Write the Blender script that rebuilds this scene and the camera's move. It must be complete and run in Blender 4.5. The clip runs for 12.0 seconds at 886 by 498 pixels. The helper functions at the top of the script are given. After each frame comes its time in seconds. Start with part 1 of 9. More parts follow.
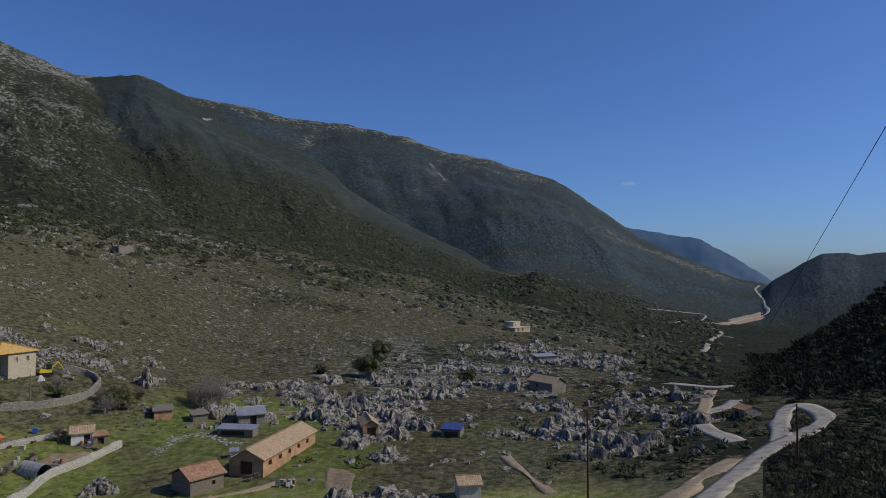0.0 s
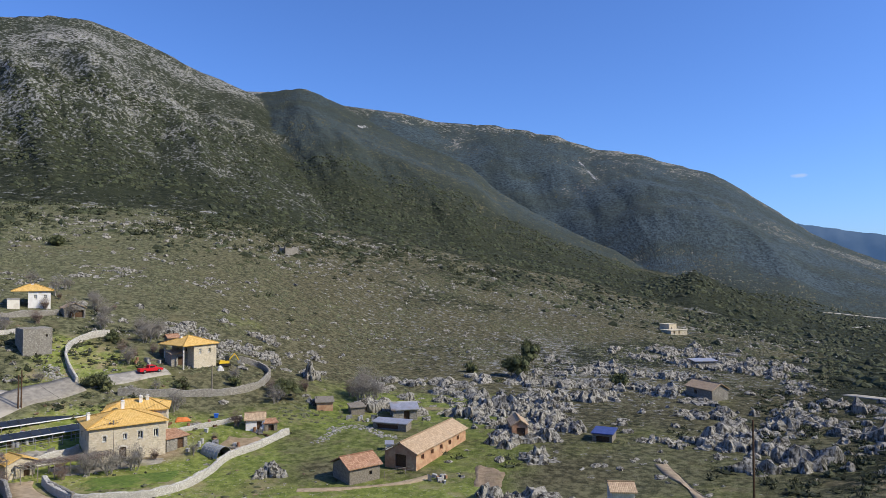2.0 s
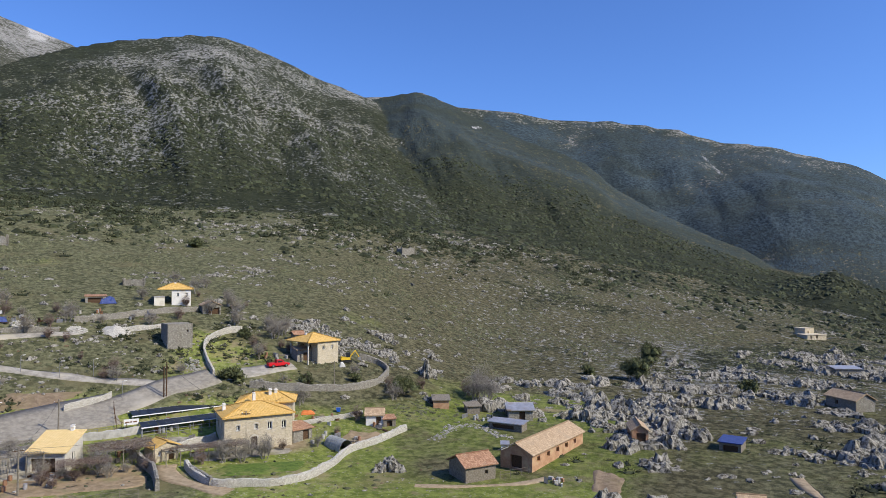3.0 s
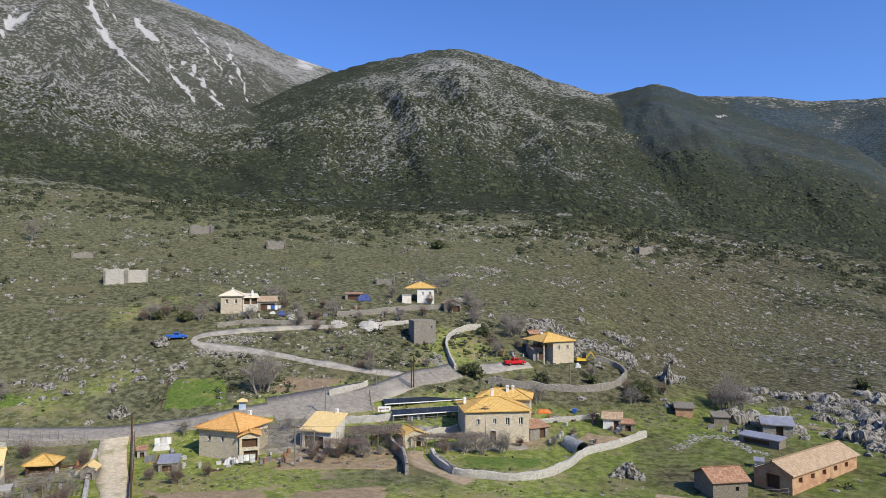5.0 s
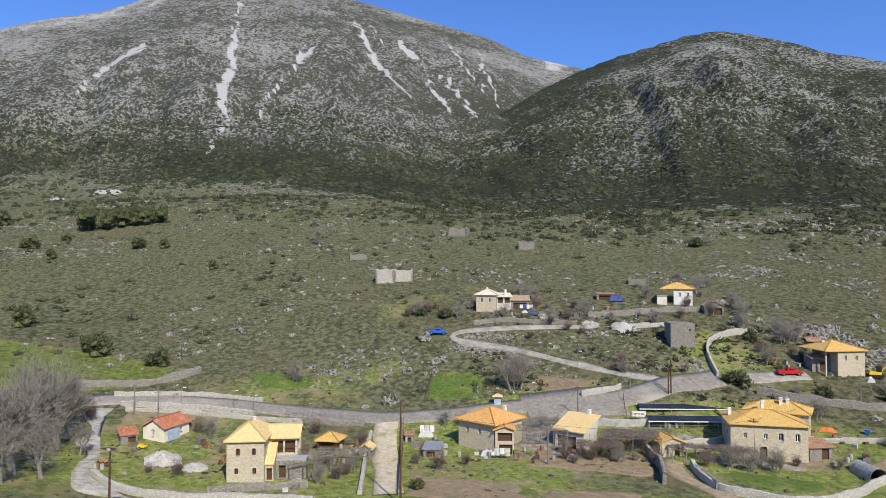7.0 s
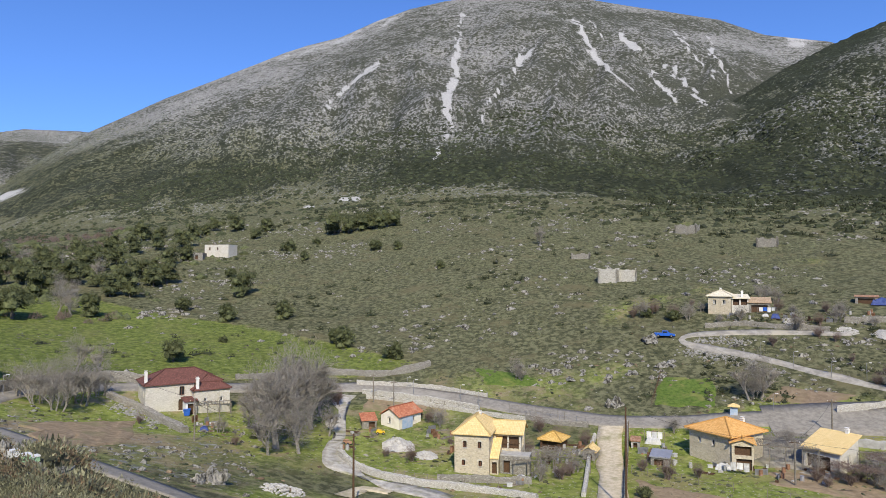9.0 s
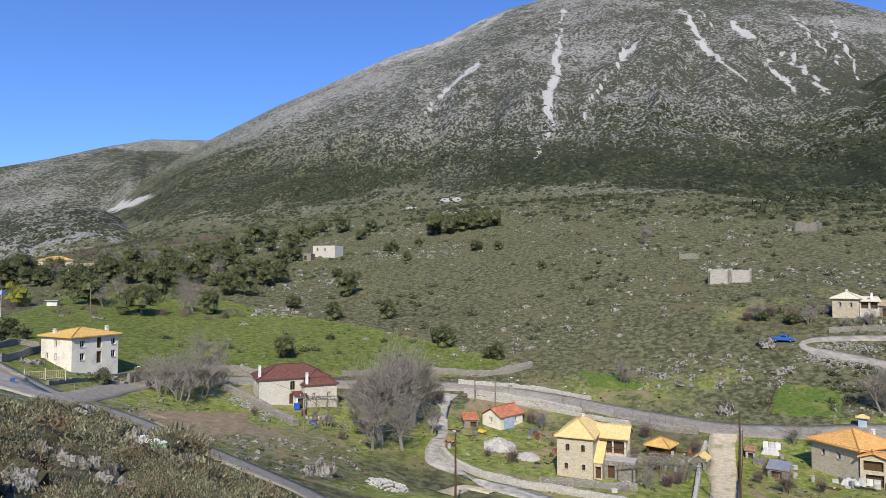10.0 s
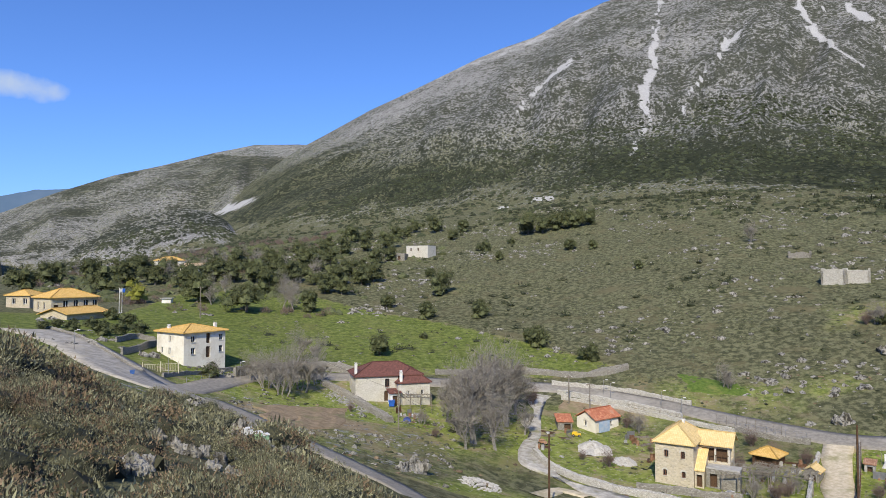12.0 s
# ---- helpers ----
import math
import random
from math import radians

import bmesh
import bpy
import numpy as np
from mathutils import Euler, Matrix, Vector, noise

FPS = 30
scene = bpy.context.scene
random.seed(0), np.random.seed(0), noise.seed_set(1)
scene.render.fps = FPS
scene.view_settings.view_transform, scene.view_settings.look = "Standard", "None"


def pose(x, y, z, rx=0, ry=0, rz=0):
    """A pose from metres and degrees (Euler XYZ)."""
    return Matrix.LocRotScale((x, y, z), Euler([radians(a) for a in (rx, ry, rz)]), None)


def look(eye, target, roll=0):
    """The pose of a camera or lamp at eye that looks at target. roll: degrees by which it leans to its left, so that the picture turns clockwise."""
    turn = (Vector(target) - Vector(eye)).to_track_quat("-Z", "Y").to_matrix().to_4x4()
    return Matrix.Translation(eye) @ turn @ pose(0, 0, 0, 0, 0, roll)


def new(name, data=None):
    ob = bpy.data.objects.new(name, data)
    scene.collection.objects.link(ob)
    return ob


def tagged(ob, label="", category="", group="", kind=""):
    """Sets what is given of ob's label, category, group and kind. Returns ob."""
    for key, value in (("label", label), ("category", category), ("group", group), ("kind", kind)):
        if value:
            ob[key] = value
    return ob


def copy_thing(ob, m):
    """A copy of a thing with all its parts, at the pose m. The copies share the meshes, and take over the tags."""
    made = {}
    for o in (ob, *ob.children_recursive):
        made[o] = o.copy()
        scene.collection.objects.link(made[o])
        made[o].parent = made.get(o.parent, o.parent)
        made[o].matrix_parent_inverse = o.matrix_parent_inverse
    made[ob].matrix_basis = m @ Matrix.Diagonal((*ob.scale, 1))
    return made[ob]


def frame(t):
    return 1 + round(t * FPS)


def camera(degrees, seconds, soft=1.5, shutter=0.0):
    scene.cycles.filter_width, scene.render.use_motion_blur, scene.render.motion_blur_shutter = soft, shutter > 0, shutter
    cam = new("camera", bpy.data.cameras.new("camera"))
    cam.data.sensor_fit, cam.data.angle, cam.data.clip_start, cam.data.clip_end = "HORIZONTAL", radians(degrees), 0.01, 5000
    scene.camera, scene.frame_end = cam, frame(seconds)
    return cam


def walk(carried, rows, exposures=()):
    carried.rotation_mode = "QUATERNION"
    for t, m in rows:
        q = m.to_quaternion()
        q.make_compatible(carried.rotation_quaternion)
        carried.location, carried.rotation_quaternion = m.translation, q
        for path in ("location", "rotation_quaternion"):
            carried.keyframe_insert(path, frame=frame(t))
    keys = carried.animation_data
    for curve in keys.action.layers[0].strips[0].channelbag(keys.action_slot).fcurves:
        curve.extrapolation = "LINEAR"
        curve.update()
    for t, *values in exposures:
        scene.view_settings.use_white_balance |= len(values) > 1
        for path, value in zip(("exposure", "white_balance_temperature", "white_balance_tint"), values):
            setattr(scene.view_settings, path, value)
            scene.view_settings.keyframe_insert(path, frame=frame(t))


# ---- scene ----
# Bearings are degrees anticlockwise from +y, seen from the tripod; the eye stands 30 m above the village floor.
EYE = 30.0
cam = camera(66.07, 12.0, 0.7)
ROWS = [
    (0.0, 0.0, 2.0, 0.14), (0.5, 1.7, 1.99, 0.14), (1.0, 4.83, 2.0, 0.15), (1.5, 8.29, 2.01, 0.13), (2.0, 12.41, 2.03, 0.13),
    (2.5, 17.09, 2.04, 0.1), (3.0, 22.03, 2.05, 0.09), (5.0, 41.55, 2.08, 0.05), (5.5, 46.98, 2.08, 0.08), (6.0, 52.72, 2.08, 0.09),
    (6.5, 57.74, 2.09, 0.06), (7.0, 62.38, 2.09, 0.05), (9.0, 80.81, 2.06, -0.01), (9.5, 85.34, 2.06, -0.04), (10.0, 89.28, 2.06, -0.1),
    (10.5, 91.76, 2.04, -0.14), (11.0, 93.87, 2.03, -0.15), (11.5, 95.57, 2.01, -0.17), (12.0, 97.02, 2.02, -0.17),
]
EXPOSURES = [(0.0, -0.95), (0.1, -0.75), (0.2, -0.4), (0.3, -0.1), (0.4, 0.0), (12.0, 0.0)]
walk(cam, [(t, pose(0, 0, EYE, 90 + pitch, roll, yaw)) for t, yaw, pitch, roll in ROWS], EXPOSURES)

# ---- light ----
SUN_BEARING, SUN_HEIGHT = 265.0, 41.0
world = bpy.data.worlds.new("sky")
scene.world = world
world.use_nodes = True
sky = world.node_tree.nodes.new("ShaderNodeTexSky")
sky.sky_type, sky.sun_disc = "NISHITA", False
sky.sun_elevation, sky.sun_rotation = radians(SUN_HEIGHT), radians(-SUN_BEARING)
sky.altitude, sky.air_density, sky.dust_density, sky.ozone_density = 500, 1.0, 1.0, 5.0
background = world.node_tree.nodes["Background"]
tint = world.node_tree.nodes.new("ShaderNodeMix")
tint.data_type, tint.blend_type = "RGBA", "MULTIPLY"
tint.inputs[0].default_value, tint.inputs[7].default_value = 1.0, (0.7, 0.94, 1.4, 1.0)
world.node_tree.links.new(sky.outputs["Color"], tint.inputs[6])


def cloud_in(colour, bearing, rise, wide, high):
    """A small white cloud low in the sky."""
    nodes, links = world.node_tree.nodes, world.node_tree.links
    way = nodes.new("ShaderNodeTexCoord").outputs["Generated"]
    b, e = radians(bearing), radians(rise)
    total = None
    for axis, size in (((math.cos(b), math.sin(b), 0), wide), ((math.sin(b) * math.sin(e), -math.cos(b) * math.sin(e), math.cos(e)), high)):
        dot = nodes.new("ShaderNodeVectorMath")
        dot.operation = "DOT_PRODUCT"
        links.new(way, dot.inputs[0])
        dot.inputs[1].default_value = axis
        scaled = nodes.new("ShaderNodeMath")
        scaled.operation, scaled.inputs[1].default_value = "DIVIDE", size
        links.new(dot.outputs["Value"], scaled.inputs[0])
        square = nodes.new("ShaderNodeMath")
        square.operation = "MULTIPLY"
        links.new(scaled.outputs[0], square.inputs[0])
        links.new(scaled.outputs[0], square.inputs[1])
        if total:
            add = nodes.new("ShaderNodeMath")
            links.new(total, add.inputs[0])
            links.new(square.outputs[0], add.inputs[1])
            total = add.outputs[0]
        else:
            total = square.outputs[0]
    ahead = nodes.new("ShaderNodeVectorMath")
    ahead.operation = "DOT_PRODUCT"
    links.new(way, ahead.inputs[0])
    ahead.inputs[1].default_value = (-math.sin(b), math.cos(b), 0)
    wisp = nodes.new("ShaderNodeTexNoise")
    wisp.inputs["Scale"].default_value, wisp.inputs["Detail"].default_value = 22.0, 6.0
    links.new(way, wisp.inputs["Vector"])
    soft = nodes.new("ShaderNodeMath")
    soft.operation, soft.inputs[1].default_value = "MULTIPLY_ADD", 2.6
    links.new(wisp.outputs["Fac"], soft.inputs[0])
    links.new(total, soft.inputs[2])
    mask = nodes.new("ShaderNodeMapRange")
    mask.inputs["From Min"].default_value, mask.inputs["From Max"].default_value, mask.inputs["To Min"].default_value, mask.inputs["To Max"].default_value = 2.1, 1.2, 0.0, 0.75
    links.new(soft.outputs[0], mask.inputs["Value"])
    front = nodes.new("ShaderNodeMath")
    front.operation, front.inputs[1].default_value = "GREATER_THAN", 0.5
    links.new(ahead.outputs["Value"], front.inputs[0])
    both = nodes.new("ShaderNodeMath")
    both.operation = "MULTIPLY"
    links.new(mask.outputs[0], both.inputs[0])
    links.new(front.outputs[0], both.inputs[1])
    mix = nodes.new("ShaderNodeMix")
    mix.data_type = "RGBA"
    links.new(both.outputs[0], mix.inputs[0])
    links.new(colour, mix.inputs[6])
    mix.inputs[7].default_value = (4.2, 4.9, 5.9, 1.0)
    return mix.outputs[2]


heaven = cloud_in(tint.outputs[2], 129.0, 13.2, 0.062, 0.02)
heaven = cloud_in(heaven, -15.3, 7.2, 0.012, 0.004)
world.node_tree.links.new(heaven, background.inputs["Color"])
background.inputs["Strength"].default_value = 0.135
sun = new("sun", bpy.data.lights.new("sun", "SUN"))
sun.data.energy, sun.data.angle, sun.data.color = 5.0, radians(0.53), (1.0, 0.9, 0.7)
sun.matrix_world = look((0, 0, 0), (math.sin(radians(SUN_BEARING)), -math.cos(radians(SUN_BEARING)), -math.tan(radians(SUN_HEIGHT))))
sun.location = (0, 0, 900)
# ---- materials ----
def nodes_of(name):
    m = bpy.data.materials.new(name)
    m.use_nodes = True
    return m, m.node_tree.nodes, m.node_tree.links, m.node_tree.nodes["Principled BSDF"]


def socket(node, value, links, key):
    if isinstance(value, (int, float, tuple)):
        node.inputs[key].default_value = value
    else:
        links.new(value, node.inputs[key])


def noise_node(nodes, links, where, scale, detail=4.0, rough=0.6):
    n = nodes.new("ShaderNodeTexNoise")
    n.inputs["Scale"].default_value, n.inputs["Detail"].default_value, n.inputs["Roughness"].default_value = scale, detail, rough
    links.new(where, n.inputs["Vector"])
    return n.outputs["Fac"]


def step_node(nodes, links, value, low, high):
    n = nodes.new("ShaderNodeMapRange")
    n.interpolation_type = "SMOOTHSTEP"
    socket(n, value, links, "Value")
    socket(n, low, links, "From Min")
    socket(n, high, links, "From Max")
    return n.outputs["Result"]


def mix_node(nodes, links, fac, a, b):
    n = nodes.new("ShaderNodeMix")
    n.data_type = "RGBA"
    for k, v in ((0, fac), (6, a), (7, b)):
        if isinstance(v, tuple) and len(v) == 3:
            v = (*v, 1.0)
        socket(n, v, links, k)
    return n.outputs[2]


def math_node(nodes, links, kind, a, b):
    n = nodes.new("ShaderNodeMath")
    n.operation = kind
    socket(n, a, links, 0)
    socket(n, b, links, 1)
    return n.outputs[0]


def bump_node(nodes, links, height, strength, distance, shader):
    n = nodes.new("ShaderNodeBump")
    n.inputs["Strength"].default_value, n.inputs["Distance"].default_value = strength, distance
    links.new(height, n.inputs["Height"])
    links.new(n.outputs["Normal"], shader.inputs["Normal"])


def surface(name, dark, light, scale=2.0, rough=0.85, bump=0.3, stain=None, stain_scale=0.3, metal=0.0, island=0.0):
    """Two-scale mottled surface: fine grain from dark to light, and large stains."""
    m, nodes, links, shader = nodes_of(name)
    where = nodes.new("ShaderNodeTexCoord").outputs["Object"]
    grain = noise_node(nodes, links, where, scale, 6.0, 0.65)
    colour = mix_node(nodes, links, step_node(nodes, links, grain, 0.32, 0.68), dark, light)
    if stain:
        big = noise_node(nodes, links, where, stain_scale, 4.0, 0.6)
        colour = mix_node(nodes, links, step_node(nodes, links, big, 0.5, 0.72), colour, stain)
    if island:
        geo = nodes.new("ShaderNodeNewGeometry")
        hsv = nodes.new("ShaderNodeHueSaturation")
        links.new(colour, hsv.inputs["Color"])
        links.new(math_node(nodes, links, "MULTIPLY_ADD", geo.outputs["Random Per Island"], island), hsv.inputs["Value"])
        hsv.inputs["Value"].links[0].from_node.inputs[2].default_value = 1.0 - island / 2
        colour = hsv.outputs["Color"]
    links.new(colour, shader.inputs["Base Color"])
    shader.inputs["Roughness"].default_value, shader.inputs["Metallic"].default_value = rough, metal
    shader.inputs["Specular IOR Level"].default_value = 0.25
    if bump:
        bump_node(nodes, links, grain, bump, 0.6 / scale, shader)
    return m


def masonry(name, tones, mortar, course=0.32, stain=(0.2, 0.17, 0.12)):
    """Rubble stone: cells of several tones with mortar between them."""
    m, nodes, links, shader = nodes_of(name)
    where = nodes.new("ShaderNodeTexCoord").outputs["Object"]
    squash = nodes.new("ShaderNodeMapping")
    squash.inputs["Scale"].default_value = (1.0, 1.0, 1.7)
    links.new(where, squash.inputs["Vector"])
    cells = nodes.new("ShaderNodeTexVoronoi")
    cells.inputs["Scale"].default_value = 0.8 / (0.62 * course)
    links.new(squash.outputs["Vector"], cells.inputs["Vector"])
    edge = nodes.new("ShaderNodeTexVoronoi")
    edge.feature = "DISTANCE_TO_EDGE"
    edge.inputs["Scale"].default_value = 0.8 / (0.62 * course)
    links.new(squash.outputs["Vector"], edge.inputs["Vector"])
    ramp = nodes.new("ShaderNodeValToRGB")
    for k, tone in enumerate(tones):
        e = ramp.color_ramp.elements[k] if k < 2 else ramp.color_ramp.elements.new(1.0)
        e.position, e.color = k / (len(tones) - 1), (*tone, 1)
    split = nodes.new("ShaderNodeSeparateColor")
    links.new(cells.outputs["Color"], split.inputs["Color"])
    links.new(split.outputs[0], ramp.inputs["Fac"])
    joint = step_node(nodes, links, edge.outputs["Distance"], 0.02, 0.09)
    colour = mix_node(nodes, links, joint, mortar, ramp.outputs["Color"])
    big = noise_node(nodes, links, where, 0.35, 5.0, 0.6)
    colour = mix_node(nodes, links, step_node(nodes, links, big, 0.55, 0.85), colour, stain)
    fine = noise_node(nodes, links, where, 6.0, 5.0, 0.7)
    colour = mix_node(nodes, links, math_node(nodes, links, "MULTIPLY", fine, 0.35), colour, tuple(0.6 * v for v in tones[0]))
    links.new(colour, shader.inputs["Base Color"])
    shader.inputs["Roughness"].default_value = 0.92
    shader.inputs["Specular IOR Level"].default_value = 0.2
    bump_node(nodes, links, joint, 0.6, 0.05, shader)
    return m


def tiled(name, dark, light, stain, across=0.24):
    """Clay roof tiles: rows of rounded ribs down the slope, mottled tile by tile. Ribs follow the roof's UV."""
    m, nodes, links, shader = nodes_of(name)
    uv = nodes.new("ShaderNodeUVMap").outputs["UV"]
    brick = nodes.new("ShaderNodeTexBrick")
    brick.offset = 0.0
    for key, v in (("Scale", 1.0), ("Mortar Size", 0.012), ("Brick Width", across), ("Row Height", 0.38), ("Bias", 0.0)):
        brick.inputs[key].default_value = v
    brick.inputs["Color1"].default_value, brick.inputs["Color2"].default_value = (*dark, 1), (*light, 1)
    brick.inputs["Mortar"].default_value = (*[0.72 * v for v in dark], 1)
    links.new(uv, brick.inputs["Vector"])
    where = nodes.new("ShaderNodeTexCoord").outputs["Object"]
    big = noise_node(nodes, links, where, 0.5, 6.0, 0.65)
    colour = mix_node(nodes, links, step_node(nodes, links, big, 0.5, 0.8), brick.outputs["Color"], stain)
    links.new(colour, shader.inputs["Base Color"])
    wave = nodes.new("ShaderNodeTexWave")
    wave.bands_direction, wave.wave_profile = "X", "SIN"
    wave.inputs["Scale"].default_value = 2 * math.pi / across / 20
    links.new(uv, wave.inputs["Vector"])
    shader.inputs["Roughness"].default_value = 0.8
    shader.inputs["Specular IOR Level"].default_value = 0.2
    bump_node(nodes, links, wave.outputs["Fac"], 0.45, 0.05, shader)
    return m


def attribute(nodes, name):
    n = nodes.new("ShaderNodeAttribute")
    n.attribute_name = name
    return n.outputs["Fac"]


def ground_material():
    """Grass, tussocks, limestone, evergreen scrub, scree and bare soil by the land's own cover maps."""
    m, nodes, links, shader = nodes_of("hillside")
    where = nodes.new("ShaderNodeNewGeometry").outputs["Position"]
    n_field = noise_node(nodes, links, where, 0.012, 6.0, 0.6)
    n_patch = noise_node(nodes, links, where, 0.09, 6.0, 0.62)
    n_tuft = noise_node(nodes, links, where, 0.7, 6.0, 0.68)
    n_shrub = noise_node(nodes, links, where, 0.3, 8.0, 0.74)
    n_shrub_fine = noise_node(nodes, links, where, 0.22, 7.0, 0.8)
    n_rock = noise_node(nodes, links, where, 0.4, 8.0, 0.78)
    n_band = noise_node(nodes, links, where, 0.03, 7.0, 0.6)
    dry = mix_node(nodes, links, step_node(nodes, links, n_tuft, 0.4, 0.62), (0.06, 0.064, 0.034), (0.172, 0.171, 0.096))
    dry = mix_node(nodes, links, step_node(nodes, links, n_patch, 0.5, 0.72), dry, (0.14, 0.126, 0.07))
    # browner pasture tone, also darkened to paint the dimness against the sun
    dim_moor = mix_node(nodes, links, step_node(nodes, links, n_tuft, 0.38, 0.64), (0.04, 0.038, 0.02), (0.146, 0.134, 0.078))
    dry = mix_node(nodes, links, attribute(nodes, "dim_moor"), dry, dim_moor)
    dim_turf = math_node(nodes, links, "MULTIPLY", attribute(nodes, "dim_moor"), 0.75)
    lush = mix_node(nodes, links, step_node(nodes, links, n_tuft, 0.35, 0.7), (0.12, 0.158, 0.03), (0.29, 0.33, 0.085))
    lush = mix_node(nodes, links, step_node(nodes, links, n_patch, 0.48, 0.75), lush, (0.25, 0.225, 0.095))
    n_worn = noise_node(nodes, links, where, 0.22, 7.0, 0.7)
    lush = mix_node(nodes, links, math_node(nodes, links, "MULTIPLY", step_node(nodes, links, n_worn, 0.5, 0.62), step_node(nodes, links, attribute(nodes, "green"), 1.0, 0.6)), lush, (0.33, 0.27, 0.16))
    lush = mix_node(nodes, links, step_node(nodes, links, noise_node(nodes, links, where, 1.9, 3.0, 0.6), 0.6, 0.68), lush, (0.4, 0.37, 0.3))
    lush = mix_node(nodes, links, dim_turf, lush, mix_node(nodes, links, step_node(nodes, links, n_tuft, 0.36, 0.68), (0.056, 0.077, 0.018), (0.152, 0.185, 0.048)))
    green = attribute(nodes, "green")
    green = step_node(nodes, links, math_node(nodes, links, "ADD", green, math_node(nodes, links, "MULTIPLY", n_patch, 0.5)), 0.45, 0.95)
    colour = mix_node(nodes, links, green, dry, lush)
    soil = mix_node(nodes, links, step_node(nodes, links, n_tuft, 0.3, 0.7), (0.2, 0.15, 0.095), (0.33, 0.265, 0.18))
    soil_f = step_node(nodes, links, math_node(nodes, links, "ADD", attribute(nodes, "soil"), math_node(nodes, links, "MULTIPLY", n_patch, 0.4)), 0.5, 0.9)
    colour = mix_node(nodes, links, soil_f, colour, soil)
    # limestone showing through
    stone = mix_node(nodes, links, step_node(nodes, links, n_tuft, 0.3, 0.7), (0.115, 0.118, 0.115), (0.34, 0.343, 0.338))
    # on the mountains single crowns and ledges stand close together, in drifts
    clumped, dwarf = attribute(nodes, "clumped"), attribute(nodes, "dwarf")
    lie = nodes.new("ShaderNodeAttribute")
    lie.attribute_name = "lie"
    n_crown = noise_node(nodes, links, lie.outputs["Vector"], 0.16, 3.0, 0.66)
    n_grit = noise_node(nodes, links, lie.outputs["Vector"], 0.4, 4.0, 0.7)
    n_drift = noise_node(nodes, links, lie.outputs["Vector"], 0.035, 6.0, 0.64)
    crag = mix_node(nodes, links, step_node(nodes, links, n_grit, 0.38, 0.62), (0.13, 0.128, 0.12), (0.345, 0.338, 0.318))
    stone = mix_node(nodes, links, clumped, stone, crag)
    rocky = attribute(nodes, "rocky")
    rock_at = math_node(nodes, links, "SUBTRACT", 0.7, math_node(nodes, links, "MULTIPLY", rocky, 0.27))
    ledges = math_node(nodes, links, "ADD", math_node(nodes, links, "MULTIPLY", n_crown, 0.3), math_node(nodes, links, "ADD", math_node(nodes, links, "MULTIPLY", n_grit, 0.45), math_node(nodes, links, "MULTIPLY", n_drift, 0.25)))
    rock_f = step_node(nodes, links, mix_node(nodes, links, clumped, n_rock, ledges), rock_at, math_node(nodes, links, "ADD", rock_at, 0.045))
    colour = mix_node(nodes, links, rock_f, colour, stone)
    # evergreen scrub
    leaf = mix_node(nodes, links, step_node(nodes, links, n_shrub_fine, 0.4, 0.62), (0.011, 0.015, 0.008), (0.05, 0.056, 0.03))
    leaf = mix_node(nodes, links, step_node(nodes, links, n_band, 0.45, 0.7), leaf, (0.034, 0.04, 0.022))
    low = mix_node(nodes, links, step_node(nodes, links, n_grit, 0.4, 0.6), (0.035, 0.038, 0.026), (0.085, 0.087, 0.064))
    leaf = mix_node(nodes, links, dwarf, leaf, low)
    # forest leaf turned bluer and paler to stand for distance haze
    hazy_leaf = mix_node(nodes, links, step_node(nodes, links, math_node(nodes, links, "ADD", math_node(nodes, links, "MULTIPLY", n_crown, 0.5), math_node(nodes, links, "MULTIPLY", n_grit, 0.5)), 0.4, 0.6), (0.018, 0.028, 0.034), (0.07, 0.096, 0.106))
    leaf = mix_node(nodes, links, attribute(nodes, "hazy_forest"), leaf, hazy_leaf)
    scrub = attribute(nodes, "scrub")
    scrub_at = math_node(nodes, links, "SUBTRACT", 0.68, math_node(nodes, links, "MULTIPLY", scrub, 0.3))
    mixed = math_node(nodes, links, "ADD", math_node(nodes, links, "MULTIPLY", n_shrub, 0.75), math_node(nodes, links, "MULTIPLY", n_band, 0.25))
    n_speck = noise_node(nodes, links, where, 0.13, 9.0, 0.82)
    mixed = math_node(nodes, links, "ADD", math_node(nodes, links, "MULTIPLY", mixed, 0.55), math_node(nodes, links, "MULTIPLY", n_speck, 0.45))
    wide = math_node(nodes, links, "ADD", math_node(nodes, links, "MULTIPLY", n_crown, 0.5), math_node(nodes, links, "ADD", math_node(nodes, links, "MULTIPLY", n_grit, 0.25), math_node(nodes, links, "MULTIPLY", n_drift, 0.25)))
    mixed = math_node(nodes, links, "ADD", math_node(nodes, links, "MULTIPLY", mixed, math_node(nodes, links, "SUBTRACT", 1.0, clumped)), math_node(nodes, links, "MULTIPLY", wide, clumped))
    scrub_f = step_node(nodes, links, mixed, scrub_at, math_node(nodes, links, "ADD", scrub_at, 0.03))
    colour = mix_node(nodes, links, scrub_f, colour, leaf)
    # loose scree
    gravel = mix_node(nodes, links, step_node(nodes, links, n_tuft, 0.3, 0.7), (0.3, 0.295, 0.285), (0.5, 0.49, 0.47))
    scree_f = step_node(nodes, links, math_node(nodes, links, "ADD", attribute(nodes, "scree"), math_node(nodes, links, "MULTIPLY", math_node(nodes, links, "SUBTRACT", n_rock, 0.5), 1.6)), 0.4, 0.5)
    colour = mix_node(nodes, links, scree_f, colour, gravel)
    links.new(colour, shader.inputs["Base Color"])
    shader.inputs["Roughness"].default_value = 0.95
    shader.inputs["Specular IOR Level"].default_value = 0.1
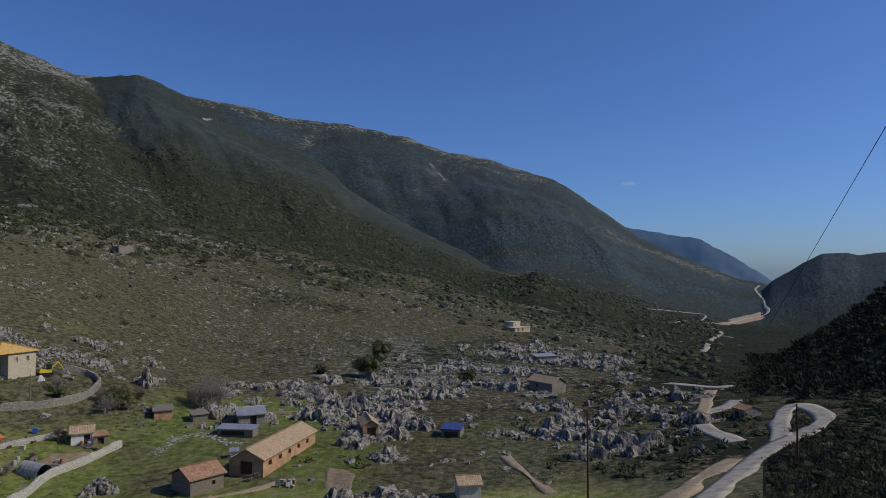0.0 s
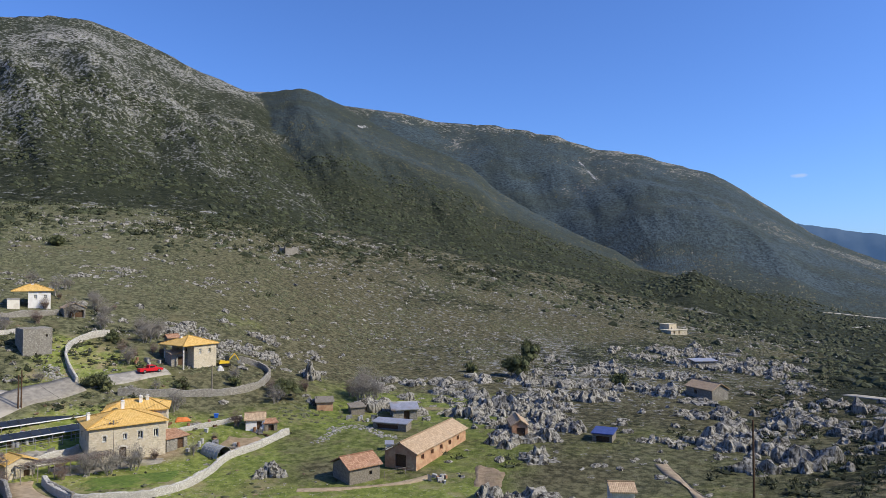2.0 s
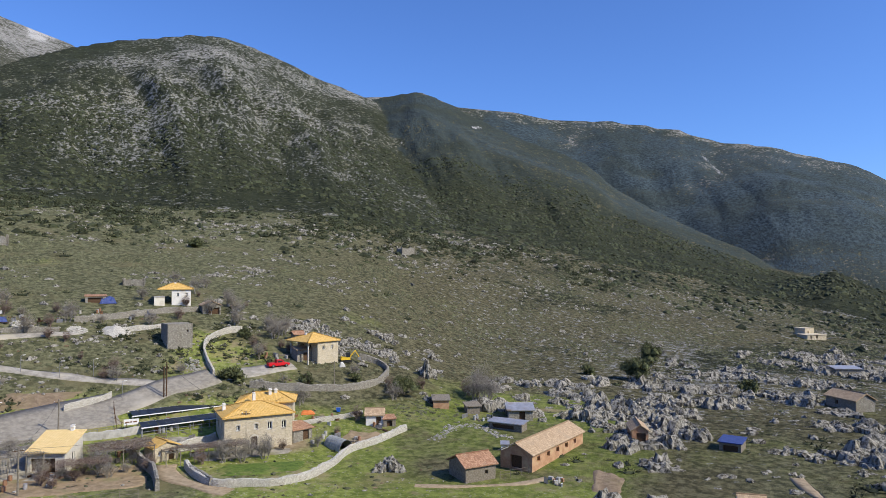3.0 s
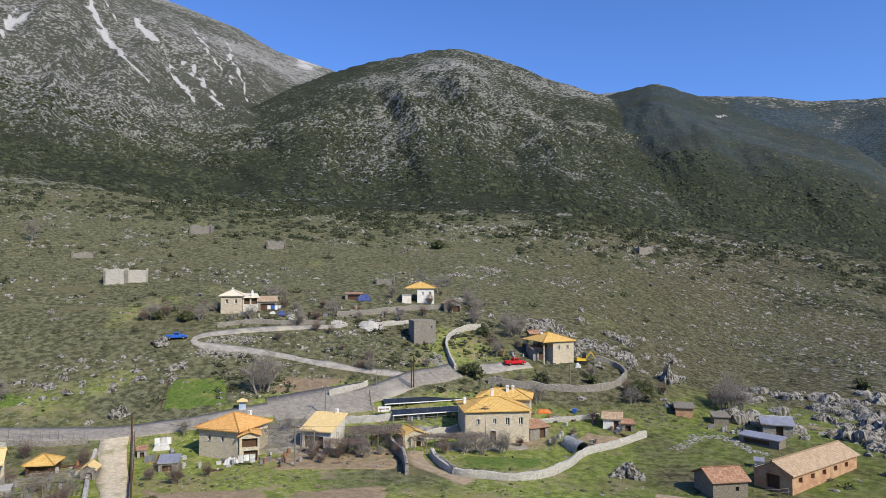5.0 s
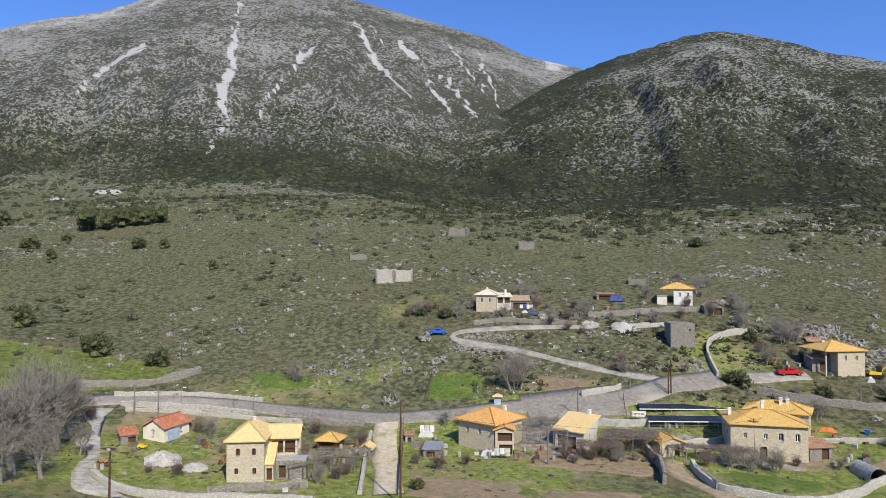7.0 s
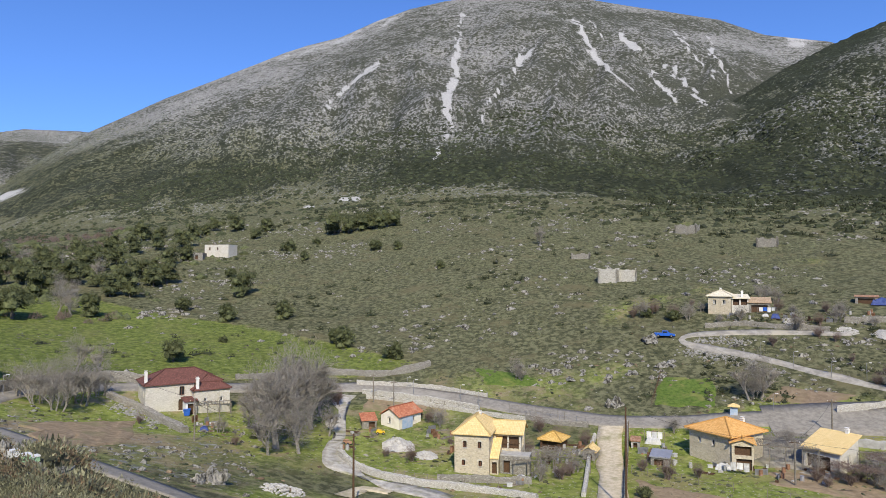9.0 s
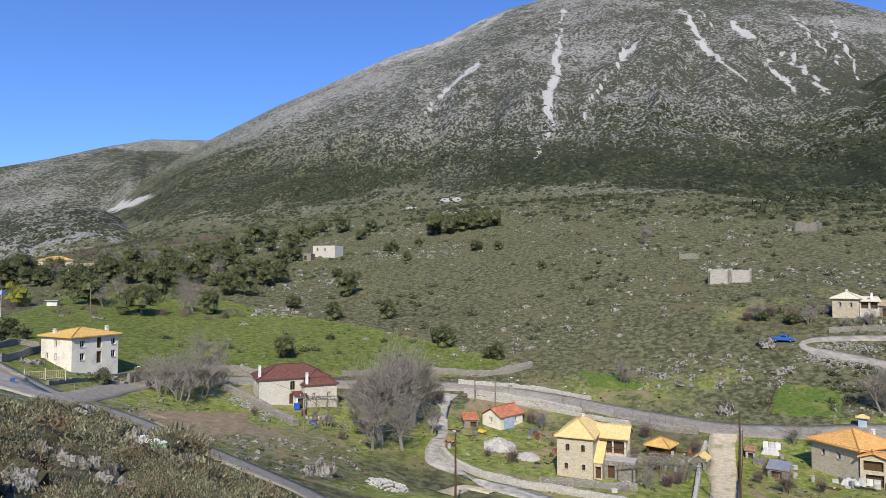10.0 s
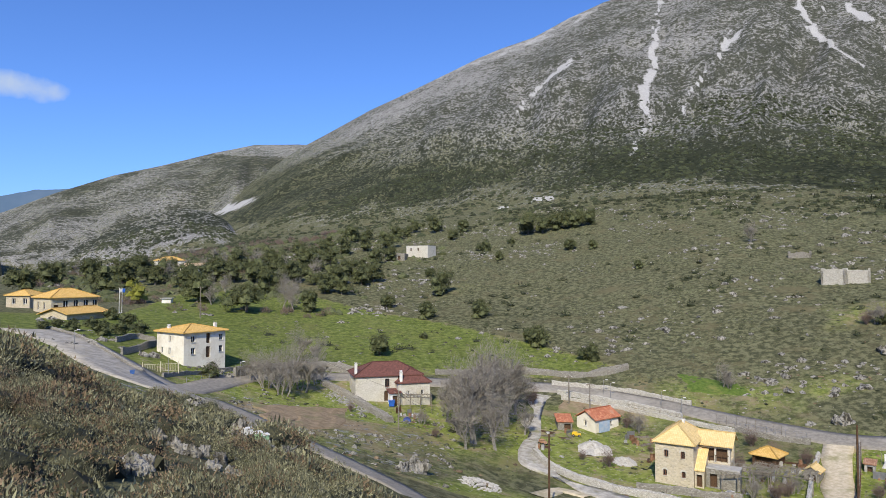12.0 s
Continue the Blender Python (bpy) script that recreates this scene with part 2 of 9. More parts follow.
    lift = math_node(nodes, links, "ADD", math_node(nodes, links, "MULTIPLY", mix_node(nodes, links, clumped, n_shrub, n_crown), 2.4), math_node(nodes, links, "MULTIPLY", n_tuft, 0.5))
    bump_node(nodes, links, math_node(nodes, links, "MULTIPLY", lift, math_node(nodes, links, "ADD", 0.3, math_node(nodes, links, "MULTIPLY", scrub, 0.8))), 0.9, 0.9, shader)
    return m


HILLSIDE = ground_material()
STONE_WALL = masonry("cream_stone", [(0.56, 0.49, 0.35), (0.68, 0.6, 0.45), (0.46, 0.4, 0.3), (0.72, 0.66, 0.54)], (0.62, 0.55, 0.42), 0.4, (0.5, 0.41, 0.27))
PALE_STONE = masonry("pale_stone", [(0.6, 0.57, 0.5), (0.72, 0.69, 0.62), (0.52, 0.49, 0.42), (0.76, 0.73, 0.66)], (0.64, 0.61, 0.54), 0.35, (0.45, 0.4, 0.3))
GREY_STONE = masonry("grey_stone", [(0.25, 0.237, 0.207), (0.37, 0.353, 0.31), (0.2, 0.187, 0.158), (0.45, 0.43, 0.385)], (0.22, 0.2, 0.17), 0.35, (0.2, 0.18, 0.14))
PALE_DRY_STONE = masonry("pale_dry_stone", [(0.5, 0.48, 0.43), (0.64, 0.62, 0.56), (0.42, 0.4, 0.35), (0.7, 0.68, 0.63)], (0.3, 0.28, 0.24), 0.3, (0.4, 0.37, 0.3))
PLASTER = surface("cream_plaster", (0.72, 0.68, 0.58), (0.8, 0.77, 0.68), 1.5, 0.9, 0.1, (0.6, 0.55, 0.45), 0.4)
WHITE_PLASTER = surface("white_plaster", (0.7, 0.69, 0.66), (0.8, 0.79, 0.76), 1.5, 0.9, 0.1, (0.58, 0.55, 0.5), 0.4)
BLUE_PLASTER = surface("blue_plaster", (0.3, 0.4, 0.52), (0.42, 0.5, 0.6), 1.2, 0.9, 0.1, (0.5, 0.5, 0.5), 0.6)
BRICK = surface("orange_brick", (0.36, 0.2, 0.12), (0.5, 0.31, 0.19), 1.2, 0.9, 0.3, (0.5, 0.36, 0.22), 0.5)
CONCRETE = surface("concrete", (0.34, 0.33, 0.31), (0.46, 0.45, 0.43), 1.5, 0.9, 0.2, (0.25, 0.24, 0.22), 0.4)
TILE_YELLOW = tiled("ochre_tiles", (0.58, 0.36, 0.1), (0.72, 0.48, 0.17), (0.62, 0.42, 0.16))
TILE_STRAW = tiled("straw_tiles", (0.68, 0.5, 0.22), (0.78, 0.6, 0.3), (0.72, 0.55, 0.28))
TILE_ORANGE = tiled("orange_tiles", (0.62, 0.33, 0.1), (0.74, 0.43, 0.16), (0.65, 0.38, 0.14))
TILE_CREAM = tiled("cream_tiles", (0.66, 0.6, 0.46), (0.76, 0.7, 0.56), (0.7, 0.64, 0.5))
TILE_RED = tiled("dark_red_tiles", (0.13, 0.058, 0.048), (0.19, 0.085, 0.068), (0.15, 0.07, 0.058))
TILE_OLD = tiled("weathered_tiles", (0.28, 0.15, 0.09), (0.46, 0.28, 0.18), (0.33, 0.26, 0.19))
TILE_SAND = tiled("sandy_tiles", (0.36, 0.26, 0.165), (0.52, 0.39, 0.26), (0.34, 0.285, 0.21))
TILE_BRIGHT = tiled("rust_red_tiles", (0.4, 0.13, 0.07), (0.56, 0.25, 0.14), (0.46, 0.33, 0.23))
TIN = surface("galvanised_tin", (0.4, 0.4, 0.42), (0.56, 0.56, 0.58), 1.0, 0.5, 0.1, (0.36, 0.28, 0.22), 0.5, 0.6)
GLASS_DARK = surface("window_glass", (0.02, 0.022, 0.025), (0.03, 0.032, 0.035), 0.5, 0.08, 0.0)
FRAME_WHITE = surface("white_paint", (0.72, 0.72, 0.7), (0.8, 0.8, 0.78), 4.0, 0.5, 0.05)
WOOD_DARK = surface("dark_wood", (0.06, 0.035, 0.02), (0.12, 0.07, 0.04), 5.0, 0.7, 0.2)
WOOD_GREY = surface("grey_wood", (0.14, 0.125, 0.1), (0.26, 0.23, 0.19), 4.0, 0.85, 0.3)
STEEL = surface("grey_steel", (0.3, 0.3, 0.3), (0.42, 0.42, 0.42), 3.0, 0.45, 0.05, metal=0.7)
ASPHALT = surface("worn_asphalt", (0.2, 0.184, 0.157), (0.3, 0.278, 0.238), 1.2, 0.95, 0.1, (0.35, 0.325, 0.28), 0.1)
GRAVEL = surface("pale_gravel", (0.44, 0.375, 0.26), (0.62, 0.54, 0.4), 1.5, 0.95, 0.3, (0.3, 0.28, 0.15), 0.3)
DIRT = surface("dirt", (0.26, 0.2, 0.13), (0.4, 0.32, 0.22), 1.2, 0.95, 0.3, (0.3, 0.24, 0.16), 0.2)
# ---- the lie of the land ----
def lattice(ix, iy, seed):
    h = (ix.astype(np.int64) * 374761393 + iy.astype(np.int64) * 668265263 + seed * 1442695041) & 0x7FFFFFFF
    h = ((h ^ (h >> 13)) * 1274126177) & 0x7FFFFFFF
    return ((h ^ (h >> 16)) & 0xFFFF) / 65535.0


def value_noise(x, y, seed=0):
    """Smooth noise in 0..1 over a plane."""
    x, y = np.asarray(x, float), np.asarray(y, float)
    ix, iy = np.floor(x), np.floor(y)
    fx, fy = x - ix, y - iy
    fx, fy = fx * fx * (3 - 2 * fx), fy * fy * (3 - 2 * fy)
    a, b = lattice(ix, iy, seed), lattice(ix + 1, iy, seed)
    c, d = lattice(ix, iy + 1, seed), lattice(ix + 1, iy + 1, seed)
    return (a * (1 - fx) + b * fx) * (1 - fy) + (c * (1 - fx) + d * fx) * fy


def fractal(x, y, octaves=4, seed=0):
    total, size, norm = 0.0, 1.0, 0.0
    for k in range(octaves):
        total = total + size * value_noise(x * 2 ** k + 17.3 * k, y * 2 ** k - 9.1 * k, seed + k)
        norm += size
        size *= 0.5
    return total / norm


SECTIONS = {}


def section(bearing, *knots):
    """The ground along one bearing: pairs of distance and height above the village floor."""
    SECTIONS[bearing] = np.array(knots, float)


section(-60, (0, 28.3), (20, 27), (60, 24), (120, 26), (200, 40), (400, 90), (900, 180))
section(-36, (0, 28.3), (15, 24), (40, 15), (70, 8.5), (110, 7), (160, 9), (260, 22), (500, 10), (900, -20), (1800, -70), (3000, -110))
section(-29, (0, 28.3), (15, 24), (40, 14.5), (70, 7.3), (100, 5.5), (135, 5.2), (170, 4.5), (240, 0), (400, -9), (700, -22), (1100, -45), (1800, -74), (3000, -120))
section(-23, (0, 28.3), (15, 23), (40, 13), (70, 7), (95, 4.2), (130, 2.5), (180, 1.0), (260, -3), (400, -9), (700, -22), (1100, -45), (1800, -74), (3000, -120))
section(-15, (0, 28.3), (15, 22), (40, 11), (70, 4), (95, 1.0), (120, 0.3), (165, 0), (230, -1), (330, -4), (600, -8), (900, -12), (1800, -50), (3000, -100))
section(-8, (0, 28.3), (15, 22), (40, 11), (70, 3), (95, -0.5), (120, 0), (165, 0.8), (230, 0.5), (300, 0.8), (360, 1.5), (600, 10), (900, 20), (3000, 40))
section(4, (0, 28.3), (15, 22), (40, 11), (70, 2), (95, -1), (120, 0), (165, 1.0), (210, 2.5), (270, 6), (330, 12), (420, 22), (520, 34), (900, 60))
section(17, (0, 28.3), (15, 22), (40, 11), (70, 2), (95, -1), (120, -0.3), (145, 0.5), (175, 2), (205, 5), (245, 10), (290, 20), (340, 31), (420, 46), (520, 62), (900, 90))
section(32, (0, 28.3), (15, 22), (40, 11), (70, 2), (95, -0.5), (120, -0.3), (137, 3), (155, 9), (175, 14), (210, 22), (260, 33), (330, 50), (420, 66), (900, 110))
section(45, (0, 28.3), (15, 22), (40, 11), (70, 2), (95, 0), (118, 0.2), (136, 4), (150, 10), (166, 15.5), (182, 20), (205, 25.5), (255, 35), (330, 53), (420, 68), (900, 110))
section(60, (0, 28.3), (15, 22), (40, 11), (70, 2), (95, -0.3), (118, 0), (133, 3), (150, 8), (168, 15.5), (182, 20.5), (205, 26), (255, 36), (330, 55), (420, 74), (900, 120))
section(76, (0, 28.3), (15, 22), (40, 11), (70, 2), (95, -0.5), (118, -0.5), (137, 1.5), (150, 5), (168, 11), (205, 22), (255, 36), (330, 57), (400, 76), (900, 120))
section(88, (0, 28.3), (15, 22), (40, 12), (70, 3.5), (95, 0), (125, 0.5), (150, 3.7), (185, 12), (235, 22.5), (330, 45), (420, 72), (900, 120))
section(98, (0, 28.3), (15, 23), (40, 14), (70, 7), (90, 4.5), (120, 3), (140, 5), (160, 9), (190, 12.5), (240, 20.5), (330, 40), (450, 64), (900, 110))
section(106, (0, 28.3), (15, 24.4), (40, 18), (62, 12.5), (72, 10.2), (100, 7), (130, 5.2), (150, 8.5), (185, 12.5), (225, 18), (270, 26), (330, 37), (450, 55), (620, 70), (900, 90))
section(116, (0, 28.3), (12, 25.9), (40, 21.2), (60, 17.6), (74, 14.0), (95, 11.6), (112, 10.6), (135, 11), (160, 14), (200, 18.5), (260, 25), (330, 33), (450, 43), (700, 55), (900, 60))
section(123, (0, 28.3), (12, 26.0), (30, 24.0), (44, 22.2), (60, 18.4), (85, 16.8), (115, 15.3), (130, 16.2), (145, 17.4), (200, 18.8), (260, 22.5), (400, 31), (700, 34), (1500, 20))
section(130, (0, 28.3), (12, 26.6), (40, 26.2), (60, 23.5), (90, 20.5), (130, 18.8), (150, 19.3), (200, 20), (300, 22), (500, 24), (900, 14), (1500, -10))
section(160, (0, 28.3), (30, 29), (100, 33), (300, 50), (900, 90))
section(240, (0, 28.3), (30, 29.5), (100, 36), (300, 70), (900, 160))

GRID_B = np.arange(-60.0, 300.01, 0.5)
GRID_D = np.exp(np.linspace(math.log(2.0), math.log(9000.0), 420))


def build_base():
    bearings = sorted(SECTIONS)
    rows = np.array([np.interp(GRID_D, SECTIONS[b][:, 0], SECTIONS[b][:, 1]) for b in bearings])
    rows, bearings = np.vstack([rows, rows[:1]]), bearings + [300]
    grid = np.array([np.interp(GRID_B, bearings, rows[:, k]) for k in range(len(GRID_D))]).T
    for _ in range(3):
        grid[:, 1:-1] = (grid[:, :-2] + grid[:, 1:-1] + grid[:, 2:]) / 3
    for _ in range(30):
        grid[1:-1] = (grid[:-2] + grid[1:-1] + grid[2:]) / 3
    return grid


BASE = build_base()


def base_height(b, d):
    u = np.clip((b - GRID_B[0]) / 0.5, 0, len(GRID_B) - 1.001)
    v = np.clip((np.log(np.maximum(d, 2.0)) - math.log(2.0)) / (math.log(4500.0) / 419), 0, 418.999)
    i, j = u.astype(int), v.astype(int)
    u, v = u - i, v - j
    return (BASE[i, j] * (1 - u) + BASE[i + 1, j] * u) * (1 - v) + (BASE[i, j + 1] * (1 - u) + BASE[i + 1, j + 1] * u) * v


# Mountains: (name, crest as bearing and rise in degrees, distances of crest and foot by bearing, shape, ruggedness)
MOUNTAINS = []


def mountain(crest, far, foot, shape=1.15, rugged=1.0, seed=0, slant=0.0, spur=0.17):
    """slant: degrees of bearing by which a spur drifts on its way up. spur: their relief, as a share of the height."""
    MOUNTAINS.append((np.array(crest, float), np.array(far, float), np.array(foot, float), shape, rugged, seed, slant, spur))


mountain([(30, 2), (38, 9), (45, 14), (51, 16.7), (55.3, 17.8), (58.5, 19.3), (62.6, 20.4), (66, 21.2), (69, 21.9), (75, 22.8), (80.7, 22.1), (83.6, 21.5), (86.5, 20.5),
          (89.4, 19.2), (92.2, 18.4), (94.1, 17.7), (97.4, 16.2), (103.2, 13.5), (109, 10.2), (112, 8), (115, 5.2), (119, 3), (124, 1)],
         [(30, 2300), (124, 2300)], [(30, 700), (50, 700), (56, 440), (75, 400), (90, 420), (100, 440), (112, 560), (124, 800)], 1.2, 1.0, 3, -6.0, 0.045)
mountain([(6, 2), (12, 4.5), (18, 7.5), (22, 10.3), (25, 12.7), (28, 14.3), (30, 15.1), (32, 15.7), (34.9, 16.9), (36.7, 17.6), (40, 18.5), (42.5, 18.4), (45, 17.9), (48, 17.3), (51, 16.4),
          (54, 15.2), (57.3, 13.4), (61, 11.4), (65, 9.6), (70, 7.8), (76, 6)], [(6, 1300), (40, 1550), (50, 1400), (56, 1150), (62, 950), (76, 700)], [(6, 650), (18, 440), (32, 400), (50, 420), (76, 480)], 1.1, 1.0, 11, 9.0, 0.09)
mountain([(-28, -2.5), (-26.5, -1.4), (-25.2, -0.85), (-23.4, -0.5), (-21, 0.55), (-18.6, 1.6), (-16.2, 2.8), (-14.5, 4.1), (-13, 5.2), (-10.1, 7.3), (-8.8, 7.9), (-6.2, 8.7), (-3.6, 9.6), (0.1, 10.25), (2.8, 11.3), (6.8, 12.1), (8.7, 12.4), (13, 12.7),
          (16, 13.4), (20.8, 13.9), (23.9, 15.1), (26.8, 14.7), (29, 14.6), (32, 14), (36, 13)], [(-27, 1700), (-15, 2100), (10, 2500), (36, 2500)],
         [(-27, 800), (-14, 720), (-5, 950), (2, 1250), (12, 1450), (36, 1550)], 1.05, 0.55, 23, 7.0, 0.1)
mountain([(-70, 9), (-50, 5), (-38, 2.2), (-33, 1.4), (-31.4, 1.2), (-30.7, 1.4), (-29.1, 1.4), (-27.8, 0.7), (-27, 0.1), (-25.7, -0.7), (-24, -2.6), (-22, -5)],
         [(-70, 1300), (-22, 1500)], [(-70, 500), (-22, 800)], 1.0, 0.5, 37)
mountain([(-70, 7), (-45, 4), (-38, 1.8), (-33, -1.1), (-29.9, -3.6), (-26.9, -5.8), (-23.8, -8.9), (-22, -10.5)], [(-70, 300), (-33, 290), (-26.9, 270), (-22, 250)], [(-70, 100), (-33, 150), (-22, 200)], 0.9, 0.7, 41)
mountain([(100, 9), (104, 10.3), (109, 10.5), (112.6, 10.3), (115.7, 9.5), (119.8, 8.2), (123, 7.3), (126.7, 5.8), (130, 4.2), (136, 2), (145, 1)], [(100, 3300), (145, 3300)], [(100, 1700), (145, 1500)], 1.1, 0.8, 47)
mountain([(110.5, 1), (113.4, 2.6), (114.7, 4.2), (116, 4.8), (117.7, 5.1), (120.6, 4.4), (124.8, 2.2), (128.3, 0.3), (132, -1)], [(110, 980), (132, 950)], [(110, 680), (132, 640)], 1.0, 0.6, 53)
mountain([(130, 2), (150, 8), (200, 12), (250, 14), (290, 12), (300, 9)], [(130, 1800), (300, 1500)], [(130, 900), (300, 500)], 1.1, 0.8, 61)

# the nearer spur before the long forested mountain, and the scrubby knoll at its foot
mountain([(36, 12.6), (30, 14.0), (27, 14.6), (24.5, 15.05), (23.4, 14.9), (21.5, 14.1), (18.5, 12.6), (15.5, 11.2), (12.1, 9.9), (10, 8.9), (7.8, 6.9), (5, 5.2), (2.4, 3.8), (0, 2.6), (-1.9, 1.8), (-4.9, -0.3), (-9, -3)][::-1],
         [(-9, 950), (0, 1080), (12, 1280), (24, 1480), (36, 1700)], [(-9, 520), (0, 500), (12, 480), (24, 520), (36, 800)], 1.12, 0.8, 67, 6.0, 0.1)
mountain([(-21, -7.6), (-20, -6.8), (-17.5, -5.1), (-14.85, -3.4), (-12, -1.9), (-9.4, -0.6), (-7.8, 0.2), (-6.4, -0.3), (-3.7, -0.6), (-1, -1.2), (2, -2.5)], [(-21, 560), (2, 640)], [(-21, 400), (2, 430)], 1.0, 0.6, 71)


def terrain(b, d):
    """Height over the village floor at bearings b (degrees) and distances d, and which mountain it belongs to (-1: the valley)."""
    b, d = np.broadcast_arrays(np.asarray(b, float), np.asarray(d, float))
    b = (b + 60) % 360 - 60
    z = base_height(b, d)
    owner = np.full(z.shape, -1)
    x, y = -d * np.sin(np.radians(b)), d * np.cos(np.radians(b))
    near = np.clip((d - 60) / 200, 0, 1)
    z = z + (fractal(x / 55, y / 55, 3, 5) - 0.5) * 3.0 * near + (fractal(x / 14, y / 14, 3, 6) - 0.5) * 0.9 * np.clip((d - 150) / 120, 0, 1)
    for k, (crest, far, foot, shape, rugged, seed, slant, spur) in enumerate(MOUNTAINS):
        rise = np.interp(b, crest[:, 0], crest[:, 1], left=-20, right=-20)
        top_d, foot_d = np.interp(b, far[:, 0], far[:, 1]), np.interp(b, foot[:, 0], foot[:, 1])
        top = EYE + top_d * np.tan(np.radians(rise))
        low = base_height(b, foot_d) - 4
        u = (d - foot_d) / (top_d - foot_d)
        climb = low + (top - low) * np.clip(u, 0, 1) ** shape
        body = np.clip(4 * u * (1 - u), 0, 1) ** 1.4 * np.clip((1 - u) / 0.45, 0, 1)
        span = np.maximum(top - low, 10)
        along = b - slant * u
        spurs = 1 - 2 * np.abs(fractal(along / 6.5, u * 1.3, 2, seed) * 2 - 1) * 1.3 + 1.7 * (fractal(along / 1.7, u * 5.0, 5, seed + 2) - 0.5)
        spurs = 0.5 * spurs
        lumps = fractal(x / 150, y / 150, 5, seed + 5) - 0.5
        climb = climb + body * span * rugged * (spur * spurs) + rugged * lumps * 0.1 * span * (0.03 + body)
        height = np.where(u < 1, climb, top - (d - top_d) * 0.3)
        height = np.where(u < 0, -500, height)
        over = height > z
        z, owner = np.where(over, height, z), np.where(over, k, owner)
    return z, owner


def spot(b, d, up=0.0):
    """The point of the ground at a bearing and a distance."""
    z = float(terrain(np.array([b]), np.array([d]))[0][0])
    return Vector((-d * math.sin(radians(b)), d * math.cos(radians(b)), z + up))


def ground_at(x, y):
    return float(terrain(np.array([math.degrees(math.atan2(-x, y))]), np.array([math.hypot(x, y)]))[0][0])
# ---- the ground, one sheet to the horizon ----
def part(name, bm, material, parent=None, label="", smooth=False):
    """Links a bmesh as one mesh object, under a thing or a part."""
    me = bpy.data.meshes.new(name)
    bm.to_mesh(me)
    bm.free()
    me.materials.append(material)
    if smooth:
        me.polygons.foreach_set("use_smooth", [True] * len(me.polygons))
    ob = new(name, me)
    if parent:
        ob.parent = parent
    if label:
        ob["label"] = label
    return ob


def from_arrays(name, verts, faces, material, smooth=True):
    """A mesh object from numpy vertices and quads or triangles of one kind."""
    verts, faces = np.asarray(verts, np.float32), np.asarray(faces, np.int32)
    me = bpy.data.meshes.new(name)
    count, size = faces.shape
    me.vertices.add(len(verts))
    me.vertices.foreach_set("co", verts.ravel())
    me.loops.add(count * size)
    me.loops.foreach_set("vertex_index", faces.ravel())
    me.polygons.add(count)
    me.polygons.foreach_set("loop_start", np.arange(0, count * size, size, dtype=np.int32))
    me.polygons.foreach_set("use_smooth", np.full(count, smooth))
    me.update(calc_edges=True)
    me.materials.append(material)
    return new(name, me)


def near_line(b, v, knots, width):
    """1 along a polyline of (bearing, fraction of the climb), fading over width (degrees) on both sides."""
    out = np.zeros(b.shape)
    for (b0, v0, w0), (b1, v1, w1) in zip(knots, knots[1:]):
        span = np.clip((v - v0) / (v1 - v0), 0, 1)
        inside = (v <= max(v0, v1) + 0.004) & (v >= min(v0, v1) - 0.004)
        off = np.abs(b - (b0 + (b1 - b0) * span)) / (width * (w0 + (w1 - w0) * span))
        out = np.maximum(out, np.where(inside, np.clip(1.35 - off, 0, 1), 0))
    return out


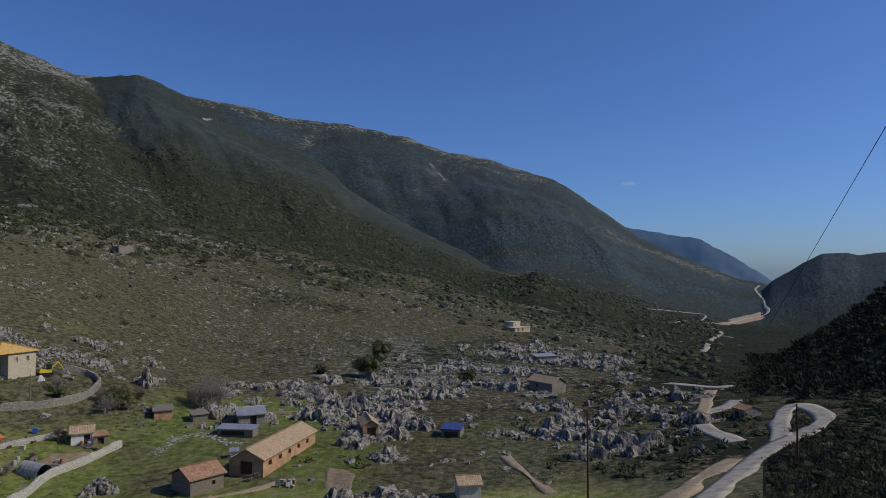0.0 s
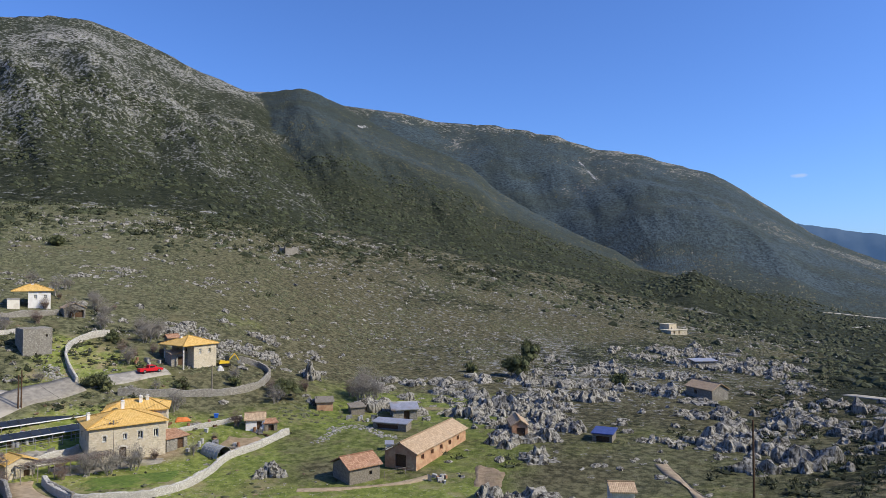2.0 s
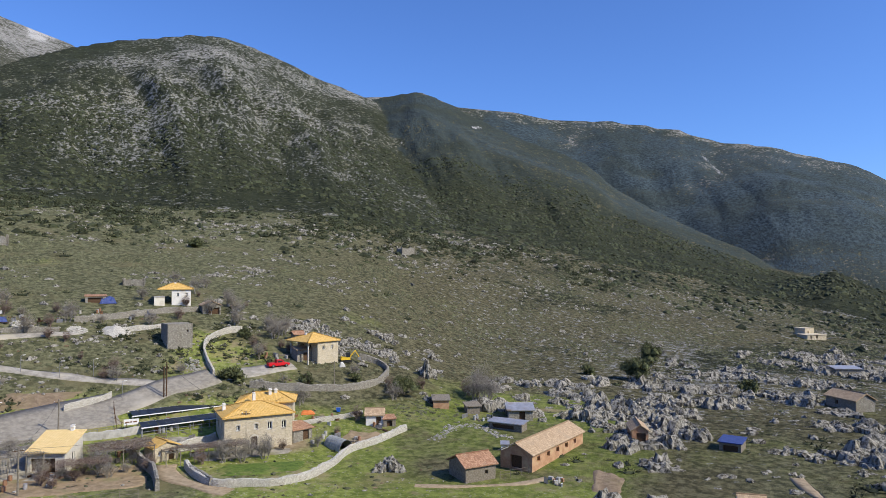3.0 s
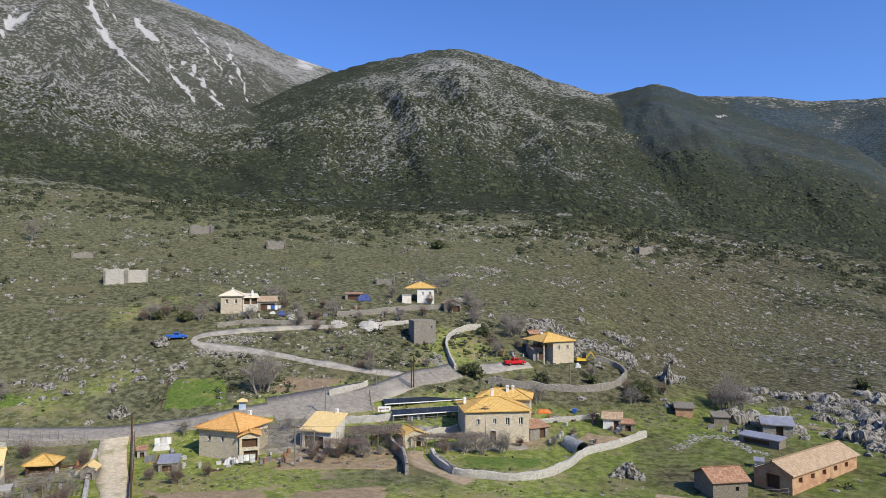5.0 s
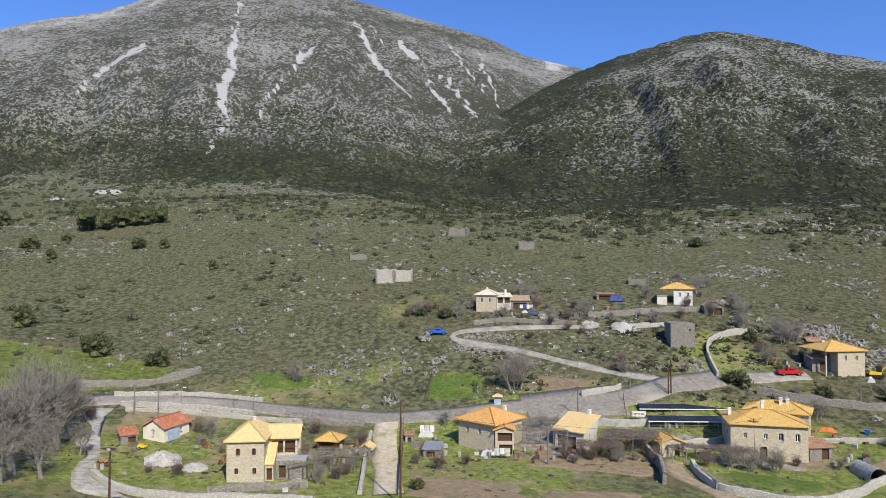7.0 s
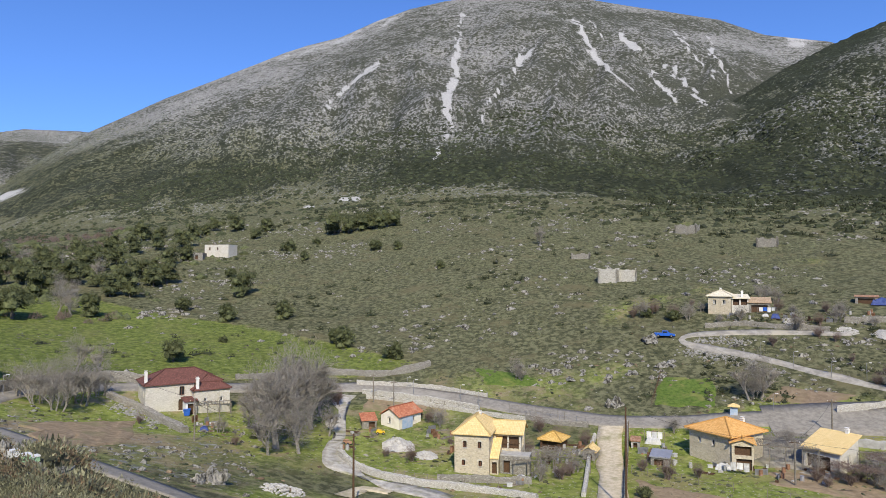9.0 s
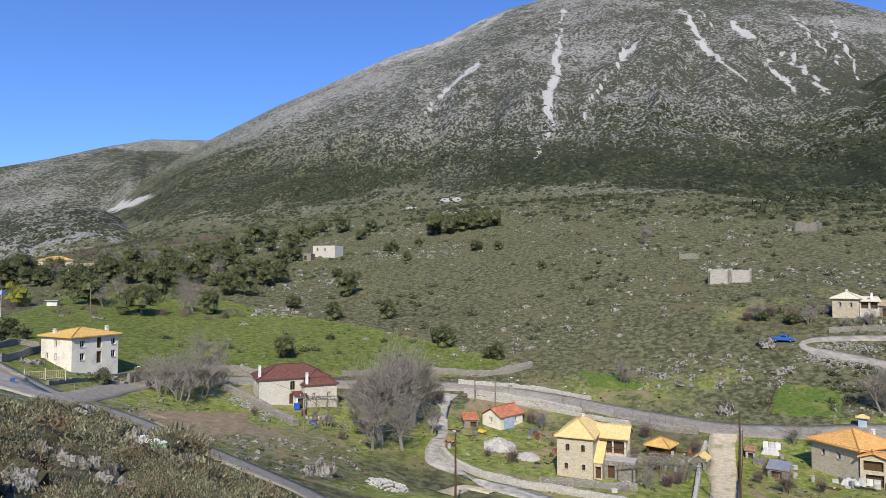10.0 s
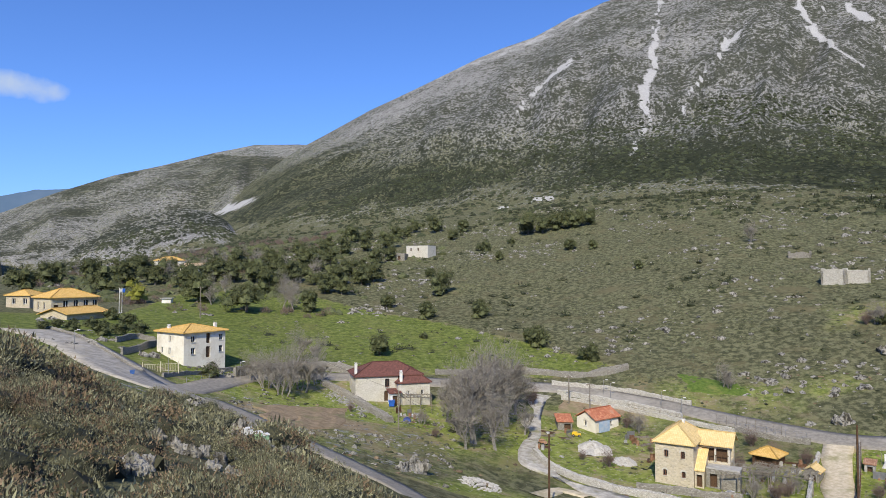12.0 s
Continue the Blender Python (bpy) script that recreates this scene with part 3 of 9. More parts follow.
def build_ground():
    b = np.concatenate([np.arange(-60, -35, 1.0), np.arange(-35, 132, 0.225), np.arange(132, 300, 2.0)])
    d = np.concatenate([[0.0, 1, 2, 4, 6, 8], np.exp(np.arange(math.log(10), math.log(4990), 0.017))])
    B, D = np.meshgrid(b, d, indexing="ij")
    Z, owner = terrain(B, D)
    Z = np.where(D < 2, 27.9 + (Z - 27.9) * D / 2, Z)
    X, Y = -D * np.sin(np.radians(B)), D * np.cos(np.radians(B))
    rise = np.degrees(np.arctan2(Z - EYE, D))
    n, k = B.shape
    i, j = np.meshgrid(np.arange(n), np.arange(k - 1), indexing="ij")
    i2 = (i + 1) % n
    faces = np.stack([i * k + j, i * k + j + 1, i2 * k + j + 1, i2 * k + j], -1).reshape(-1, 4)
    ground = from_arrays("ground", np.stack([X, Y, Z], -1).reshape(-1, 3), faces, HILLSIDE)
    big = fractal(X / 90, Y / 90, 4, 71)
    mid = fractal(X / 25, Y / 25, 4, 73)
    # scrub grows above a line that sinks towards the lower valley
    line = np.interp(B, [-36, -20, -10, 0, 9, 22, 33, 50, 60, 76, 90, 98, 111, 120, 130], [-9, -8, -5, -1.8, 0.2, 2.4, 3.9, 4.1, 4.9, 6.3, 6.0, 5.0, 3.4, 1.0, 0])
    above = rise - line + (mid - 0.5) * 2.2
    scrub = np.clip(above / 1.2, 0, 1) * np.where(D > 190, 1, 0)
    height = np.clip((rise - line) / 16.0, 0, 1)
    main = owner == 0
    crest_c = np.interp(B, MOUNTAINS[2][0][:, 0], MOUNTAINS[2][0][:, 1])
    crest_a = np.interp(B, MOUNTAINS[8][0][:, 0], MOUNTAINS[8][0][:, 1])
    bald = np.clip((B + 9) / 8, 0.15, 1) * np.clip((rise - np.where(owner == 8, crest_a, crest_c) + 1.0) / 1.3 + (mid - 0.5) * 1.6, 0, 1)
    clearing = np.clip((fractal(X / 170, Y / 170, 4, 79) - 0.56) * 7, 0, 1) * np.clip((B + 4) / 5, 0, 1)
    scrub = scrub * np.where(main, 0.825 - 0.19 * np.clip((rise - np.interp(B, [50, 58, 70], [11.5, 10.5, 8.5])) / 7.5, 0, 1) ** 0.7, np.where(owner == 1, 0.81 - 0.04 * np.clip((rise - 6) / 9, 0, 1), np.where(owner == 2, 0.93 - 0.3 * bald - 0.16 * clearing, np.where(owner == 8, 0.82 + 0.045 * np.clip((rise - crest_a + 1.2) / 1.0, 0, 1) - 0.05 * clearing, 0.85))))
    scrub = scrub * np.where(owner == 5, 0.78, 1.0) * np.where(owner == 6, 0.77, 1.0) * np.where(main, np.interp(B, [84, 94, 106], [1.0, 0.88, 0.8]), 1.0)
    scrub = scrub * (1 + 0.75 * (fractal(X / 260, Y / 260, 4, 77) - 0.5) + 0.3 * (big - 0.5))
    scrub = np.maximum(scrub, np.where(owner == 4, 0.95, np.where(owner == 3, 0.96, np.where(owner == 8, 0.83 * np.clip(above / 1.2, 0, 1), 0))))
    scrub = np.maximum(scrub, np.clip(mid - 0.45, 0, 1) * np.clip((D - 150) / 60, 0, 1) * 0.45)
    # dark heath cover, standing also for the shade among side-lit tussocks
    heath_shade = np.clip((28 - B) / 16, 0, 1) * np.maximum(np.clip((D - 175) / 50, 0, 1), 0.8 * np.clip((12 - B) / 8, 0, 1) * (D > 100)) * (owner < 0)
    scrub = np.maximum(scrub, heath_shade * (0.5 + 0.9 * (mid - 0.42)))
    valley = np.clip((-12 - B) / 6, 0, 1) * np.clip((D - np.where(B < -25, 55, 95)) / 15, 0, 1) * (owner < 0)
    scrub = np.maximum(scrub, valley * (0.62 + 0.28 * np.clip((D - 150) / 60, 0, 1) + 0.3 * (mid - 0.5)))
    rocky = np.where(main, 0.7 + 0.45 * np.clip((rise - 7) / 7, 0, 1), np.where(owner == 8, 0.84, np.where(owner >= 1, 0.88 + 0.2 * height, 0.22)))
    rocky = np.where(owner == 5, 0.95, np.where(owner == 6, 1.0, rocky))
    rocky = np.where(owner >= 0, 0.25 + (rocky - 0.25) * np.clip(above / 1.2 + 0.5, 0, 1), rocky)
    karst = np.clip(1 - np.abs(B - 2) / 16, 0, 1) * np.clip((D - 95) / 25, 0, 1) * np.clip((300 - D) / 80, 0, 1)
    rocky = np.where(owner < 0, rocky + 0.45 * karst * big + 0.2 * np.clip(big - 0.5, 0, 1) * 2 * (D > 150), rocky)
    green = np.clip((0.74 - np.clip((D - 132) / 45, 0, 1)) + (mid - 0.5) * 1.9, 0, 1)
    meadow = np.clip((D - np.interp(B, [81, 84.6, 89, 97, 112, 122], [165, 160, 157, 152, 140, 130])) / 3, 0, 1) * np.clip((np.interp(B, [81, 81.8, 84.7, 88.5, 92.1, 96.5, 102.3, 108.1, 113.4, 118.3, 122], [160, 164, 171, 181.5, 191, 204, 220, 245, 256, 250, 200]) - D) / 3, 0, 1)
    glade = np.clip(1 - np.abs(B + 9) / 7, 0, 1) * np.clip(1 - np.abs(D - 172) / 35, 0, 1)
    green = np.where(owner < 0, np.maximum(np.maximum(green, meadow * 0.95), glade), 0)
    rocky = rocky + 0.3 * np.clip((30 - B) / 10, 0, 1) * np.clip((D - 165) / 40, 0, 1) * (owner < 0)
    green = np.where(D < 78, 0.05, green) * np.clip((B + 22) / 12, 0.1, 1)
    verge = np.clip((B - 96) / 3, 0, 1) * np.clip((D - 76) / 5, 0, 1) * np.clip((122 - D) / 8, 0, 1) * (owner < 0)
    green = green * (1 - 0.4 * verge)
    rocky = rocky + 0.35 * verge
    lawn = np.clip((10 - B) / 6, 0, 1) * np.clip((D - 90) / 10, 0, 1) * np.clip((215 - D) / 20, 0, 1)
    green = green * (1 - 0.6 * lawn * np.clip(0.4 + (big - 0.4) * 3, 0, 1))
    soil = np.clip((mid - 0.56) * 2.5, 0, 1) * np.where((owner < 0) & (D < 150), 1, 0.12) * (1 - meadow)
    soil = np.maximum(soil, verge * np.clip((mid - 0.4) * 3, 0, 0.8))
    # the stony chutes of the big mountain
    u = np.clip((rise - 5) / 17, 0, 1)
    scree = np.zeros(B.shape)
    for knots, width in (
        ([(79.1, 0.97, 0.6), (79.6, 0.8, 0.9), (79.8, 0.66, 1.8), (80.3, 0.58, 2.2), (80.5, 0.49, 1.0), (80.3, 0.41, 0.9), (81.7, 0.26, 1.0)], 0.33),
        ([(69.8, 0.9, 0.7), (68.3, 0.75, 1.2), (67.0, 0.67, 1.2), (65.1, 0.57, 0.7)], 0.36),
        ([(73.0, 0.8, 0.7), (76.0, 0.61, 0.8), (77.9, 0.44, 0.6)], 0.34),
        ([(85.5, 0.74, 1.0), (88.7, 0.63, 1.0), (91.0, 0.48, 0.6)], 0.38),
        ([(66.1, 0.82, 1.0), (64.7, 0.75, 1.6)], 0.42),
        ([(62.4, 0.67, 1.0), (59.6, 0.48, 0.9)], 0.36),
        ([(64.0, 0.67, 0.8), (61.6, 0.49, 1.1)], 0.3),
        ([(59.5, 0.78, 0.7), (57.6, 0.52, 0.5)], 0.3),
        ([(77.9, 0.44, 0.5), (76.6, 0.55, 0.5), (74.6, 0.7, 0.6), (74.0, 0.78, 0.5)], 0.3),
        ([(68.9, 0.92, 0.4), (67.5, 0.8, 0.5)], 0.3),
        ([(62.2, 0.84, 0.5), (60.3, 0.7, 0.6), (58.8, 0.58, 0.5)], 0.3),
    ):
        scree = np.maximum(scree, near_line(B + (fractal(X / 38, Y / 38, 5, 91) - 0.5) * 1.3, u, knots, width * 0.72) * main)
    saddle = main * np.exp(-(((B - 53) / 1.6) ** 2)) * np.clip((rise - 16) / 0.8, 0, 1)
    summit = main * np.clip((rise - np.interp(B, [80, 86, 90, 96, 104], [23, 19.0, 17.7, 15.9, 12.6])) / 0.8, 0, 1) * 0.7
    crest2 = (owner == 2) * np.exp(-(((B - 27.5) / 3.0) ** 2)) * np.clip((rise - 14.0) / 0.6, 0, 1) * 0.8
    quarry = (D > 380) * 1.5 * (np.exp(-(((B - 88.6) / 1.0) ** 4)) * np.exp(-(((rise - 6.2 + (B - 88.6) * 0.06) / 0.17) ** 2)) + np.exp(-(((B - 92.0) / 0.6) ** 4)) * np.exp(-(((rise - 5.5) / 0.1) ** 2))) + (D > 500) * np.exp(-(((B - 114.0) / 1.7) ** 2)) * np.exp(-(((rise - 5.35 + (B - 114) * 0.42 + (fractal(X / 120, Y / 120, 3, 97) - 0.5) * 0.8) / 0.3) ** 2)) * (owner == 0) * 1.3
    chute = (owner == 2) * np.exp(-(((B - 1.2 + (rise - 9.3) * -0.9) / 0.22) ** 2)) * np.clip((9.4 - rise) / 0.4, 0, 1) * np.clip((rise - 7.2) / 0.6, 0, 1) * 0.6 + (owner == 8) * np.exp(-(((B - 19.2) / 0.6) ** 2)) * np.exp(-(((rise - 12.15) / 0.14) ** 2)) * 0.9
    crag = (owner == 1) * np.exp(-(((B - 37) / 0.9) ** 2)) * np.exp(-(((rise - 16.7) / 0.45) ** 2))
    patch = (owner >= 0) * np.exp(-(((B - 26.4) / 0.7) ** 2)) * np.exp(-(((rise - 3.9 - (B - 26.4) * 0.3) / 0.14) ** 2))
    bank = (owner == 6) * np.clip((0.9 - (rise - 1.6)) / 0.8, 0, 1) * np.clip((mid - 0.42) * 5, 0, 1)
    scree = np.maximum.reduce([scree, saddle * 0.7, summit * 0.7, crest2 * 0.7, chute, quarry, crag * 0.4, patch, bank * 0.3]) * np.clip(0.15 + 1.3 * fractal(X / 26, Y / 26, 5, 95), 0, 1)
    far = (D > 1500) & (owner == 5) & (rise > 9.3)
    scree = np.maximum(scree, far * 0.4)
    clumped = np.clip((D - 420) / 400, 0, 1) * (owner >= 0)
    # close haze-blued forest on far mountains, dwarf shrubs high on the stony one
    lie = np.stack([np.radians(B) * 1500, D * 0.45, Z * 1.1], -1).astype(np.float32)
    ground.data.attributes.new("lie", "FLOAT_VECTOR", "POINT").data.foreach_set("vector", lie.ravel())
    woods = np.clip((big - 0.36) * 4, 0, 1)
    hazy_forest = np.where(owner == 2, (1 - bald) * (0.6 + 0.4 * woods), np.where(owner == 8, 0.3 + 0.35 * woods, np.where(owner == 3, 0.9, 0))) * np.clip((D - 700) / 300, 0, 1)
    dwarf = np.where(main, np.clip((rise - 9) / 6, 0, 1), np.where(owner == 5, 0.5, 0))
    # low bearings dimmed as seen against the sun; the meadow toned down too
    dim_moor = np.clip((40 - B) / 18, 0, 0.9) * np.clip((D - 78) / 30, 0, 1) * (1 - 0.7 * np.clip((2 - B) / 6, 0, 1) * np.clip((150 - D) / 30, 0, 1))
    dim_moor = np.maximum(dim_moor, 0.9 * meadow)
    for name, values in (("dim_moor", dim_moor), ("hazy_forest", hazy_forest), ("dwarf", dwarf), ("clumped", clumped), ("scrub", scrub), ("rocky", rocky), ("green", green), ("soil", soil), ("scree", scree)):
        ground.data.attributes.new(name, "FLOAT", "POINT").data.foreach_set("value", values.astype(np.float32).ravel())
    return tagged(ground, "rough limestone hillside with dry grass, dark evergreen scrub and pale scree", "hillside", kind="structure")


build_ground()


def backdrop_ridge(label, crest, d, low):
    """A far ridge, a slab of land behind everything else; blue haze is put into its colour and glow."""
    m, nodes, links, shader = nodes_of("haze_blue")
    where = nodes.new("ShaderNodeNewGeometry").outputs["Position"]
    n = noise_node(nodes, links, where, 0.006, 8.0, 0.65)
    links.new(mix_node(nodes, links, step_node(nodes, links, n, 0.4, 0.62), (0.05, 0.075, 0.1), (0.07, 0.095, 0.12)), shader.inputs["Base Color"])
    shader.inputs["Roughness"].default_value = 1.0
    # the land itself glows faintly blue in place of haze
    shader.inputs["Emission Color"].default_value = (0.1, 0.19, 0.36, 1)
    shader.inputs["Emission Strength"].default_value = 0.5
    crest = np.array(crest)
    b = np.arange(crest[0, 0], crest[-1, 0], 0.15)
    top = np.interp(b, crest[:, 0], crest[:, 1]) + (fractal(b * 1.2, b * 0, 4, 81) - 0.5) * 0.25
    rows = []
    for k in range(16):
        f = k / 15
        dd = d + 300 * f + 120 * (fractal(b / 3, b * 0 + f * 3, 3, 83) - 0.5) * math.sin(f * math.pi)
        z = low + (EYE + d * np.tan(np.radians(top)) - low) * f
        rows.append(np.stack([-dd * np.sin(np.radians(b)), dd * np.cos(np.radians(b)), z], -1))
    verts = np.stack(rows, 1)
    i, j = np.meshgrid(np.arange(len(b) - 1), np.arange(15), indexing="ij")
    faces = np.stack([i * 16 + j, i * 16 + j + 1, (i + 1) * 16 + j + 1, (i + 1) * 16 + j], -1).reshape(-1, 4)
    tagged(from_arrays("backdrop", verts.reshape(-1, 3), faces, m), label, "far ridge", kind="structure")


backdrop_ridge("far haze-tinted ridge closing the valley", [(-32, -3), (-28, -2), (-25.7, -0.7), (-23.2, 1.2), (-20.7, 2.8), (-18, 3.3), (-15.2, 3.9), (-10, 3.4), (-5, 3)], 4300, -250)
backdrop_ridge("far haze-tinted mountains beyond the plain", [(115, 4), (120, 5.4), (124, 6.3), (125.6, 6.5), (128, 6.4), (130.2, 5.6), (136, 4.4), (150, 3)], 4400, -250)
# ---- houses ----
def box(bm, x0, x1, y0, y1, z0, z1):
    v = [bm.verts.new((x, y, z)) for x in (x0, x1) for y in (y0, y1) for z in (z0, z1)]
    for f in ((0, 1, 3, 2), (4, 6, 7, 5), (0, 4, 5, 1), (2, 3, 7, 6), (0, 2, 6, 4), (1, 5, 7, 3)):
        bm.faces.new([v[k] for k in f])


def boxed(*boxes):
    bm = bmesh.new()
    for b in boxes:
        box(bm, *b)
    return bm


def facade(bm, m, length, low, high, openings, thick=0.45):
    """One wall face along local x from 0 to length with real openings, whose reveals go in along +y; m lays it out."""
    xs = sorted({0.0, length, *[v for x, z, w, h, *_ in openings for v in (x - w / 2, x + w / 2)]})
    zs = sorted({low, high, *[v for x, z, w, h, *_ in openings for v in (z, z + h)]})
    for x0, x1 in zip(xs, xs[1:]):
        for z0, z1 in zip(zs, zs[1:]):
            cx, cz = (x0 + x1) / 2, (z0 + z1) / 2
            if any(abs(cx - x) < w / 2 and z < cz < z + h for x, z, w, h, *_ in openings):
                continue
            bm.faces.new([bm.verts.new(m @ Vector(p)) for p in ((x0, 0, z0), (x1, 0, z0), (x1, 0, z1), (x0, 0, z1))])
    for x, z, w, h, *_ in openings:
        ring = [(x - w / 2, z), (x + w / 2, z), (x + w / 2, z + h), (x - w / 2, z + h)]
        for (ax, az), (bx, bz) in zip(ring, ring[1:] + ring[:1]):
            bm.faces.new([bm.verts.new(m @ Vector(p)) for p in ((ax, 0, az), (ax, thick, az), (bx, thick, bz), (bx, 0, bz))])


def uv_roof(bm):
    """UVs in metres: u along the eaves, v up the slope."""
    layer = bm.loops.layers.uv.new("UVMap")
    bm.normal_update()
    for f in bm.faces:
        along = Vector((0, 0, 1)).cross(f.normal)
        along = along.normalized() if along.length > 0.05 else Vector((1, 0, 0))
        up = f.normal.cross(along)
        for loop in f.loops:
            loop[layer].uv = (loop.vert.co.dot(along), loop.vert.co.dot(up))


def roof_mesh(w, l, h, rise, over, kind, thick=0.16):
    """A roof over a w by l plan centred on the origin, eaves at h. The ridge of a gable runs along the longer side unless kind is gable_y or gable_x."""
    bm = bmesh.new()
    drop = 0.0
    x, y = w / 2 + over, l / 2 + over
    e = [(-x, -y), (x, -y), (x, y), (-x, y)]
    top = h + rise
    if kind == "hip":
        if w >= l:
            r = [(-(x - y), 0), (x - y, 0)] if x - y > 0.3 else [(-0.15, 0), (0.15, 0)]
            faces = [(0, 1, 5, 4), (1, 2, 5), (2, 3, 4, 5), (3, 0, 4)]
        else:
            r = [(0, -(y - x)), (0, y - x)] if y - x > 0.3 else [(0, -0.15), (0, 0.15)]
            faces = [(0, 1, 4), (1, 2, 5, 4), (2, 3, 5), (3, 0, 4, 5)]
    elif kind == "gable_x":
        r, faces = [(-x, 0), (x, 0)], [(0, 1, 5, 4), (2, 3, 4, 5)]
    elif kind == "gable_y":
        r, faces = [(0, -y), (0, y)], [(1, 2, 5, 4), (3, 0, 4, 5)]
    elif kind == "shed":
        pts = [(-x, -y, h), (x, -y, h), (x, y, top), (-x, y, top)]
        r, faces = [], [(0, 1, 2, 3)]
    if kind == "shed":
        coords = pts
    else:
        coords = [(a, b, h - drop) for a, b in e] + [(a, b, top) for a, b in r]
    upper = [bm.verts.new((a, b, c + thick)) for a, b, c in coords]
    lower = [bm.verts.new((a, b, c)) for a, b, c in coords]
    for f in faces:
        bm.faces.new([upper[k] for k in f])
        bm.faces.new([lower[k] for k in reversed(f)])
    edges = {}
    for f in faces:
        for a, b in zip(f, f[1:] + f[:1]):
            edges[(a, b)] = True
    for a, b in edges:
        if (b, a) not in edges:
            bm.faces.new([upper[b], upper[a], lower[a], lower[b]])
    # slight sag and unevenness
    uv_roof(bm)
    ridge = []
    if kind != "shed":
        ridge = [(Vector((*r[0], top + thick)), Vector((*r[1], top + thick)))]
        if kind == "hip":
            for k, c in enumerate(e):
                near = min(r, key=lambda q: (q[0] - c[0]) ** 2 + (q[1] - c[1]) ** 2)
                ridge.append((Vector((*c, h + thick)), Vector((*near, top + thick))))
    return bm, ridge


def tube(bm, a, b, ra, rb=None, sides=6):
    """A tapered tube from a to b."""
    rb = ra if rb is None else rb
    a, b = Vector(a), Vector(b)
    way = (b - a).normalized()
    side = way.orthogonal().normalized()
    other = way.cross(side)
    rings = []
    for p, r in ((a, ra), (b, rb)):
        rings.append([bm.verts.new(p + r * (math.cos(t) * side + math.sin(t) * other)) for t in [2 * math.pi * k / sides for k in range(sides)]])
    for k in range(sides):
        n = (k + 1) % sides
        bm.faces.new([rings[0][k], rings[0][n], rings[1][n], rings[1][k]])
    if sides > 3:
        bm.faces.new(rings[0][::-1])
        bm.faces.new(rings[1])


def window(parent, m, x, z, w, h, kind="window", frame=None):
    """A window or door set into the reveal of an opening: frame and mullion, pane or leaf, sill."""
    frame = frame or FRAME_WHITE
    depth = 0.22
    thing = new("door" if kind in ("door", "arch_door") else "window")
    thing.parent = parent
    thing.matrix_local = m @ pose(x, depth, z)
    if kind in ("door", "arch_door"):
        part("door_leaf", boxed((-w / 2, w / 2, 0.02, 0.08, 0, h)), WOOD_DARK, thing, "dark wooden door leaf")
        part("door_handle", boxed((w * 0.3, w * 0.38, -0.03, 0.02, h * 0.48, h * 0.52)), STEEL, thing)
    elif kind == "hole":
        # dark board added across the opening in place of the shade inside
        part("shade_board", boxed((-w / 2, w / 2, 0.2, 0.24, 0, h)), WOOD_DARK, thing)
    else:
        t = 0.09
        part("window_frame", boxed((-w / 2, -w / 2 + t, 0, 0.07, 0, h), (w / 2 - t, w / 2, 0, 0.07, 0, h), (-w / 2 + t, w / 2 - t, 0, 0.07, 0, t), (-w / 2 + t, w / 2 - t, 0, 0.07, h - t, h),
                                   (-t / 2, t / 2, 0.005, 0.065, t, h - t)), frame, thing)
        part("pane", boxed((-w / 2 + t, w / 2 - t, 0.03, 0.045, t, h - t)), GLASS_DARK, thing, "dark glass pane")
        part("window_sill", boxed((-w / 2 - 0.08, w / 2 + 0.08, -depth - 0.08, 0.0, -0.08, 0.0)), PALE_STONE, thing)
    if kind in ("arch", "arch_door"):
        bm = bmesh.new()
        n = 7
        rows = []
        for y in (-depth - 0.03, -depth + 0.03):
            rows.append([[bm.verts.new((r * math.cos(math.pi * k / n), y, h - w * 0.28 + r * math.sin(math.pi * k / n) * 0.9)) for k in range(n + 1)] for r in (w * 0.5, w * 0.5 + 0.2)])
        for k in range(n):
            for row in rows:
                bm.faces.new([row[0][k], row[0][k + 1], row[1][k + 1], row[1][k]])
            bm.faces.new([rows[0][1][k], rows[0][1][k + 1], rows[1][1][k + 1], rows[1][1][k]])
        part("stone_arch", bm, PALE_STONE, thing, "pale cut-stone arch")
    return thing


def corners(left, right):
    """Middle, length and turn of the line between two spots given as (bearing, distance)."""
    a, b = spot(*left), spot(*right)
    way = b - a
    return (a + b) / 2, Vector((way.x, way.y)).length, math.degrees(math.atan2(way.y, way.x))


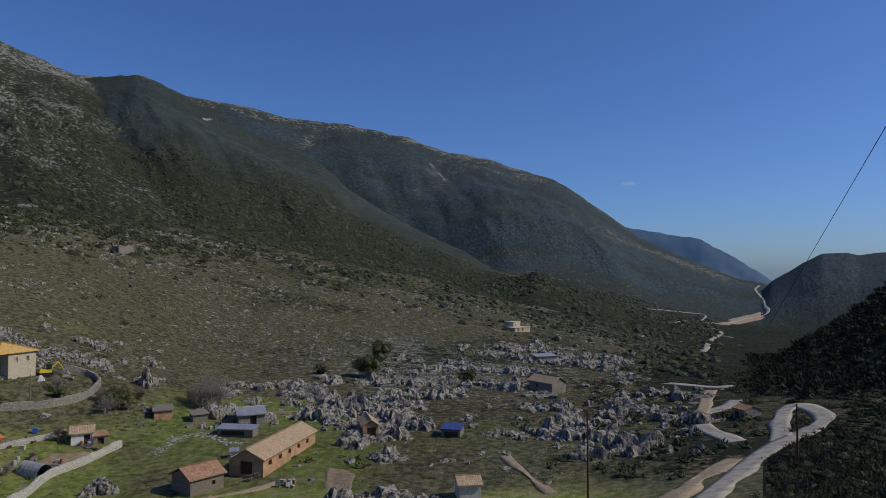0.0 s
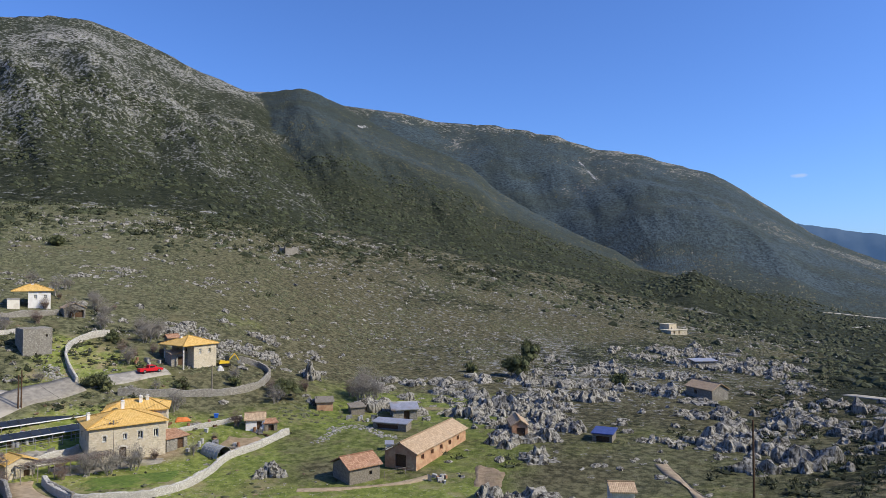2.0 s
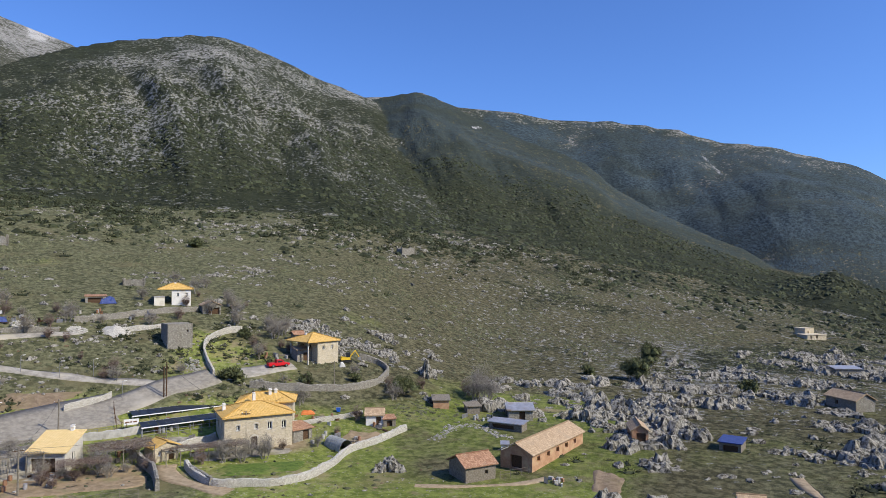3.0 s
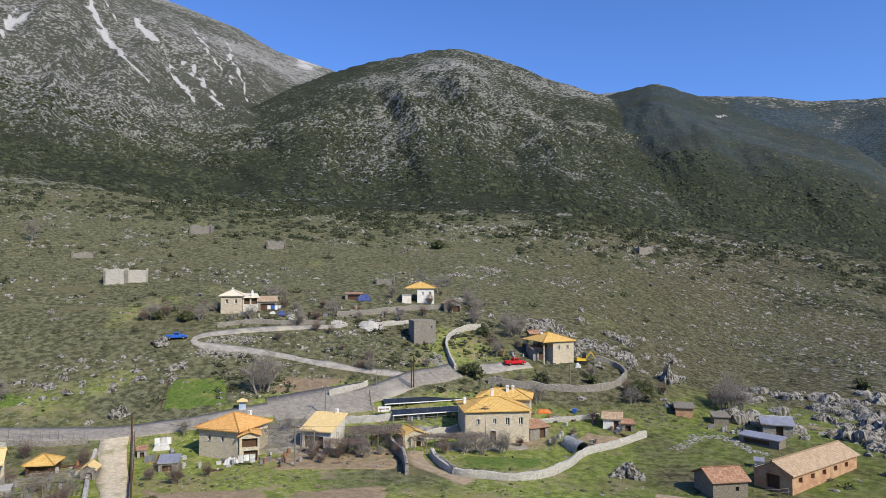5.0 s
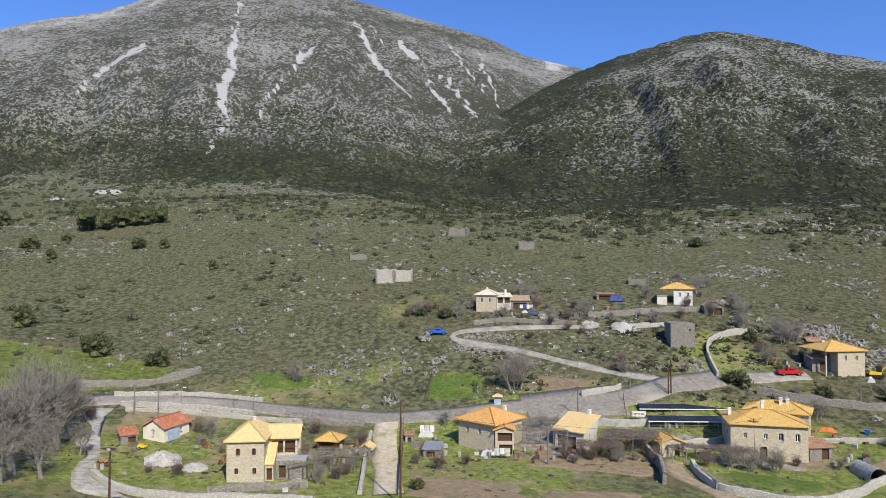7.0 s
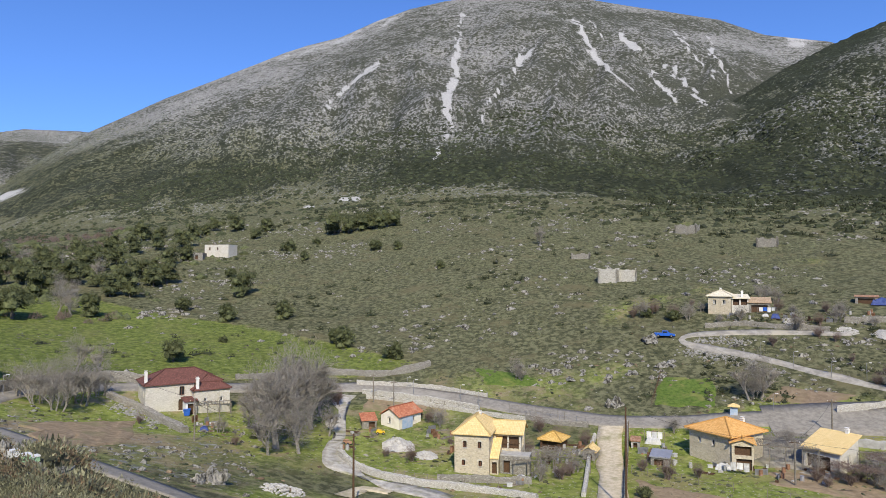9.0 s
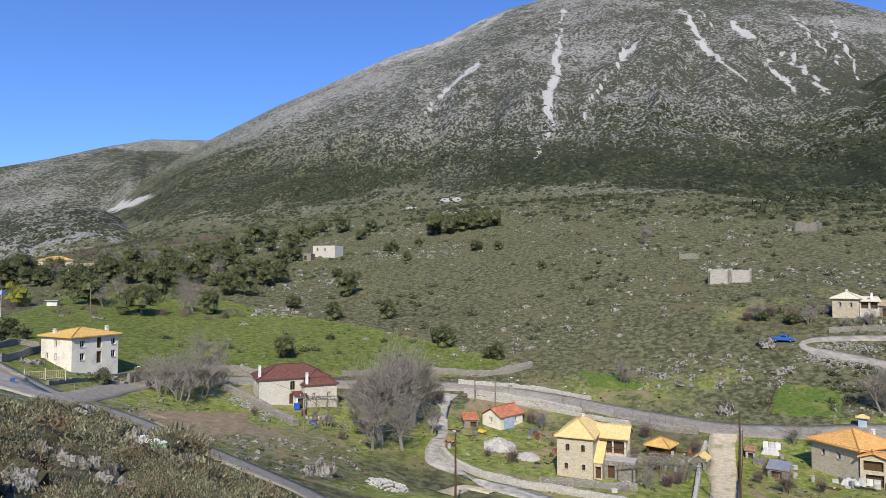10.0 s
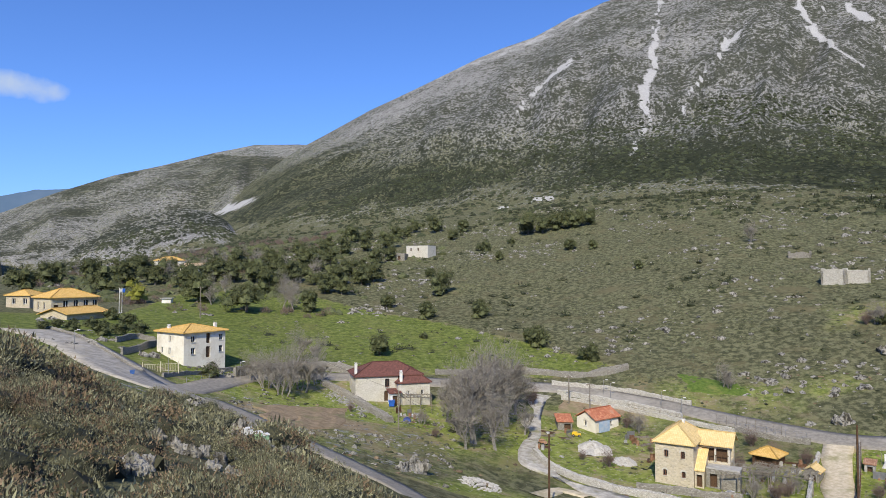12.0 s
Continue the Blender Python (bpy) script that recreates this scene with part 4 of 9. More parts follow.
def house(name, label, left, right, deep, high, roof, rise, wall, tiles, openings=(), over=0.45, chimneys=(), category="house", floor=None, group="", lift=0.0, frame=None, plan=None, posts=(), chimney_mat=None):
    """A building whose front wall stands between two spots, deep metres away from the viewer behind it. openings: (side, x, z, w, h, kind),
    x from the left end of that side seen from outside. chimneys: (x, y, height over the eaves)."""
    middle, w, turn = corners(left, right)
    base = middle.z + lift if floor is None else floor
    thing = new(name)
    back = pose(0, 0, 0, 0, 0, turn) @ Vector((0, deep / 2, 0))
    thing.matrix_world = pose(middle.x + back.x, middle.y + back.y, base, 0, 0, turn)
    tagged(thing, label, category, group)
    sides = {"front": (pose(-w / 2, -deep / 2, 0), w), "right": (pose(w / 2, -deep / 2, 0, 0, 0, 90), deep), "back": (pose(w / 2, deep / 2, 0, 0, 0, 180), w), "left": (pose(-w / 2, deep / 2, 0, 0, 0, -90), deep)}
    bm = bmesh.new()
    for side, (m, length) in sides.items():
        facade(bm, m, length, -2.5, high, [o[1:] for o in openings if o[0] == side])
    if roof in ("gable_x", "gable_y"):
        ends = (((-w / 2, -deep / 2), (-w / 2, deep / 2), (-w / 2, 0)), ((w / 2, deep / 2), (w / 2, -deep / 2), (w / 2, 0))) if roof == "gable_x" else (((-w / 2, -deep / 2), (w / 2, -deep / 2), (0, -deep / 2)), ((w / 2, deep / 2), (-w / 2, deep / 2), (0, deep / 2)))
        k = (deep / 2) / (deep / 2 + over) if roof == "gable_x" else (w / 2) / (w / 2 + over)
        for p, q, r in ends:
            bm.faces.new([bm.verts.new((*p, high)), bm.verts.new((*q, high)), bm.verts.new((*r, high + rise * k))])
    elif roof == "shed":
        for sx in (-1, 1):
            bm.faces.new([bm.verts.new((sx * w / 2, -deep / 2, high)), bm.verts.new((sx * w / 2, deep / 2, high)), bm.verts.new((sx * w / 2, deep / 2, high + rise * 0.85))])
        bm.faces.new([bm.verts.new(c) for c in ((-w / 2, deep / 2, high), (w / 2, deep / 2, high), (w / 2, deep / 2, high + rise * 0.85), (-w / 2, deep / 2, high + rise * 0.85))])
    part("wall", bm, wall, thing)
    part("inner_floor", boxed((-w / 2 + 0.02, w / 2 - 0.02, -deep / 2 + 0.02, deep / 2 - 0.02, -0.3, -0.05)), CONCRETE, thing)
    if roof != "flat":
        x0, x1, y0, y1 = plan or (-w / 2, w / 2, -deep / 2, deep / 2)
        bm, ridge = roof_mesh(x1 - x0, y1 - y0, high - 0.02, rise, over, roof)
        top = part("roof", bm, tiles, thing)
        top.location = ((x0 + x1) / 2, (y0 + y1) / 2, 0)
        if ridge:
            bm = bmesh.new()
            for a, b in ridge:
                tube(bm, a, b, 0.13, sides=6)
            part("ridge_tiles", bm, tiles, top)
    else:
        part("roof", boxed((-w / 2 - over, w / 2 + over, -deep / 2 - over, deep / 2 + over, high, high + 0.2)), tiles, thing)
    for side, x, z, ow, oh, *kind in openings:
        window(thing, sides[side][0], x, z, ow, oh, kind[0] if kind else "window", frame)
    for x, y, up in chimneys:
        bm = boxed((x - 0.25, x + 0.25, y - 0.25, y + 0.25, high - 0.3, high + up - 0.25), (x - 0.31, x + 0.31, y - 0.31, y + 0.31, high + up - 0.25, high + up - 0.16), (x - 0.17, x + 0.17, y - 0.17, y + 0.17, high + up - 0.16, high + up + 0.02), (x - 0.27, x + 0.27, y - 0.27, y + 0.27, high + up + 0.02, high + up + 0.08))
        part("chimney", bm, chimney_mat or WHITE_PLASTER, thing)
    for x, y, low, up in posts:
        part("post", boxed((x - 0.12, x + 0.12, y - 0.12, y + 0.12, low, up)), PALE_STONE, thing)
    return thing




# ---- roads, fields and walls ----
def heights(x, y):
    return terrain(np.degrees(np.arctan2(-x, y)), np.hypot(x, y))[0]


def smooth_path(knots, step=1.5):
    """Plan points along a smooth line through (bearing, distance) knots."""
    p = np.array([(-d * math.sin(radians(b)), d * math.cos(radians(b))) for b, d in knots])
    p = np.vstack([2 * p[0] - p[1], p, 2 * p[-1] - p[-2]])
    out = []
    for a, b, c, d in zip(p, p[1:], p[2:], p[3:]):
        n = max(2, int(np.hypot(*(c - b)) / step))
        for t in np.arange(n) / n:
            out.append(0.5 * (2 * b + (c - a) * t + (2 * a - 5 * b + 4 * c - d) * t * t + (3 * b - a - 3 * c + d) * t ** 3))
    out.append(p[-2])
    return np.array(out)


def across(path):
    way = np.gradient(path, axis=0)
    way /= np.linalg.norm(way, axis=1)[:, None] + 1e-9
    return np.stack([-way[:, 1], way[:, 0]], -1)


ROAD_POINTS = []


def road(name, label, knots, width, material, up=0.14, ragged=0.25, kind="structure", category="road"):
    """A draped strip with thickness and uneven edges."""
    path = smooth_path(knots)
    ROAD_POINTS.append(np.column_stack([path, np.full(len(path), width / 2 + 0.6)]))
    side = across(path)
    n = len(path)
    rows = []
    taper = np.clip(np.minimum(np.arange(n), np.arange(n)[::-1]) / 3.0, 0, 1) if width < 4.9 and material != GRAVEL else np.ones(n)
    wobble = (value_noise(np.arange(n) / 4.0, np.zeros(n), 7) - 0.5) * ragged * 2, (value_noise(np.arange(n) / 4.0, np.zeros(n), 8) - 0.5) * ragged * 2
    for k, f in enumerate((-0.5, -0.5, -0.25, 0, 0.25, 0.5, 0.5)):
        off = f * width + (wobble[0] if f < -0.4 else wobble[1] if f > 0.4 else 0)
        q = path + side * np.reshape(off, (-1, 1))
        z = heights(q[:, 0], q[:, 1]) + (up * taper - 0.08 * (1 - taper) if 0 < k < 6 else -0.4)
        rows.append(np.column_stack([q, z]))
    verts = np.stack(rows, 1)
    i, j = np.meshgrid(np.arange(n - 1), np.arange(6), indexing="ij")
    faces = np.stack([i * 7 + j, (i + 1) * 7 + j, (i + 1) * 7 + j + 1, i * 7 + j + 1], -1).reshape(-1, 4)
    return tagged(from_arrays(name, verts.reshape(-1, 3), faces[:, ::-1], material), label, category, kind=kind)


def field(name, label, a, b, c, d, material, up=0.12, furrow=0.0):
    """A draped four-cornered plot: corners as (bearing, distance) in turn."""
    p = [np.array((-q[1] * math.sin(radians(q[0])), q[1] * math.cos(radians(q[0])))) for q in (a, b, c, d)]
    n = max(8, int(max(np.hypot(*(p[1] - p[0])), np.hypot(*(p[2] - p[1]))) / 0.8))
    s, t = np.meshgrid(np.linspace(0, 1, n), np.linspace(0, 1, n), indexing="ij")
    wob = (fractal(s * 5 + p[0][0], t * 5, 3, 3) - 0.5) * 0.22
    s2, t2 = s + wob, t + (fractal(s * 5, t * 5 + p[0][1], 3, 4) - 0.5) * 0.22
    q = ((1 - s2) * (1 - t2))[..., None] * p[0] + (s2 * (1 - t2))[..., None] * p[1] + (s2 * t2)[..., None] * p[2] + ((1 - s2) * t2)[..., None] * p[3]
    edge = (s == 0) | (s == 1) | (t == 0) | (t == 1)
    z = heights(q[..., 0], q[..., 1]) + np.where(edge, -0.3, up + furrow * np.sin(s * n * 1.1))
    i, j = np.meshgrid(np.arange(n - 1), np.arange(n - 1), indexing="ij")
    faces = np.stack([i * n + j, (i + 1) * n + j, (i + 1) * n + j + 1, i * n + j + 1], -1).reshape(-1, 4)
    return tagged(from_arrays(name, np.dstack([q, z]).reshape(-1, 3), faces, material), label, "field", kind="structure")


def stone_wall(label, knots, high, thick, material, seed=0, crest=0.3):
    """A rough field wall along a line, with an uneven top."""
    path = smooth_path(knots, 0.6)
    side = across(path)
    n = len(path)
    rng = np.random.default_rng(seed)
    ground = heights(path[:, 0], path[:, 1])
    top = high * (1 + crest * (value_noise(np.arange(n) / 5.0, np.zeros(n), seed + 20) - 0.5)) + rng.uniform(-0.07, 0.07, n)
    rows = []
    for f, h in ((-0.55, -1), (-0.5, 0.55), (-0.42, 1.0), (0.0, 1.06), (0.42, 1.0), (0.5, 0.55), (0.55, -1)):
        q = path + side * (f * thick + rng.uniform(-0.05, 0.05, n))[:, None]
        rows.append(np.column_stack([q, ground + (top * h + rng.uniform(-0.05, 0.05, n) if h > 0 else -0.6)]))
    verts = np.stack(rows, 1)
    i, j = np.meshgrid(np.arange(n - 1), np.arange(6), indexing="ij")
    faces = [tuple(f) for f in np.stack([i * 7 + j, i * 7 + j + 1, (i + 1) * 7 + j + 1, (i + 1) * 7 + j], -1).reshape(-1, 4)]
    for k in (0, (n - 1) * 7):
        faces += [(k, k + 1, k + 5, k + 6), (k + 1, k + 2, k + 4, k + 5), (k + 2, k + 3, k + 4, k + 4)]
    ob = from_arrays("field_wall", verts.reshape(-1, 3), np.array([f for f in faces if len(set(f)) == 4]), material, False)
    return tagged(ob, label, "stone wall", "field walls", "structure")


PALE_ROAD = surface("pale_concrete_road", (0.24, 0.225, 0.195), (0.4, 0.375, 0.33), 0.7, 0.95, 0.1, (0.42, 0.38, 0.3), 0.2)
TRACK = surface("stony_grey_track", (0.3, 0.28, 0.24), (0.52, 0.495, 0.44), 0.9, 0.95, 0.5, (0.24, 0.23, 0.12), 0.3)
ASPHALT_LABEL = "worn pale grey asphalt village road"
road("road", ASPHALT_LABEL, [(127.6, 152.0), (125.2, 141.0), (123.0, 130.0), (121.2, 121.0), (119.3, 114.5)] + [(117.50, 113.7)] + [(112.82, 137.7)] + [(105.61, 146.7), (97.18, 148.0)] + [(88.35, 153.1), (83.63, 150.2), (77.55, 143.8), (71.65, 136.9), (68.15, 133.4)] + [(65.44, 132.4), (60.77, 133.0), (57.00, 134.8), (52.30, 137.5)], 5.0, ASPHALT)
road("road", "broad worn asphalt bend above the junction", [(128.4, 153.0), (125.4, 136.5), (123.3, 121.0), (121.3, 110.5), (119.2, 107.5), (117.2, 110.0)], 10.0, PALE_ROAD, 0.17)
road("road", "wide paved square beside the road", [(55.59, 134.6), (51.37, 137.2), (47.67, 139.0)], 11.0, ASPHALT, 0.17)
road("road", ASPHALT_LABEL, [(48.59, 138.6), (45.84, 142.2), (43.82, 145.6), (41.83, 147.5), (40.53, 149.5)], 6.0, ASPHALT, 0.18)
road("road", "narrow concrete lane climbing to the upper houses", [(43.82, 145.9), (47.65, 148.2), (50.88, 151.5), (54.16, 156.4), (56.99, 160.4), (59.36, 163.0), (61.01, 165.3), (61.62, 167.8), (60.96, 169.8), (59.12, 170.4), (55.57, 170.6), (52.27, 170.6), (49.47, 171.0)], 2.1, PALE_ROAD, 0.18, 0.5)
road("road", "pale gravel drive to a terrace", [(40.53, 149.5), (38.40, 150.9), (35.91, 153.6), (33.91, 156.4)], 4.0, PALE_ROAD, 0.16)
road("road", "narrow asphalt road below the shrubby shoulder", [(116.57, 110.9), (113.22, 100.6), (110.12, 87.9), (107.40, 80.7), (103.70, 73.9), (100.90, 69.7), (98.08, 63.1)], 4.8, ASPHALT)
road("lane", "pale dirt lane between stone walls", [(67.05, 130.4), (67.09, 125.6), (67.08, 117.8), (67.03, 105.7), (66.88, 94.8)], 4.2, GRAVEL, 0.16, 0.4)
road("track", "stony gravel track by the garden wall", [(88.44, 150.7), (89.05, 139.2), (89.37, 127.7), (89.74, 117.1), (89.27, 107.9), (87.16, 101.3), (83.64, 96.3), (79.90, 90.6)], 3.2, TRACK, 0.12, 1.6)
road("lane", "dirt lane past the garden gate", [(43.65, 118.1), (43.88, 113.7), (42.79, 106.8), (40.63, 102.1), (38.11, 99.3)], 3.0, DIRT, 0.12, 0.8)
road("road", "pale concrete valley road with a hairpin", [(-20.23, 79.2), (-22.50, 92.6), (-24.30, 104.0), (-25.87, 113.6), (-27.57, 121.3), (-28.76, 128.7), (-28.99, 135.2), (-28.27, 144.6), (-27.17, 151.7), (-26.48, 145.4), (-26.13, 134.5), (-26.1, 125.0), (-25.95, 115.5)], 3.3, PALE_ROAD, 0.14, 0.5)
road("track", "brown dirt shoulder beside the valley road", [(-17.28, 82.2), (-19.42, 91.8), (-21.71, 101.1), (-23.52, 107.8)], 3.6, DIRT, 0.12, 1.4)
road("road", "yellow dirt road dropping into the valley", [(-20.2, 142.0), (-20.71, 152.5), (-21.0, 168.0), (-21.3, 186.0)], 3.0, DIRT, 0.18)
road("road", "pale asphalt bend in the valley", [(-23.3, 117.5), (-21.3, 128.9), (-20.35, 139.0), (-20.6, 147.5), (-21.7, 152.1), (-22.7, 157.5), (-23.2, 167.4)], 3.4, PALE_ROAD, 0.16)
road("road", "far valley road", [(-17.65, 199.1), (-19.31, 194.4), (-21.73, 189.1), (-23.31, 195.4)], 3.5, PALE_ROAD, 0.18)
road("road", "pale track winding up to the far pass", [(-24.9, 1640.0), (-24.6, 1475.0), (-25.0, 1260.0), (-25.2, 1060.0), (-25.45, 975.0), (-25.05, 935.0), (-24.15, 900.0), (-23.2, 843.0), (-22.2, 800.0)], 3.2, TRACK, 0.6, 1.2)
road("road", "pale far track along the valley side", [(-16.65, 797.0), (-19.38, 840.0), (-21.0, 851.0), (-20.2, 740.0), (-19.37, 656.0), (-18.33, 570.0)], 2.0, PALE_ROAD, 0.4, 0.8)
road("road", "pale far track among terraces", [(-21.0, 565.0), (-21.9, 561.0), (-22.1, 504.0), (-21.4, 419.0), (-20.8, 331.0)], 2.2, PALE_ROAD, 0.4, 0.8)
road("road", "pale far bend among terraces", [(-21.95, 490.0), (-22.5, 470.0), (-23.1, 465.0)], 2.4, PALE_ROAD, 0.4, 0.8)
field("field", "pale terraced clearing below the far pass", (-25.2, 915.0), (-23.0, 800.0), (-22.7, 850.0), (-24.9, 1000.0), DIRT, 0.4)
field("field", "brown terraced field in the far valley", (-22.6, 700.0), (-20.8, 690.0), (-21.4, 790.0), (-23.0, 800.0), DIRT, 0.4)
road("track", "pale footpath through the rocks", [(-4.84, 115.9), (-6.09, 109.1), (-7.48, 101.5), (-8.39, 98.2), (-9.6, 93.0)], 1.7, DIRT, 0.12, 0.9)
road("track", "worn footpath beside the barn", [(25.70, 100.3), (21.06, 99.8), (17.31, 100.7), (14.73, 102.7), (12.62, 106.7)], 1.3, DIRT, 0.1, 0.5)
road("track", "stony lane below the walls", [(89.26, 90.1), (87.39, 96.6), (85.04, 94.8)], 2.0, GRAVEL, 0.13, 0.6)

SOIL = surface("ploughed_soil", (0.18, 0.132, 0.088), (0.28, 0.215, 0.145), 0.9, 0.95, 0.6, (0.2, 0.16, 0.09), 0.15)
PALE_SOIL = surface("dry_garden_soil", (0.22, 0.165, 0.1), (0.33, 0.25, 0.16), 0.9, 0.95, 0.5, (0.2, 0.19, 0.09), 0.2)
CROP = surface("young_crop", (0.06, 0.105, 0.016), (0.13, 0.185, 0.035), 1.4, 0.9, 0.7, (0.19, 0.2, 0.06), 0.3)
field("field", "small bright green crop plot above the road", (63.95, 139.2), (58.89, 137.8), (59.12, 151.0), (63.21, 152.6), CROP)
field("field", "bright green strip on the hillside", (77.63, 152.7), (72.25, 149.5), (73.58, 155.7), (78.15, 161.5), CROP)
field("field", "green lawn below the stone house", (40.17, 107.3), (33.74, 108.5), (32.88, 114.3), (40.18, 114.3), CROP)
field("field", "bare brown terrace above the road", (56.29, 141.6), (51.36, 141.9), (49.50, 145.7), (54.64, 148.5), SOIL)
field("field", "long ploughed garden plot", (65.64, 93.9), (55.14, 88.2), (55.60, 98.8), (65.42, 105.0), PALE_SOIL, 0.12, 0.05)
field("field", "long ploughed garden plot", (54.67, 88.3), (45.48, 88.9), (45.91, 97.7), (54.20, 97.8), PALE_SOIL, 0.12, 0.05)
field("field", "bare brown plot beside the road", (87.64, 138.7), (81.75, 139.7), (82.22, 144.6), (87.17, 147.0), PALE_SOIL)
field("field", "brown ploughed field below a bare tree", (110.8, 94.5), (105.2, 104.5), (104.6, 128.0), (112.6, 113.5), PALE_SOIL, 0.2, 0.06)
field("field", "small dark dug plot by the barn", (10.07, 98.8), (7.54, 97.9), (6.98, 106.8), (9.83, 110.1), SOIL, 0.12, 0.05)
YARD = surface("stony_yard", (0.2, 0.185, 0.155), (0.38, 0.355, 0.3), 1.0, 0.95, 0.5, (0.2, 0.19, 0.1), 0.25)
field("field", "grey stony yard under the vine trellis", (58.2, 117.5), (50.6, 114.5), (50.2, 129.0), (57.6, 130.5), YARD, 0.1)
field("field", "trodden earth strip before the vine arbour", (55.5, 108.5), (45.2, 105.5), (45.2, 117.0), (55.0, 117.5), PALE_SOIL, 0.1)
field("field", "trodden earth below the long stone house", (42.0, 116.0), (34.5, 118.5), (34.3, 121.0), (42.5, 120.5), YARD, 0.1)
field("field", "trodden yard beside the shade shelter", (44.5, 119.5), (40.2, 122.5), (40.0, 127.0), (46.0, 128.0), YARD, 0.1)
field("field", "vegetable beds beside the greenhouse", (31.58, 120.4), (27.54, 122.1), (26.86, 127.6), (29.81, 129.0), PALE_SOIL, 0.12, 0.06)

DRY = "dry pale limestone field wall"
stone_wall("long pale limestone wall curving round the lower field", [(42.52, 113.5), (41.74, 107.8), (40.36, 103.1), (37.94, 102.1), (35.44, 101.9), (32.87, 104.9), (31.13, 111.1), (29.80, 118.1), (27.54, 122.7), (25.16, 129.3)], 1.1, 0.7, PALE_DRY_STONE, 1)
stone_wall("grey retaining wall round the house terrace", [(37.79, 145.4), (35.53, 144.8), (32.77, 145.2), (29.75, 146.9), (27.76, 150.7), (26.73, 157.1), (26.79, 161.5), (27.62, 164.2), (28.97, 164.8)], 1.3, 0.6, GREY_STONE, 2)
stone_wall("pale curved wall climbing beside a gate", [(38.44, 174.5), (39.84, 171.4), (40.93, 166.5), (41.28, 161.5), (41.03, 155.3), (40.53, 149.5)], 1.3, 0.5, PALE_DRY_STONE, 3)
stone_wall(DRY, [(90.60, 162.1), (88.56, 160.8), (86.24, 159.2), (84.77, 160.3), (83.45, 162.4), (81.90, 163.9)], 1.1, 0.5, GREY_STONE, 4)
stone_wall("low white-capped wall along the road", [(87.97, 154.8), (84.58, 153.4), (80.81, 150.4), (77.09, 146.2)], 0.9, 0.5, PALE_DRY_STONE, 5)
stone_wall("low pale wall below the road", [(87.50, 150.0), (84.58, 147.2), (80.81, 143.6), (77.78, 139.8)], 1.0, 0.6, PALE_DRY_STONE, 6)
stone_wall(DRY, [(50.99, 139.7), (49.27, 141.2), (47.84, 142.8)], 1.2, 0.5, PALE_DRY_STONE, 7)
stone_wall("broad pale wall round the garden of the straw-roofed house", [(89.41, 113.1), (88.33, 107.4), (86.22, 102.6), (83.17, 99.1), (79.90, 97.2), (76.20, 95.6), (73.04, 93.1)], 0.9, 0.9, PALE_DRY_STONE, 8)
stone_wall("grey lane wall", [(68.37, 124.9), (68.72, 118.4), (68.98, 106.7), (69.29, 95.8)], 0.8, 0.6, PALE_DRY_STONE, 9)
stone_wall("dark lane wall with posts", [(65.76, 130.9), (65.80, 120.0), (65.93, 105.3), (66.01, 94.3)], 1.0, 0.35, GREY_STONE, 10)
stone_wall("tall grey retaining wall along the meadow", [(113.91, 135.7), (111.51, 143.0), (107.46, 150.4), (103.76, 149.0)], 1.8, 0.6, GREY_STONE, 11)
stone_wall("low pale wall at the meadow's edge", [(97.65, 153.1), (92.46, 158.5), (88.73, 160.3), (85.07, 159.9), (83.27, 161.0), (81.85, 163.5)], 1.0, 0.5, GREY_STONE, 12)
stone_wall("rough stone wall stepping down the slope", [(106.76, 140.3), (104.68, 134.2), (102.81, 125.7), (101.40, 119.0)], 1.0, 1.4, GREY_STONE, 13)
stone_wall("low wall in front of the white house", [(122.56, 144.1), (121.20, 153.6), (119.80, 153.4)], 1.0, 0.4, GREY_STONE, 14)
stone_wall("low wall in front of the white house", [(122.15, 132.5), (120.99, 140.0), (119.76, 149.2)], 1.2, 0.4, GREY_STONE, 15)
stone_wall("stone wall beside the road", [(119.23, 119.8), (117.51, 128.0), (115.42, 135.8), (113.70, 141.7)], 0.7, 0.4, GREY_STONE, 16)
stone_wall("low pale kerb wall round the road bend", [(127.6, 160.0), (125.6, 147.5), (124.0, 137.0), (122.6, 128.5), (121.6, 122.5), (120.6, 119.5)], 0.6, 0.45, GREY_STONE, 28, 0.12)
stone_wall("grey garden wall below the stone house", [(42.35, 111.9), (41.48, 107.6), (40.63, 103.2)], 1.2, 0.5, GREY_STONE, 17)
stone_wall("grey wall beside the vine arbour", [(45.89, 117.1), (44.91, 111.1), (44.56, 103.1)], 1.8, 0.6, GREY_STONE, 18)
stone_wall("pale concrete wall of a yard", [(34.38, 130.3), (30.91, 133.3), (28.77, 136.3)], 0.8, 0.4, PALE_DRY_STONE, 19)
stone_wall("terrace wall on the upper slope", [(50.39, 177.6), (47.16, 179.6), (44.89, 183.3), (41.77, 186.8)], 1.3, 0.5, GREY_STONE, 20)
stone_wall("dry terrace wall", [(59.83, 173.7), (57.46, 174.5), (54.62, 173.1), (51.33, 172.3)], 1.0, 0.5, GREY_STONE, 21)
stone_wall("dry terrace wall", [(47.17, 170.6), (45.35, 172.5), (44.22, 173.7)], 1.0, 0.5, PALE_DRY_STONE, 22)
stone_wall("roadside wall of pale stone", [(87.19, 147.0), (83.41, 143.5), (78.22, 138.3), (73.98, 133.9)], 0.8, 0.4, PALE_DRY_STONE, 23)
stone_wall("low wall by the road verge", [(73.98, 135.1), (71.79, 131.9), (68.87, 130.0)], 0.9, 0.4, GREY_STONE, 24)
